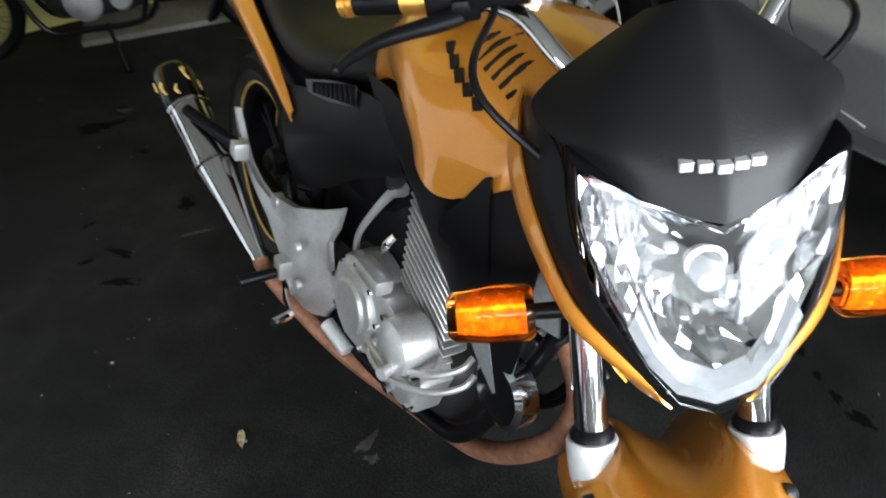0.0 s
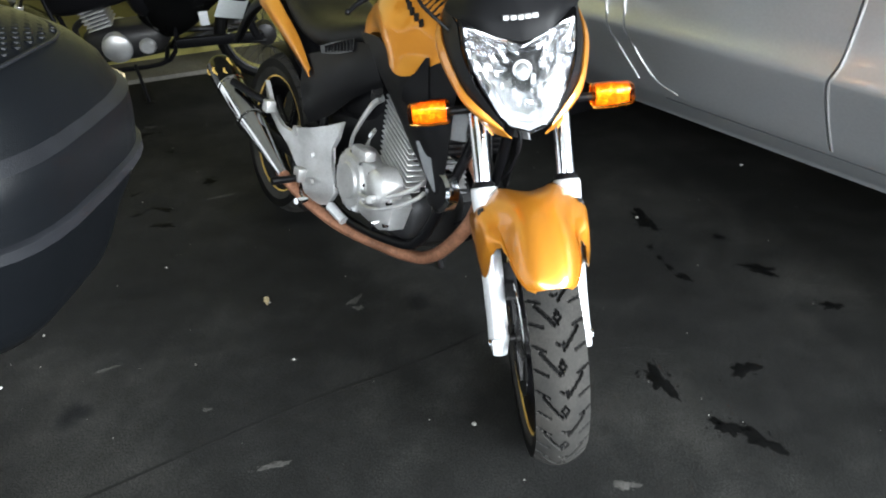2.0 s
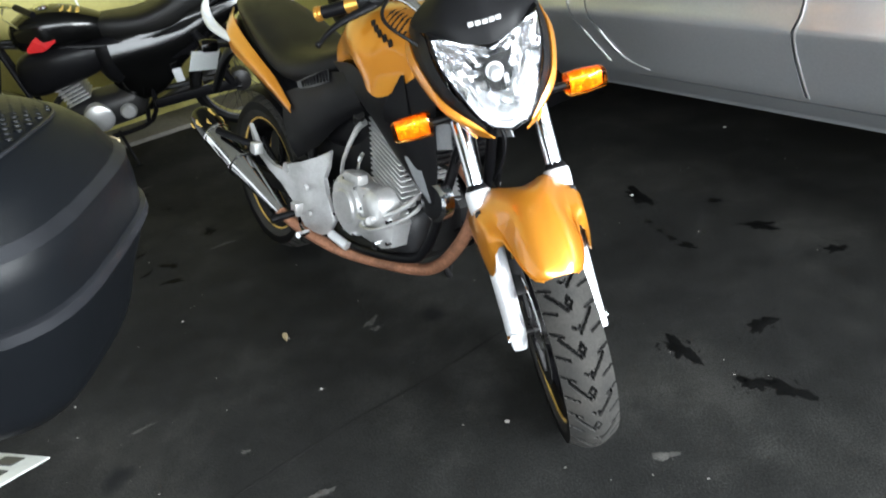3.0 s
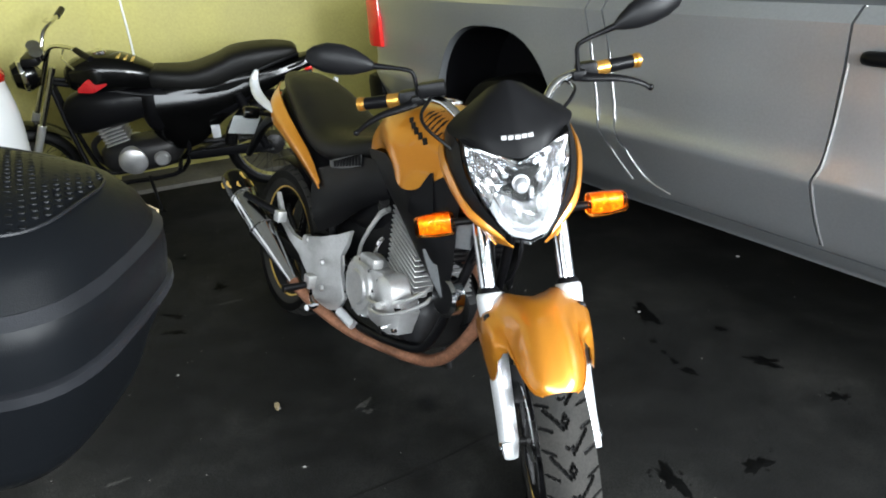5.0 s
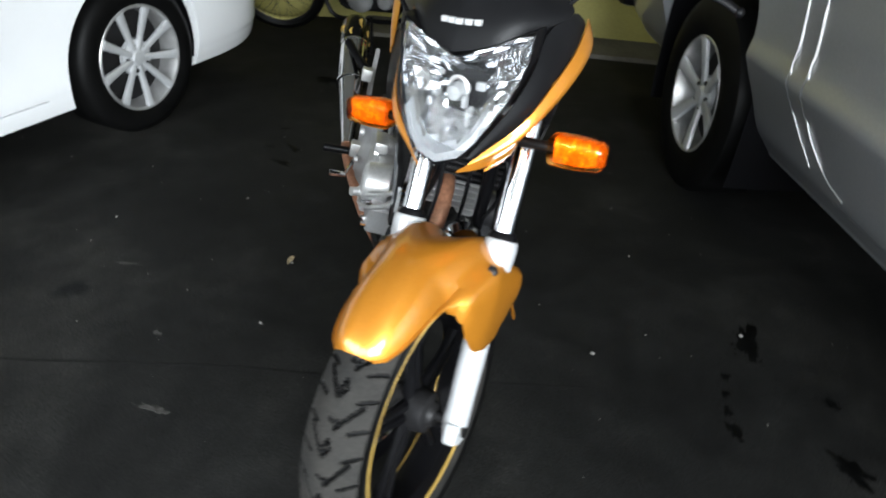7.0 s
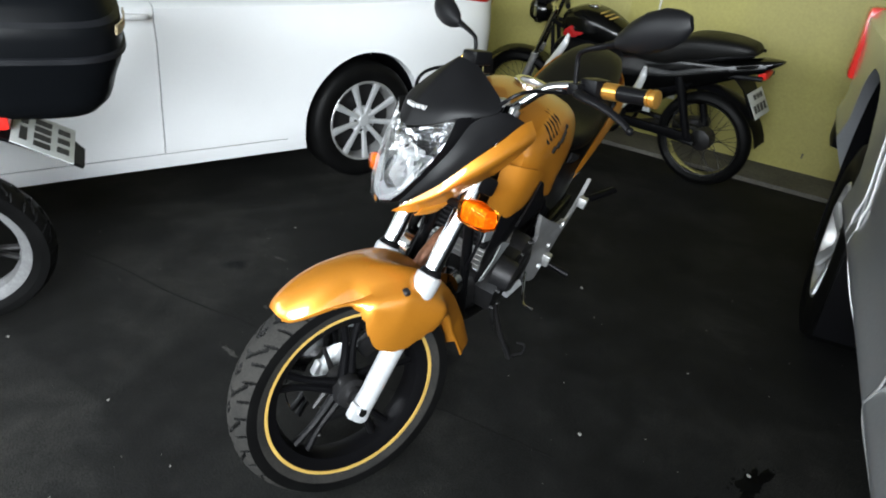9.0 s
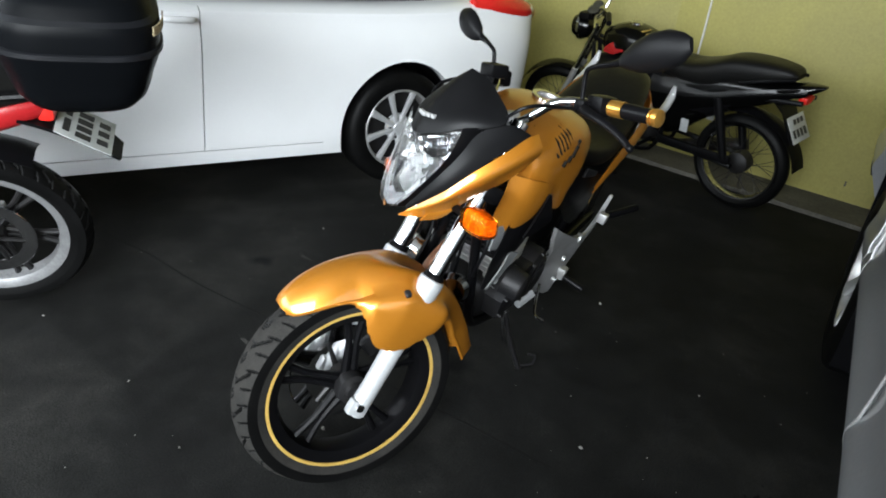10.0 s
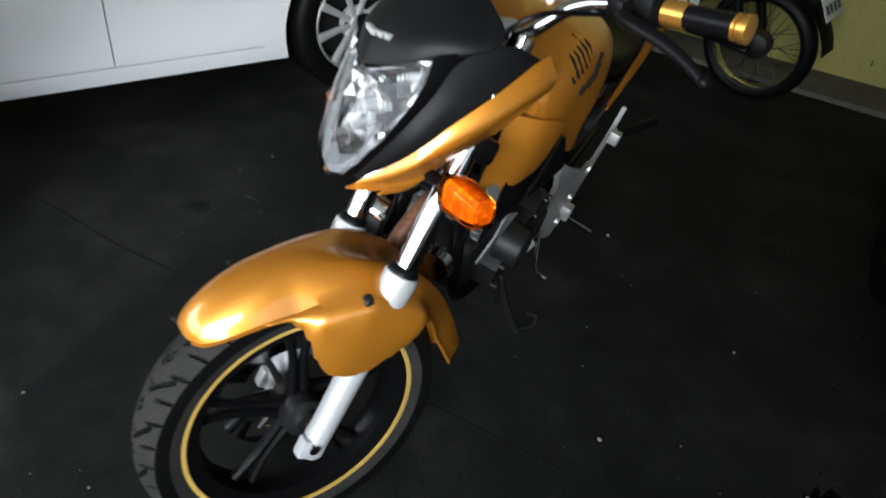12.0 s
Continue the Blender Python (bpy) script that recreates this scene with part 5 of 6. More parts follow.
        cyl(bm, V(-1.046, s * 0.178, 0.470), V(-1.046, s * 0.198, 0.470), 0.017, n=16)
        part("bracket_boss", bm, ALU, br)
        for x, z in ((-0.925, 0.43), (-0.915, 0.345)):
            bm = B()
            cyl(bm, V(x, s * 0.186, z), V(x, s * 0.197, z), 0.010, n=10)
            part("bracket_bolt", bm, ALU, br)
        bm = B()
        tube(bm, [(-0.985, s * 0.185, 0.335), (-0.99, s * 0.29, 0.325)], [0.011, 0.013], n=12, per=1)
        part("foot_peg", bm, BLACK, br)
        bm = B()
        tube(bm, [(-1.250, s * 0.20, 0.505), (-1.275, s * 0.225, 0.512), (-1.375, s * 0.285, 0.545)], [0.011, 0.014, 0.014], n=12, per=1)
        part("pillion_peg", bm, BLACK, br)
    # swing arm, chain case, rear mudguard
    bm = B()
    for s in (-1, 1):
        block(bm, (-1.22, s * 0.105, 0.335), (0.56, 0.03, 0.05), 0.008, Matrix())
    part("swing_arm", bm, BLACK, bike)
    rows = []
    for k in range(10):
        ang = radians(40 + 75 * k / 9)
        rows.append([V(RX + math.cos(ang) * 0.345, q * 0.075, 0.312 + math.sin(ang) * (0.345 - 0.02 * q * q)) for q in (-1, -0.6, 0, 0.6, 1)])
    bm = B()
    sheet(bm, rows, 0.004)
    part("rear_mudguard", bm, BLACK, bike)
    # side stand
    bm = B()
    tube(bm, [(-0.70, 0.13, 0.26), (-0.72, 0.19, 0.15), (-0.745, 0.250, 0.058)], 0.010, n=10, per=4)
    block(bm, (-0.75, 0.258, 0.052), (0.05, 0.035, 0.008), 0.002, Matrix())
    tube(bm, [(-0.74, 0.245, 0.07), (-0.77, 0.28, 0.085), (-0.80, 0.275, 0.10), (-0.79, 0.25, 0.10)], 0.004, n=8, per=4)
    part("side_stand", bm, DARKMETAL, bike, "black side stand on the floor")


def build_small(bike):
    """Levers, springs, tabs and cables low on the frame."""
    bm = B()
    tube(bm, [(-0.685, 0.135, 0.25), (-0.690, 0.150, 0.20), (-0.705, 0.165, 0.15)], [0.006, 0.007, 0.004], n=8, per=3)
    part("stand_spring", bm, CHROME, bike)
    bm = B()
    tube(bm, [(-0.86, 0.165, 0.33), (-0.80, 0.195, 0.285), (-0.765, 0.215, 0.27), (-0.76, 0.25, 0.268)], [0.005, 0.005, 0.005, 0.007], n=8, per=4)
    part("gear_lever", bm, CHROME, bike)
    bm = B()
    tube(bm, [(-1.00, -0.190, 0.310), (-0.95, -0.205, 0.290), (-0.895, -0.215, 0.295), (-0.880, -0.222, 0.302), (-0.862, -0.262, 0.306)], [0.006, 0.006, 0.006, 0.009, 0.010], n=8, per=4)
    part("brake_pedal", bm, CHROME, bike)
    for s in (-1, 1):
        bm = B()
        block(bm, (-1.245, s * 0.205, 0.497), (0.042, 0.034, 0.040), 0.005)
        part("pillion_tab", bm, ALU, bike)
        bm = B()
        block(bm, (-0.985, s * 0.195, 0.345), (0.040, 0.035, 0.045), 0.006)
        part("peg_mount", bm, ALU, bike)
        bm = B()
        tube(bm, [(-0.770, s * 0.142, 0.268), (-0.840, s * 0.158, 0.292)], 0.0155, n=14, per=1)
        part("frame_sleeve", bm, SILVERP, bike)
    # chain, chain guard and sprocket on the left
    bm = B()
    block(bm, (-1.22, 0.128, 0.395), (0.46, 0.020, 0.045), 0.006)
    part("chain_guard", bm, BLACK, bike)
    bm = B()
    lathe(bm, [(0.05, 0.075), (0.092, 0.075), (0.092, 0.081), (0.05, 0.081)], Matrix.Translation((-1.51, 0, 0.312)), 36, loop=True)
    part("sprocket", bm, DARKMETAL, bike)
    bm = B()
    block(bm, (-1.645, 0, 0.865), (0.05, 0.13, 0.055), 0.018)
    part("tail_lamp", bm, REDGLASS, bike, "red tail lamp")
    bm = B()
    tube(bm, [(-1.55, 0, 0.82), (-1.72, -0.02, 0.80), (-1.86, -0.04, 0.72), (-1.99, -0.05, 0.58)], [0.055, 0.05, 0.04, 0.03], n=12, per=4, squash=0.5)
    part("plate_bracket", bm, BLACK, bike)
    plate = Matrix.Translation((-1.885, -0.120, 0.715)) @ Matrix.Rotation(radians(38), 4, "Y")
    bm = B()
    block(bm, (0, 0, 0), (0.004, 0.115, 0.105), 0.0015, plate)
    part("number_plate", bm, PLATE, bike, "light grey back of a number plate")
    for s in (-1, 1):
        bm = B()
        tube(bm, [(-1.70, s * 0.03, 0.785), (-1.72, s * 0.12, 0.79)], 0.009, n=8, per=1)
        stalk = part("rear_stalk", bm, BLACK, bike)
        bm = B()
        tube(bm, [(-1.72, s * 0.118, 0.79), (-1.722, s * 0.128, 0.79), (-1.724, s * 0.175, 0.79), (-1.724, s * 0.184, 0.79)], [0.016, 0.024, 0.024, 0.016], n=14, per=2)
        part("rear_indicator", bm, GLOSSBLACK, stalk, "dark rear turn signal")
    # wiring and hoses by the steering head
    for pts, r in (([(-0.36, 0.06, 0.74), (-0.32, 0.09, 0.66), (-0.34, 0.08, 0.56), (-0.42, 0.07, 0.50)], 0.005),
                   ([(-0.34, -0.05, 0.80), (-0.30, -0.07, 0.70), (-0.36, -0.06, 0.60), (-0.50, -0.05, 0.62)], 0.006),
                   ([(-0.38, 0.0, 0.78), (-0.34, 0.02, 0.60), (-0.38, 0.03, 0.44), (-0.48, 0.05, 0.36)], 0.0045)):
        bm = B()
        tube(bm, pts, r, n=8, per=6)
        part("hose", bm, BLACK, bike)


build_front(bike)
build_body(bike)
build_small(bike)

# ---------------------------------------------------------------- vehicles round it


def carve(bm, cutter):
    """bm with the solid of cutter taken away."""
    obs = []
    for b in (bm, cutter):
        bmesh.ops.remove_doubles(b, verts=b.verts, dist=0.0004)
        bmesh.ops.recalc_face_normals(b, faces=b.faces)
        me = bpy.data.meshes.new("solid")
        b.to_mesh(me)
        b.free()
        obs.append(new("solid", me))
    mod = obs[0].modifiers.new("cut", "BOOLEAN")
    mod.object, mod.operation, mod.solver, mod.use_self = obs[1], "DIFFERENCE", "EXACT", True
    bpy.context.view_layer.update()
    me = bpy.data.meshes.new_from_object(obs[0].evaluated_get(bpy.context.evaluated_depsgraph_get()))
    out = B()
    out.from_mesh(me)
    for o in obs:
        d = o.data
        bpy.data.objects.remove(o)
        bpy.data.meshes.remove(d)
    bpy.data.meshes.remove(me)
    return out


def alloy_wheel(parent, m, r, w, rim_r, spokes, face=1, label="silver alloy wheel"):
    """A car wheel round y; face: the side on which the spokes show."""
    wheel = new("wheel")
    wheel.parent = parent
    wheel.matrix_basis = m
    hw = w / 2
    bm = B()
    lathe(bm, [(rim_r, -hw * 0.9), (rim_r + 0.02, -hw), (rim_r + (r - rim_r) * 0.6, -hw * 1.03), (r - 0.012, -hw * 0.90), (r, -hw * 0.74), (r + 0.001, 0), (r, hw * 0.74), (r - 0.012, hw * 0.90),
               (rim_r + (r - rim_r) * 0.6, hw * 1.03), (rim_r + 0.02, hw), (rim_r, hw * 0.9)], Matrix(), 72, loop=True)
    part("tyre", bm, SIDEWALL, wheel, "black car tyre")
    bm = B()
    f = face * hw
    lathe(bm, [(rim_r + 0.004, f * 0.93), (rim_r + 0.001, f * 0.96), (rim_r - 0.008, f * 0.94), (rim_r - 0.014, f * 0.80), (rim_r - 0.020, f * 0.2), (rim_r - 0.020, -f * 0.8), (rim_r, -f * 0.8)], Matrix(), 72)
    part("rim", bm, ALU, wheel, label)
    for k in range(spokes):
        rot = Matrix.Rotation(2 * math.pi * (k + 0.3) / spokes, 4, "Y")
        bm = B()
        w0, w1 = rim_r * 1.15 / spokes, rim_r * 1.75 / spokes
        secs = []
        for rad, ww, yy in ((0.035, w0 * 0.9, 0.66), (rim_r * 0.45, w0, 0.74), (rim_r * 0.8, w1 * 0.85, 0.84), (rim_r - 0.008, w1, 0.90)):
            secs.append([rot @ V(rad, f * yy + q.z * 0.010 * face, ww * 0.5 * q.y) for q in oval(0, 0, 1, 1, p=3.4, n=12)])
        loft(bm, secs)
        part("spoke", bm, SILVERP, wheel)
    bm = B()
    lathe(bm, [(0, f * 0.80), (0.028, f * 0.79), (0.034, f * 0.74), (0.075, f * 0.66), (0.078, f * 0.5)], Matrix(), 30)
    part("hub_cap", bm, SILVERP, wheel)
    for k in range(5):
        a = 2 * math.pi * k / 5
        bm = B()
        cyl(bm, V(math.cos(a) * 0.055, f * 0.62, math.sin(a) * 0.055), V(math.cos(a) * 0.055, f * 0.76, math.sin(a) * 0.055), 0.009, n=8)
        part("wheel_nut", bm, DARKMETAL, wheel)
    bm = B()
    lathe(bm, [(0.0, f * 0.12), (rim_r - 0.022, f * 0.12), (rim_r - 0.022, f * 0.02), (0, f * 0.02)], Matrix(), 40)
    part("brake_drum", bm, DARKMETAL, wheel)
    return wheel


def wheel_liner(parent, x, y0, y1, z, r, rz=None, p=1.0):
    """The dark inside of a wheel arch."""
    rz = rz or r

    def arch(a, grow=1.0):
        c, q = math.cos(radians(a)), math.sin(radians(a))
        return x + grow * r * math.copysign(abs(c) ** p, c), z + grow * rz * math.copysign(abs(q) ** p, q)

    bm = B()
    rows = []
    for k in range(31):
        u, w = arch(-15 + 210 * k / 30)
        rows.append([V(u, y0, w), V(u, y1, w)])
    sheet(bm, rows, 0.003)
    slab(bm, [arch(a, 1.12) for a in range(-15, 196, 15)], 0.006, Matrix.Translation((0, y0, 0)))
    return part("wheel_liner", bm, BLACK, parent)


def plate_bars(parent, m, w, h, rows, group_mat=None):
    """A number plate in the local yz plane, its lettering as plain bars."""
    bm = B()
    block(bm, (0, 0, 0), (0.003, w, h), 0.0012, m)
    p = part("number_plate", bm, PLATE, parent, "light grey metal number plate")
    for z, bh, spans in rows:
        for y, bw in spans:
            bm = B()
            block(bm, (-0.0022, y, z), (0.0016, bw, bh), 0.0004, m, 1)
            part("plate_bar", bm, PLATEINK, p)
    return p


def build_sedan():
    car = thing("sedan", stand_at(-2.42, 1.18, 13.0, 0), "white four-door saloon car with silver alloy wheels", "car")
    low = [(0.55, 0.19), (0.78, 0.19), (0.815, 0.22), (0.828, 0.27), (0.836, 0.31), (0.848, 0.45), (0.864, 0.60), (0.868, 0.74), (0.846, 0.86), (0.82, 0.93), (0.55, 0.965), (0.0, 0.98)]

    def prof(wy=1.0, top=0.0, keel=0.0):
        return [(y * wy, z + (keel if z < 0.3 else 0) + (top * max(0, (z - 0.5) / 0.48))) for y, z in low]

    secs = [(-1.02, prof(0.62, 0.02, 0.10)), (-0.98, prof(0.78, 0.05, 0.06)), (-0.86, prof(0.92, 0.08, 0.03)), (-0.6, prof(0.985, 0.07)), (0.0, prof(1.0, 0.02)), (0.7, prof(1.0)), (1.5, prof(1.0, -0.02)), (2.3, prof(1.0, -0.03)), (2.9, prof(0.97, -0.10, 0.03)), (3.35, prof(0.85, -0.2, 0.05)), (3.5, prof(0.7, -0.26, 0.1))]
    body = car_body(secs)
    cut = B()
    for x in (0.0, 2.66):
        for s in (-1, 1):
            lathe(cut, [(0.0, s * 0.50), (0.365, s * 0.50), (0.365, s * 1.05), (0.0, s * 1.05)], Matrix.Translation((x, 0, 0.325)), 56)
    for s in (-1, 1):
        for x in (1.06, 2.25):
            pts = [(x + 0.010, 1.1), (x + 0.016, 0.75), (x + 0.016, 0.60), (x + 0.010, 0.27)]
            loft(cut, [[V(q.x - 0.0028, s * 0.80, q.y), V(q.x + 0.0028, s * 0.80, q.y), V(q.x + 0.0028, s * 0.95, q.y), V(q.x - 0.0028, s * 0.95, q.y)] for q in spline([(a, b, 0) for a, b in pts], 4)])
        block(cut, (1.36, s * 0.86, 0.268), (1.8, 0.10, 0.005), 0)
    bmesh.ops.recalc_face_normals(cut, faces=cut.faces)
    part("body", carve(body, cut), WHITEPAINT, car, sharp=30)
    for x in (0.0, 2.66):
        for s in (-1, 1):
            wheel_liner(car, x, s * 0.52, s * 0.80, 0.325, 0.362)
            alloy_wheel(car, Matrix.Translation((x, s * 0.745, 0.316)), 0.316, 0.205, 0.215, 9, face=s)
    # glasshouse
    gl = [(-0.62, [(0.66, 0.98), (0.60, 1.02), (0.52, 1.06), (0.0, 1.08)]), (-0.2, [(0.70, 0.98), (0.66, 1.14), (0.56, 1.27), (0.0, 1.30)]), (0.4, [(0.74, 0.97), (0.68, 1.24), (0.58, 1.40), (0.0, 1.44)]),
          (1.2, [(0.75, 0.96), (0.68, 1.27), (0.58, 1.44), (0.0, 1.47)]), (1.7, [(0.75, 0.95), (0.66, 1.22), (0.56, 1.36), (0.0, 1.41)]), (2.4, [(0.70, 0.92), (0.62, 0.99), (0.5, 1.0), (0.0, 1.02)])]
    part("window_band", car_body(gl), WINDOW, car, "dark tinted windows")
    part("roof", car_body([(x, [(p[2][0] + 0.02, p[2][1] - 0.03), (p[2][0] + 0.025, p[2][1] + 0.02), (p[2][0] * 0.5, p[3][1] + 0.035), (0.0, p[3][1] + 0.045)]) for x, p in gl[1:5]]), WHITEPAINT, car)
    for s in (-1, 1):
        for x in (1.10,):
            bm = B()
            tube(bm, [(x, s * 0.842, 0.870), (x + 0.02, s * 0.870, 0.872), (x + 0.12, s * 0.870, 0.874), (x + 0.14, s * 0.842, 0.874)], [0.010, 0.013, 0.013, 0.010], n=10, per=4)
            part("door_handle", bm, WHITEPAINT, car)
        bm = B()
        tube(bm, [(-0.42, s * 0.795, 0.985), (-0.56, s * 0.790, 0.985), (-0.78, s * 0.750, 0.965), (-0.93, s * 0.66, 0.94)], [0.03, 0.055, 0.065, 0.06], n=16, per=5)
        part("tail_lamp", bm, REDGLASS, car, "red tail lamp")
    # a faint crease above the rear wheel
    bm = B()
    tube(bm, [(0.55, 0.8665, 0.70), (0.30, 0.8675, 0.705), (0.05, 0.8640, 0.71)], [0.0015, 0.003, 0.0015], n=6, per=4)
    part("side_crease", bm, WHITEPAINT, car)


def build_pickup():
    car = thing("pickup", stand_at(1.093, 3.092, 37.0, 0), "silver grey double-cab pickup truck with dusty paint", "pickup")
    low = [(0.50, 0.345), (0.77, 0.345), (0.805, 0.362), (0.842, 0.405), (0.880, 0.455), (0.922, 0.55), (0.968, 0.655), (0.974, 0.690), (0.956, 0.775), (0.960, 1.00), (0.938, 1.16), (0.5, 1.20), (0.0, 1.20)]

    def prof(wy=1.0, top=0.0):
        return [(y * wy, z + top * max(0, (z - 0.6) / 0.6)) for y, z in low]

    secs = [(-1.22, prof(0.93, 0.0)), (-1.20, prof(0.97)), (-0.9, prof(0.99)), (0.0, prof(1.0)), (1.0, prof(1.0)), (1.8, prof(1.0)), (2.7, prof(1.0, -0.01)), (3.4, prof(0.97, -0.06)), (3.8, prof(0.88, -0.12)), (3.95, prof(0.75, -0.2))]
    body = car_body(secs)
    cut = B()
    for x in (0.0, 3.09):
        for s in (-1, 1):
            # a squarish arch
            arch = [(x + 0.49 * math.copysign(abs(math.cos(a)) ** 0.75, math.cos(a)), 0.42 + 0.60 * math.copysign(abs(math.sin(a)) ** 0.8, math.sin(a))) for a in (2 * math.pi * k / 40 for k in range(40))]
            slab(cut, arch, 0.6, Matrix.Translation((0, s * 0.85, 0)))
    gaps = {"bed": [(0.655, 1.16), (0.680, 0.97), (0.712, 0.79), (0.735, 0.715), (0.790, 0.60), (0.862, 0.48)], "rear": [(0.742, 1.16), (0.778, 0.94), (0.805, 0.79), (0.818, 0.735), (0.870, 0.61), (0.945, 0.50), (1.04, 0.462)], "mid": [(1.655, 1.16), (1.645, 1.00), (1.638, 0.86), (1.628, 0.73), (1.612, 0.665), (1.614, 0.55), (1.625, 0.45)], "fore": [(2.65, 1.16), (2.65, 0.8), (2.60, 0.44)]}
    for s in (-1, 1):
        for g in gaps.values():
            line = spline([(a, b, 0) for a, b in g], 5)
            loft(cut, [[V(q.x - 0.004, s * 0.86, q.y), V(q.x + 0.004, s * 0.86, q.y), V(q.x + 0.004, s * 1.05, q.y), V(q.x - 0.004, s * 1.05, q.y)] for q in line])
        block(cut, (1.8, s * 0.88, 0.430), (1.64, 0.10, 0.006), 0)
    part("body", carve(body, cut), SILVERCAR, car, sharp=30)

    def skin(z):
        for (y0, z0), (y1, z1) in zip(low[1:], low[2:]):
            if z0 <= z <= z1:
                return y0 + (y1 - y0) * (z - z0) / max(1e-6, z1 - z0)
        return low[-3][0]

    for s in (-1, 1):
        for k, g in gaps.items():
            bm = B()
            tube(bm, [(x + 0.008, s * (skin(min(z, 1.17)) + 0.0012), min(z, 1.17)) for x, z in g], 0.0026, n=8, per=6)
            part("door_edge_trim", bm, ALU, car, "bright door edge strip")
        for x in (0.0, 3.09):
            wheel_liner(car, x, s * 0.58, s * 0.915, 0.42, 0.482, 0.592, 0.75)
            alloy_wheel(car, Matrix.Translation((x, s * 0.79, 0.385)), 0.385, 0.255, 0.226, 6, face=s, label="silver six-spoke alloy wheel")
        for x in (1.72,):
            bm = B()
            tube(bm, [(x - 0.02, s * 0.955, 1.035), (x, s * 0.985, 1.037), (x + 0.13, s * 0.985, 1.04), (x + 0.16, s * 0.955, 1.04)], [0.014, 0.019, 0.019, 0.014], n=12, per=4)
            part("door_handle", bm, BLACK, car, "black plastic door handle")
        bm = B()
        block(bm, (-1.16, s * 0.90, 1.0), (0.16, 0.14, 0.34), 0.03)
        part("tail_lamp", bm, REDGLASS, car, "tall red tail lamp")
    bm = B()
    block(bm, (-1.30, 0, 0.55), (0.20, 1.86, 0.20), 0.05)
    part("rear_bumper", bm, BLACK, car, "black rear bumper")
    gl = [(1.02, [(0.88, 1.18), (0.82, 1.45), (0.72, 1.70), (0.0, 1.78)]), (1.5, [(0.90, 1.18), (0.83, 1.48), (0.73, 1.74), (0.0, 1.82)]), (2.3, [(0.90, 1.17), (0.83, 1.48), (0.73, 1.74), (0.0, 1.82)]), (2.75, [(0.90, 1.15), (0.82, 1.42), (0.70, 1.62), (0.0, 1.70)]), (3.3, [(0.86, 1.10), (0.8, 1.14), (0.66, 1.15), (0.0, 1.16)])]
    part("cab_windows", car_body(gl), WINDOW, car, "dark cab windows")
    part("cab_roof", car_body([(x, [(p[2][0] + 0.02, p[2][1] - 0.03), (p[2][0] + 0.025, p[2][1] + 0.02), (p[2][0] * 0.5, p[3][1] + 0.045), (0.0, p[3][1] + 0.055)]) for x, p in gl[:4]]), SILVERCAR, car)


def wire_wheel(parent, m, r, w, n=36):
    tyre_bm = B()
    rim_r = r - 0.062
    hw = w / 2
    lathe(tyre_bm, [(rim_r, -hw * 0.62), (rim_r + 0.02, -hw * 0.95), (r - 0.02, -hw * 0.85), (r - 0.004, -hw * 0.45), (r, 0), (r - 0.004, hw * 0.45), (r - 0.02, hw * 0.85), (rim_r + 0.02, hw * 0.95), (rim_r, hw * 0.62)], m, 60, loop=True)
    part("tyre", tyre_bm, SIDEWALL, parent, "black motorcycle tyre")
    bm = B()
    lathe(bm, [(rim_r + 0.006, -hw * 0.62), (rim_r - 0.010, -hw * 0.55), (rim_r - 0.016, 0), (rim_r - 0.010, hw * 0.55), (rim_r + 0.006, hw * 0.62), (rim_r - 0.004, 0)], m, 60, loop=True)
    rim = part("rim", bm, CHROME, parent, "chromed spoked rim")
    bm = B()
    lathe(bm, [(0, -0.06), (0.02, -0.06), (0.065, -0.04), (0.07, 0.0), (0.065, 0.04), (0.02, 0.06), (0, 0.06)], m, 28)
    part("hub", bm, DARKMETAL, rim)
    for k in range(n):
        a, s = 2 * math.pi * k / n, (-1) ** k
        c = a + 0.45 * (1 if k % 4 < 2 else -1)
        bm = B()
        cyl(bm, m @ V(math.cos(c) * 0.062, s * 0.035, math.sin(c) * 0.062), m @ V(math.cos(a) * (rim_r - 0.006), s * 0.004, math.sin(a) * (rim_r - 0.006)), 0.0018, n=5)
        part("spoke", bm, DARKMETAL, rim)


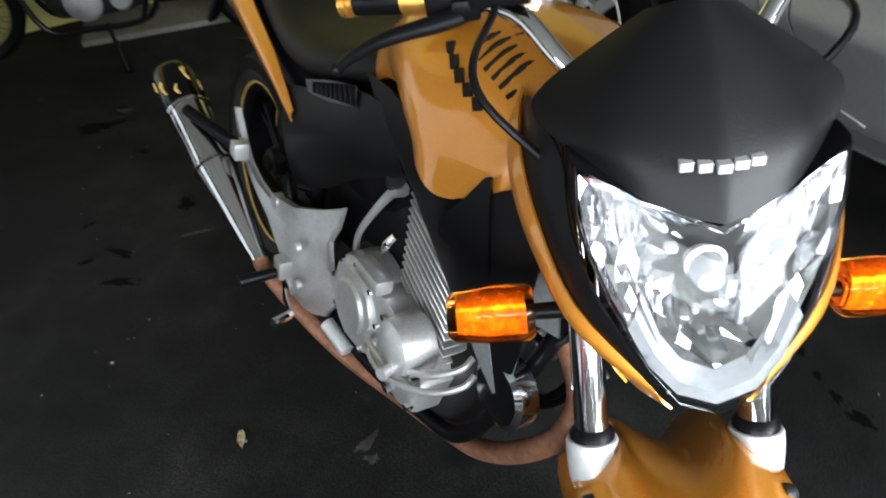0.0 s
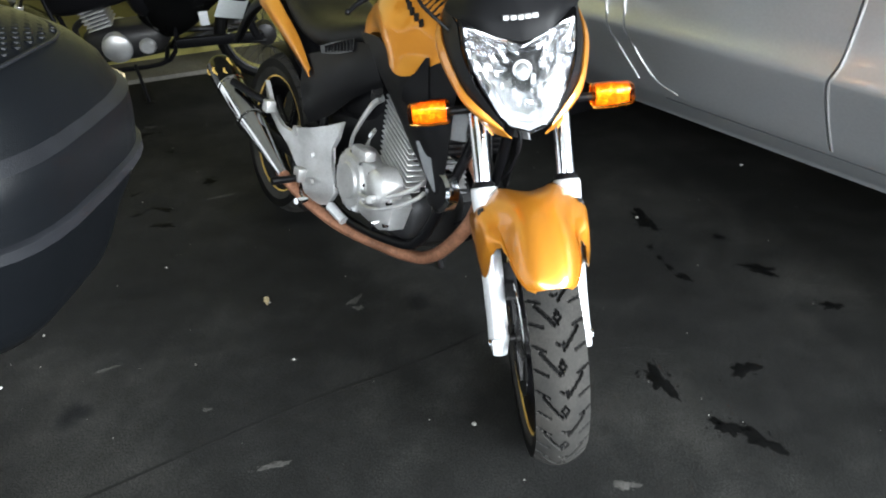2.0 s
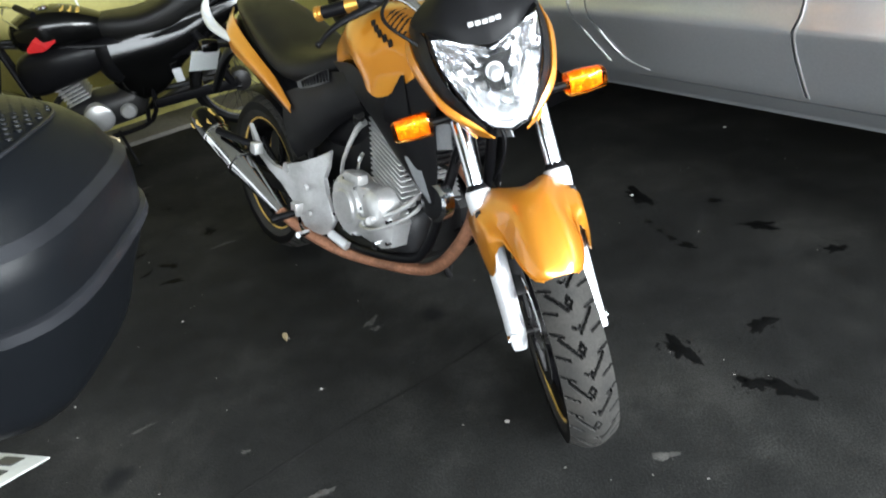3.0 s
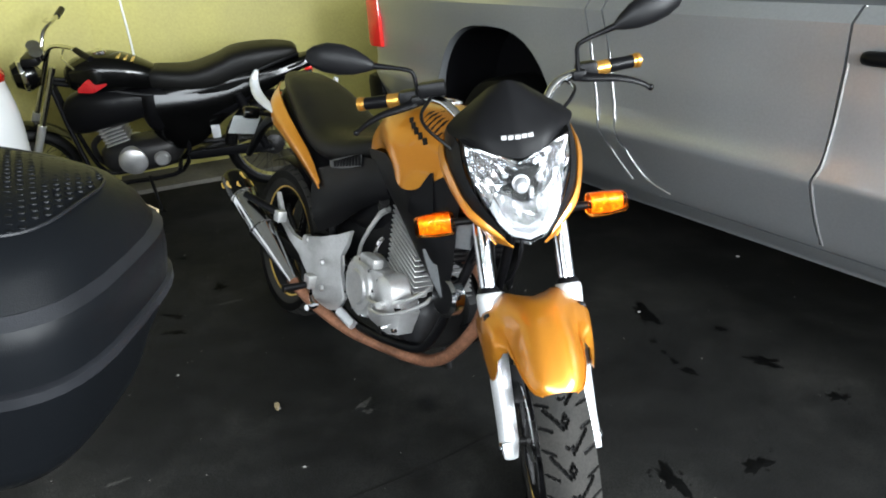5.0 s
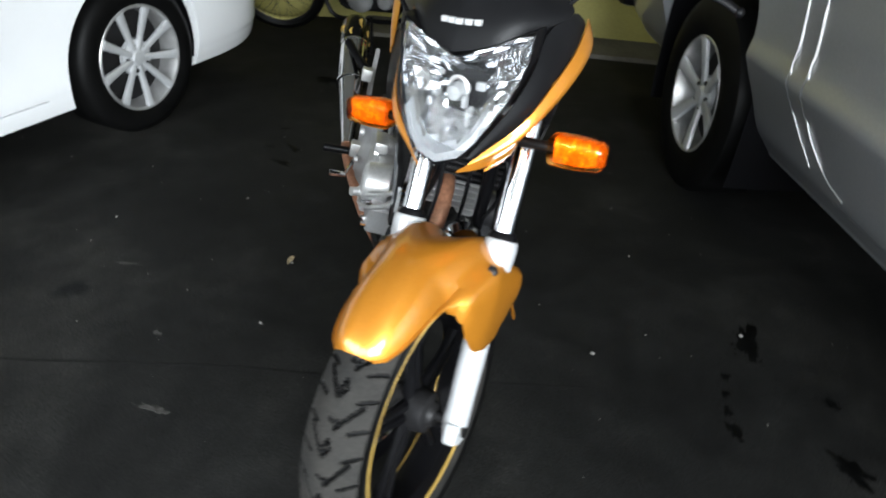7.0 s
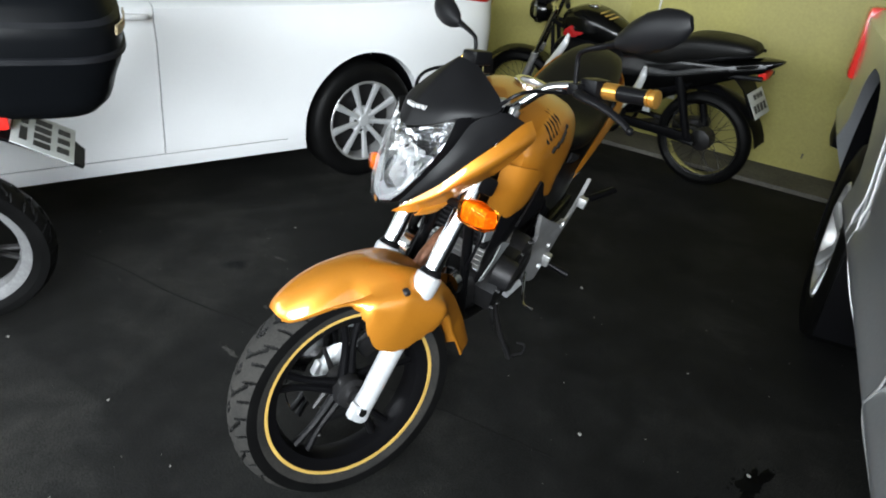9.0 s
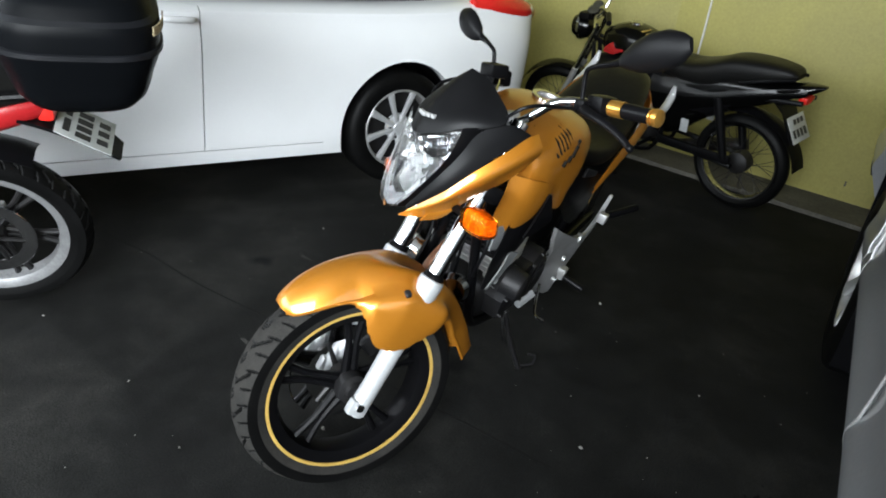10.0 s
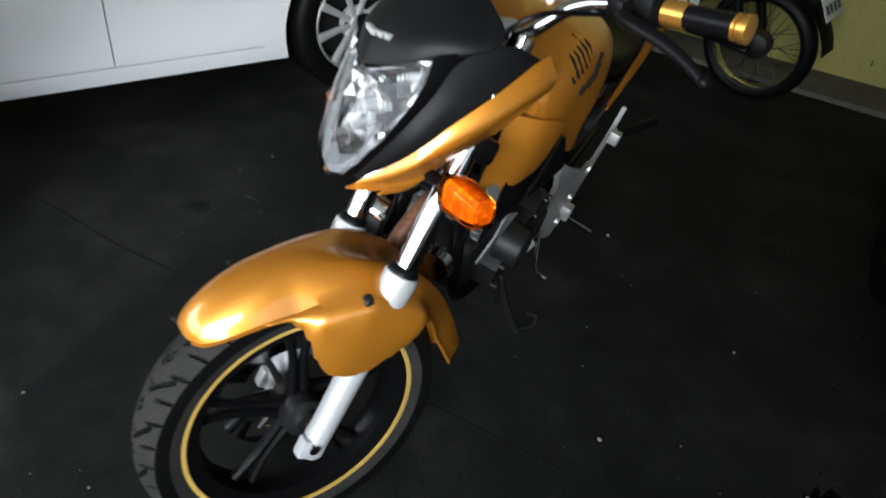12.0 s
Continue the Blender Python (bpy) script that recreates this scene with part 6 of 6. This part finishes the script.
def build_black_bike():
    b = thing("motorcycle", stand_at(-1.09, 3.40, -70, 9), "black commuter motorcycle with wire wheels parked by the wall", "motorcycle")
    FX = 1.42
    ahead = Matrix.Translation((0.16, 0, -0.03))
    wire_wheel(b, Matrix.Translation((0, 0, 0.295)), 0.295, 0.095)
    steer = Matrix.Translation((FX - 0.25, 0, 0.8)) @ Matrix.Rotation(radians(20), 4, V(-0.45, 0, 0.9)) @ Matrix.Translation((-FX + 0.25, 0, -0.8))
    wire_wheel(b, steer @ Matrix.Translation((FX, 0, 0.29)), 0.29, 0.085)
    bm = B()
    hull(bm, [(0.90, 0.86, 0.05, 0.05), (0.86, 0.865, 0.10, 0.075, 0.085), (0.74, 0.87, 0.135, 0.095, 0.115), (0.60, 0.86, 0.13, 0.09, 0.105), (0.48, 0.835, 0.10, 0.075, 0.075), (0.42, 0.82, 0.06, 0.05)], 5, 28, 2.7)
    tank = part("fuel_tank", bm, GLOSSBLACK, b, "gloss black fuel tank", turn=ahead)
    for s in (-1, 1):
        net = [[(0.84, 0.124, 0.805), (0.835, 0.128, 0.820), (0.83, 0.129, 0.830)], [(0.79, 0.133, 0.800), (0.78, 0.138, 0.835), (0.765, 0.139, 0.878)], [(0.75, 0.137, 0.802), (0.745, 0.141, 0.822), (0.74, 0.142, 0.845)], [(0.68, 0.138, 0.835), (0.68, 0.1405, 0.840), (0.68, 0.141, 0.846)]]
        bm = B()
        sheet(bm, smooth_rows([[(x, s * y, z) for x, y, z in r] for r in net], 3), 0.004)
        part("tank_decal", bm, REDPAINT, tank, "red winged decal", turn=ahead)
    bm = B()
    lathe(bm, [(0, 0.012), (0.03, 0.012), (0.038, 0.006), (0.040, -0.006)], Matrix.Translation((0.70, 0, 0.985)) @ Matrix.Rotation(radians(90), 4, "X"), 24)
    part("filler_cap", bm, CHROME, tank, turn=ahead)
    for x in (0.60, 0.565, 0.53):
        bm = B()
        block(bm, (x, 0.03, 0.962 - (0.60 - x) * 0.35), (0.016, 0.09, 0.004), 0.001, Matrix())
        part("tank_lettering_bar", bm, GOLDRING, tank, turn=ahead)
    bm = B()
    hull(bm, [(0.50, 0.83, 0.06, 0.03), (0.44, 0.82, 0.10, 0.06), (0.25, 0.80, 0.13, 0.065), (0.10, 0.82, 0.138, 0.08), (-0.02, 0.865, 0.135, 0.08), (-0.20, 0.890, 0.120, 0.065), (-0.34, 0.900, 0.085, 0.04), (-0.38, 0.900, 0.05, 0.012)], 4, 24, 3.2)
    part("seat", bm, VINYL, b, "black vinyl seat", turn=ahead)
    for s in (-1, 1):
        net = [[(0.46, 0.10, 0.74), (0.46, 0.125, 0.66), (0.44, 0.12, 0.56)], [(0.25, 0.115, 0.73), (0.25, 0.135, 0.66), (0.27, 0.125, 0.57)], [(0.05, 0.115, 0.74), (0.05, 0.13, 0.69), (0.07, 0.12, 0.63)], [(-0.20, 0.112, 0.80), (-0.22, 0.118, 0.77), (-0.20, 0.11, 0.74)], [(-0.44, 0.06, 0.85), (-0.46, 0.062, 0.83), (-0.44, 0.06, 0.81)]]
        bm = B()
        sheet(bm, smooth_rows([[(x, s * y, z) for x, y, z in r] for r in net], 3), 0.004)
        part("side_cover", bm, GLOSSBLACK, b, turn=ahead)
    bm = B()
    hull(bm, [(0.56, 0.66, 0.05, 0.08), (0.50, 0.64, 0.11, 0.14), (0.30, 0.62, 0.125, 0.18), (0.05, 0.68, 0.125, 0.12), (-0.12, 0.74, 0.115, 0.075), (-0.24, 0.78, 0.09, 0.05), (-0.30, 0.80, 0.05, 0.02)], 4, 20, 3)
    part("battery_box", bm, BLACK, b, turn=ahead)
    bm = B()
    hull(bm, [(0.52, 0.58, 0.05, 0.10), (0.44, 0.58, 0.115, 0.20), (0.28, 0.60, 0.125, 0.21), (0.10, 0.68, 0.125, 0.15), (-0.08, 0.74, 0.120, 0.10), (-0.26, 0.78, 0.10, 0.06), (-0.38, 0.81, 0.06, 0.03)], 4, 20, 3.4)
    part("side_shell", bm, GLOSSBLACK, b, turn=ahead)
    bm = B()
    hull(bm, [(0.98, 0.62, 0.03, 0.03), (0.94, 0.64, 0.07, 0.10), (0.84, 0.66, 0.11, 0.12), (0.66, 0.68, 0.12, 0.11), (0.52, 0.68, 0.08, 0.08)], 3, 18, 3)
    part("carburettor_block", bm, BLACK, b, turn=ahead)
    bm = B()
    hull(bm, [(-0.26, 0.80, 0.11, 0.035), (-0.38, 0.825, 0.085, 0.04), (-0.47, 0.85, 0.05, 0.025), (-0.52, 0.868, 0.02, 0.008)], 3, 16, 2.6)
    part("tail_cowl", bm, GLOSSBLACK, b, turn=ahead)
    bm = B()
    block(bm, (-0.435, 0, 0.785), (0.05, 0.10, 0.045), 0.016)
    part("tail_lamp", bm, REDGLASS, b, turn=ahead)
    rows = []
    for k in range(12):
        a = radians(60 + 110 * k / 11)
        rows.append([V(math.cos(a) * 0.34, q * 0.065, 0.295 + math.sin(a) * (0.34 - 0.02 * q * q)) for q in (-1, -0.5, 0, 0.5, 1)])
    bm = B()
    sheet(bm, rows, 0.004)
    part("rear_mudguard", bm, BLACK, b)
    bm = B()
    sheet(bm, [[V(-0.28, -0.07, 0.76), V(-0.28, 0.07, 0.76)], [V(-0.36, -0.08, 0.70), V(-0.36, 0.08, 0.70)], [V(-0.445, -0.08, 0.545), V(-0.445, 0.08, 0.545)]], 0.006)
    part("plate_holder", bm, BLACK, b, turn=ahead)
    plate_bars(b, Matrix.Translation((-0.275, 0, 0.592)) @ Matrix.Rotation(radians(30), 4, "Y"), 0.19, 0.15, [(0.040, 0.03, [(-0.055, 0.03), (-0.015, 0.03), (0.025, 0.03)]), (-0.025, 0.045, [(-0.06, 0.028), (-0.02, 0.028), (0.02, 0.028), (0.06, 0.028)])])
    # engine
    bm = B()
    hull(bm, [(0.84, 0.36, 0.05, 0.05), (0.78, 0.36, 0.10, 0.09), (0.60, 0.37, 0.13, 0.10), (0.44, 0.38, 0.11, 0.09), (0.38, 0.40, 0.05, 0.05)], 4, 20, 3)
    eng = part("engine", bm, DARKMETAL, b, "dark engine with dusty aluminium covers", turn=ahead)
    for s in (-1, 1):
        bm = B()
        lathe(bm, [(0, 0.04), (0.06, 0.04), (0.08, 0.025), (0.085, -0.02)], Matrix.Translation((0.66, s * 0.115, 0.365)) @ Matrix.Diagonal((1, s, 1, 1)), 26)
        lathe(bm, [(0, 0.03), (0.035, 0.03), (0.045, 0.02), (0.05, -0.02)], Matrix.Translation((0.50, s * 0.115, 0.36)) @ Matrix.Diagonal((1, s, 1, 1)), 22)
        part("engine_cover", bm, ALU, eng, turn=ahead)
    tm = Matrix.Translation((0.72, 0, 0.45)) @ Matrix.Rotation(radians(14), 4, "Y")
    for k in range(8):
        bm = B()
        block(bm, (0, 0, 0.02 + k * 0.021), (0.14, 0.17, 0.007), 0.002, tm, 1)
        part("cooling_fin", bm, ALU, eng, turn=ahead)
    bm = B()
    block(bm, (0, 0, 0.10), (0.10, 0.12, 0.20), 0.01, tm)
    block(bm, (0, 0, 0.215), (0.13, 0.15, 0.06), 0.015, tm)
    part("cylinder", bm, DARKMETAL, eng, turn=ahead)
    bm = B()
    for s in (-1, 1):
        tube(bm, [(0.99, s * 0.03, 0.82), (0.95, s * 0.05, 0.50), (0.88, s * 0.08, 0.24), (0.70, s * 0.09, 0.22), (0.40, s * 0.10, 0.26), (0.33, s * 0.10, 0.50), (0.40, s * 0.09, 0.74)], 0.014, n=8, per=4)
        tube(bm, [(0.99, s * 0.03, 0.85), (0.55, s * 0.08, 0.75), (0.2, s * 0.10, 0.72), (-0.45, s * 0.08, 0.78)], 0.014, n=8, per=4)
    part("frame", bm, BLACK, b, turn=ahead)
    bm = B()
    for s in (-1, 1):
        tube(bm, [(0.50, s * 0.10, 0.32), (0, s * 0.11, 0.295)], 0.018, n=8, per=1)
        tube(bm, [(0.05, s * 0.12, 0.33), (0.16, s * 0.12, 0.68)], [0.024, 0.028], n=12, per=1)
    part("swing_arm", bm, BLACK, b)
    bm = B()
    block(bm, (0.26, 0.115, 0.325), (0.50, 0.03, 0.060), 0.02)
    part("chain_case", bm, BLACK, b)
    for s in (-1, 1):
        bm = B()
        a, c = steer @ V(FX, s * 0.085, 0.29), steer @ V(FX - 0.30, s * 0.085, 0.93)
        cyl(bm, a, a.lerp(c, 0.5), 0.022, n=14)
        part("fork_leg", bm, ALU, b)
        bm = B()
        cyl(bm, a.lerp(c, 0.5), c, 0.0165, n=14)
        part("fork_tube", bm, CHROME, b)
        bm = B()
        tube(bm, [V(0.40, s * 0.11, 0.33), V(0.40, s * 0.24, 0.325)], 0.013, n=10, per=1)
        part("foot_peg", bm, BLACK, b, turn=ahead)
    rows = []
    for k in range(12):
        a = radians(30 + 115 * k / 11)
        rows.append([steer @ V(FX + math.cos(a) * 0.325, q * 0.06, 0.29 + math.sin(a) * (0.325 - 0.02 * q * q)) for q in (-1, -0.5, 0, 0.5, 1)])
    bm = B()
    sheet(bm, rows, 0.003)
    part("front_mudguard", bm, GLOSSBLACK, b)
    bm = B()
    tube(bm, [steer @ V(*p) for p in ((0.95, -0.36, 1.06), (1.01, -0.22, 1.07), (1.095, -0.11, 1.05), (1.14, -0.05, 0.96), (1.14, 0.05, 0.96), (1.095, 0.11, 1.05), (1.01, 0.22, 1.07), (0.95, 0.36, 1.06))], 0.011, n=10, per=5)
    bar = part("handlebar", bm, CHROME, b, "chromed high handlebar")
    for s in (-1, 1):
        bm = B()
        tube(bm, [steer @ V(0.995, s * 0.25, 1.068), steer @ V(0.95, s * 0.37, 1.06)], 0.017, n=12, per=1)
        part("grip", bm, BLACK, bar)
        bm = B()
        tube(bm, [steer @ V(1.05, s * 0.20, 1.06), steer @ V(1.07, s * 0.27, 1.045), steer @ V(1.04, s * 0.37, 1.02)], [0.007, 0.006, 0.005], n=8, per=4)
        part("lever", bm, CHROME, bar)
    bm = B()
    lathe(bm, [(0, 0.075), (0.06, 0.065), (0.085, 0.02), (0.088, 0.0), (0.07, -0.05), (0, -0.08)], steer @ Matrix.Translation((1.25, 0, 0.88)) @ Matrix.Rotation(radians(-90), 4, "Z"), 30)
    shell = part("headlamp_shell", bm, GLOSSBLACK, b, "round black headlamp")
    bm = B()
    lathe(bm, [(0.082, 0.030), (0.090, 0.026), (0.093, 0.010), (0.089, 0.004), (0.084, 0.012)], steer @ Matrix.Translation((1.25, 0, 0.88)) @ Matrix.Rotation(radians(-90), 4, "Z"), 32, loop=True)
    part("headlamp_ring", bm, CHROME, shell, "chrome headlamp ring")
    bm = B()
    block(bm, steer @ V(1.19, 0, 0.965), (0.09, 0.20, 0.05), 0.02)
    part("instrument_housing", bm, BLACK, b)
    for s in (-1, 1):
        bm = B()
        lathe(bm, [(0, 0.025), (0.035, 0.02), (0.04, -0.01), (0.02, -0.04)], steer @ Matrix.Translation((1.17, s * 0.045, 1.00)) @ Matrix.Rotation(radians(60), 4, "X"), 20)
        part("instrument_dial", bm, CHROME, b)
    bm = B()
    tube(bm, [(0.60, 0.11, 0.25), (0.58, 0.17, 0.17), (0.56, 0.235, 0.070)], 0.010, n=8, per=3)
    block(bm, (0.56, 0.24, 0.067), (0.05, 0.04, 0.008), 0.002)
    part("side_stand", bm, BLACK, b, turn=ahead)
    bm = B()
    tube(bm, [(0.80, -0.05, 0.50), (0.90, -0.08, 0.40), (0.82, -0.12, 0.24), (0.40, -0.15, 0.24), (0.15, -0.16, 0.30), (-0.10, -0.17, 0.36)], [0.018, 0.018, 0.018, 0.022, 0.042, 0.045], n=14, per=5)
    part("exhaust", bm, DARKMETAL, b, turn=ahead)
    for s in (-1, 1):
        bm = B()
        block(bm, (0.16, s * 0.150, 0.50), (0.050, 0.012, 0.08), 0.004, Matrix())
        part("pillion_bracket", bm, SILVERP, b, "silver pillion bracket", turn=ahead)
        bm = B()
        tube(bm, [(-0.10, s * 0.12, 0.82), (-0.26, s * 0.12, 0.87), (-0.38, s * 0.07, 0.89)], 0.010, n=8, per=4)
        part("grab_bar", bm, BLACK, b, turn=ahead)


def build_red_bike():
    r = thing("motorcycle", stand_at(-0.60, -0.385, -3, 13), "red motorcycle carrying a large black top case", "motorcycle")
    hubm = Matrix.Translation((0, 0, 0.30))
    cast_wheel(r, hubm, 0.30, 0.10, rim_r=0.222, spokes=6, ring=False, disc=True, mat=RIMGREY, turn=0.2, disc_side=1, crown=SIDEWALL, spoke_mat=DARKMETAL)
    bm = B()
    hull(bm, [(-0.27, 0.80, 0.03, 0.02), (-0.22, 0.785, 0.07, 0.04), (-0.08, 0.755, 0.11, 0.06), (0.20, 0.71, 0.13, 0.075), (0.45, 0.69, 0.12, 0.08), (0.55, 0.69, 0.08, 0.05)], 4, 20, 2.8)
    part("tail_panel", bm, REDPAINT, r, "glossy red tail panel")
    bm = B()
    hull(bm, [(-0.22, 0.83, 0.08, 0.02), (-0.05, 0.815, 0.12, 0.04), (0.25, 0.79, 0.135, 0.045), (0.50, 0.78, 0.12, 0.045), (0.62, 0.80, 0.08, 0.03)], 4, 20, 3)
    part("seat", bm, VINYL, r, "black vinyl seat")
    bm = B()
    hull(bm, [(0.56, 0.82, 0.07, 0.06), (0.70, 0.84, 0.12, 0.09, 0.10), (0.85, 0.85, 0.125, 0.09, 0.10), (0.98, 0.84, 0.07, 0.06)], 4, 20, 2.8)
    part("fuel_tank", bm, REDPAINT, r)
    rows = []
    for k in range(12):
        a = radians(35 + 85 * k / 11)
        rows.append([V(math.cos(a) * 0.345, q * 0.07, 0.30 + math.sin(a) * (0.345 - 0.02 * q * q)) for q in (-1, -0.5, 0, 0.5, 1)])
    bm = B()
    sheet(bm, rows, 0.004)
    part("rear_mudguard", bm, BLACK, r)
    net = [[(-0.14, -0.09, 0.76), (-0.14, 0.09, 0.76)], [(-0.24, -0.085, 0.722), (-0.24, 0.085, 0.722)], [(-0.36, -0.07, 0.648), (-0.36, 0.07, 0.648)], [(-0.415, -0.05, 0.600), (-0.415, 0.05, 0.600)]]
    bm = B()
    sheet(bm, smooth_rows(net, 3), 0.010)
    part("plate_holder", bm, BLACK, r)
    plate_bars(r, Matrix.Translation((-0.327, 0, 0.688)) @ Matrix.Rotation(radians(60), 4, "Y"), 0.19, 0.168, [(0.055, 0.020, [(-0.05, 0.05), (0.03, 0.07)]), (0.005, 0.045, [(-0.06, 0.03), (-0.02, 0.03), (0.02, 0.03), (0.06, 0.028)]), (-0.052, 0.034, [(-0.05, 0.03), (0.0, 0.03), (0.05, 0.03)])])
    bm = B()
    block(bm, (-0.235, 0, 0.765), (0.05, 0.13, 0.05), 0.018)
    part("tail_lamp", bm, REDGLASS, r)
    for s in (-1, 1):
        bm = B()
        block(bm, (0.25, s * 0.09, 0.32), (0.55, 0.03, 0.045), 0.008)
        part("swing_arm", bm, ALU, r)
        bm = B()
        tube(bm, [(0.03, s * 0.12, 0.32), (0.14, s * 0.13, 0.68)], [0.024, 0.030], n=14, per=1)
        part("shock_absorber", bm, CHROME, r)
        bm = B()
        tube(bm, [(0.30, s * 0.12, 0.76), (0.10, s * 0.12, 0.82), (-0.22, s * 0.10, 0.845)], 0.011, n=8, per=4)
        part("rack_tube", bm, BLACK, r)
    bm = B()
    hull(bm, [(0.40, 0.36, 0.06, 0.05), (0.48, 0.36, 0.12, 0.10), (0.75, 0.36, 0.12, 0.11), (0.88, 0.38, 0.06, 0.05)], 4, 18, 3)
    part("engine", bm, DARKMETAL, r)
    bm = B()
    cast_wheel(r, Matrix.Translation((1.25, 0, 0.30)), 0.30, 0.09, rim_r=0.222, spokes=6, ring=False, disc=False, mat=ALU)
    for s in (-1, 1):
        tube(bm, [(1.25, s * 0.085, 0.30), (0.98, s * 0.085, 0.92)], 0.02, n=12, per=1)
    tube(bm, [(0.80, -0.33, 1.02), (0.92, -0.15, 1.03), (0.98, 0, 0.95), (0.92, 0.15, 1.03), (0.80, 0.33, 1.02)], 0.011, n=10, per=5)
    part("fork", bm, DARKMETAL, r)
    bm = B()
    block(bm, (-0.10, 0, 0.838), (0.30, 0.20, 0.02), 0.008)
    part("rack_plate", bm, BLACK, r)

    # top case
    c = thing("top_case", pose(-0.315, -0.045, 0.860, 0, 0, 4 - 90) @ Matrix.Rotation(radians(-11), 4, "X") @ Matrix.Diagonal((1.0, 0.93, 1.0, 1)), "large matte black plastic top case with a dimpled lid", "luggage case")
    n = 44

    def ringz(z, lx, ly, p, ox=0.0):
        out = []
        for k in range(n):
            a = 2 * math.pi * k / n
            ca, sb = math.cos(a), math.sin(a)
            out.append(V(ox + lx * math.copysign(abs(ca) ** (2 / p), ca), ly * math.copysign(abs(sb) ** (2 / p), sb), z))
        return out

    bm = B()
    loft(bm, [ringz(-0.035, 0.115, 0.155, 3.0), ringz(-0.028, 0.142, 0.184, 3.2), ringz(0.005, 0.166, 0.210, 3.4), ringz(0.035, 0.176, 0.222, 3.4), ringz(0.075, 0.185, 0.232, 3.5), ringz(0.115, 0.198, 0.248, 3.6), ringz(0.143, 0.204, 0.256, 3.6)])
    part("case_base", bm, CASE, c)
    bm = B()
    loft(bm, [ringz(0.143, 0.205, 0.258, 3.6), ringz(0.146, 0.211, 0.264, 3.6), ringz(0.158, 0.210, 0.263, 3.6), ringz(0.161, 0.205, 0.258, 3.6)])
    part("case_seal", bm, CASEBAND, c, "lighter grey seam band")
    bm = B()
    loft(bm, [ringz(0.161, 0.204, 0.257, 3.6), ringz(0.20, 0.205, 0.257, 3.5), ringz(0.228, 0.202, 0.253, 3.5), ringz(0.240, 0.194, 0.244, 3.3), ringz(0.266, 0.184, 0.232, 3.1), ringz(0.288, 0.166, 0.211, 2.9), ringz(0.303, 0.140, 0.180, 2.8), ringz(0.312, 0.105, 0.137, 2.7), ringz(0.316, 0.062, 0.080, 2.6), ringz(0.3175, 0.020, 0.026, 2.5)])
    lid = part("case_lid", bm, CASE, c, sharp=50)
    bm = B()
    loft(bm, [ringz(0.229, 0.2030, 0.2540, 3.5), ringz(0.2405, 0.1935, 0.2435, 3.4), ringz(0.2395, 0.190, 0.240, 3.4), ringz(0.229, 0.199, 0.250, 3.5)], cap=False)
    part("lid_step", bm, CASEBAND, lid)
    bm = B()
    def lid_z(x, y):
        return 0.3175 - 0.0145 * (((x / 0.140) ** 2 + (y / 0.180) ** 2) ** 1.15)

    for i in range(-10, 11):
        for j in range(-8, 13):
            x, y = i * 0.0118, j * 0.0150 + (0.0075 if i % 2 else 0)
            if (x / 0.118) ** 4 + ((y - 0.035) / 0.150) ** 4 < 1:
                bmesh.ops.create_icosphere(bm, subdivisions=1, radius=0.0048, matrix=Matrix.Translation((x, y, lid_z(x, y) + 0.0012)) @ Matrix.Diagonal((1.0, 1.25, 0.55, 1)))
    tagged(part("lid_texture", bm, CASE, lid), kind="stuff")
    bm = B()
    edge = []
    for k in range(41):
        a = 2 * math.pi * k / 40
        ca, sb = math.cos(a), math.sin(a)
        x, y = 0.126 * math.copysign(abs(ca) ** 0.6, ca), 0.035 + 0.158 * math.copysign(abs(sb) ** 0.6, sb)
        edge.append((x, y, lid_z(x, y) + 0.001))
    tube(bm, edge, 0.0022, n=6, per=1)
    part("lid_rim_line", bm, CASEBAND, lid)
    bm = B()
    rows = []
    for k in range(7):
        a = radians(138 + 6 * k)
        ca, sb = math.cos(a), math.sin(a)
        x, y = math.copysign(abs(ca) ** (2 / 3.5), ca), abs(sb) ** (2 / 3.5)
        rows.append([V(0.209 * x, 0.261 * y, z) for z in (0.200, 0.212, 0.224)])
    sheet(bm, rows, -0.004)
    part("case_latch", bm, LEAF, c, "pale beige latch plate")


build_sedan()
build_pickup()
build_black_bike()
build_red_bike()
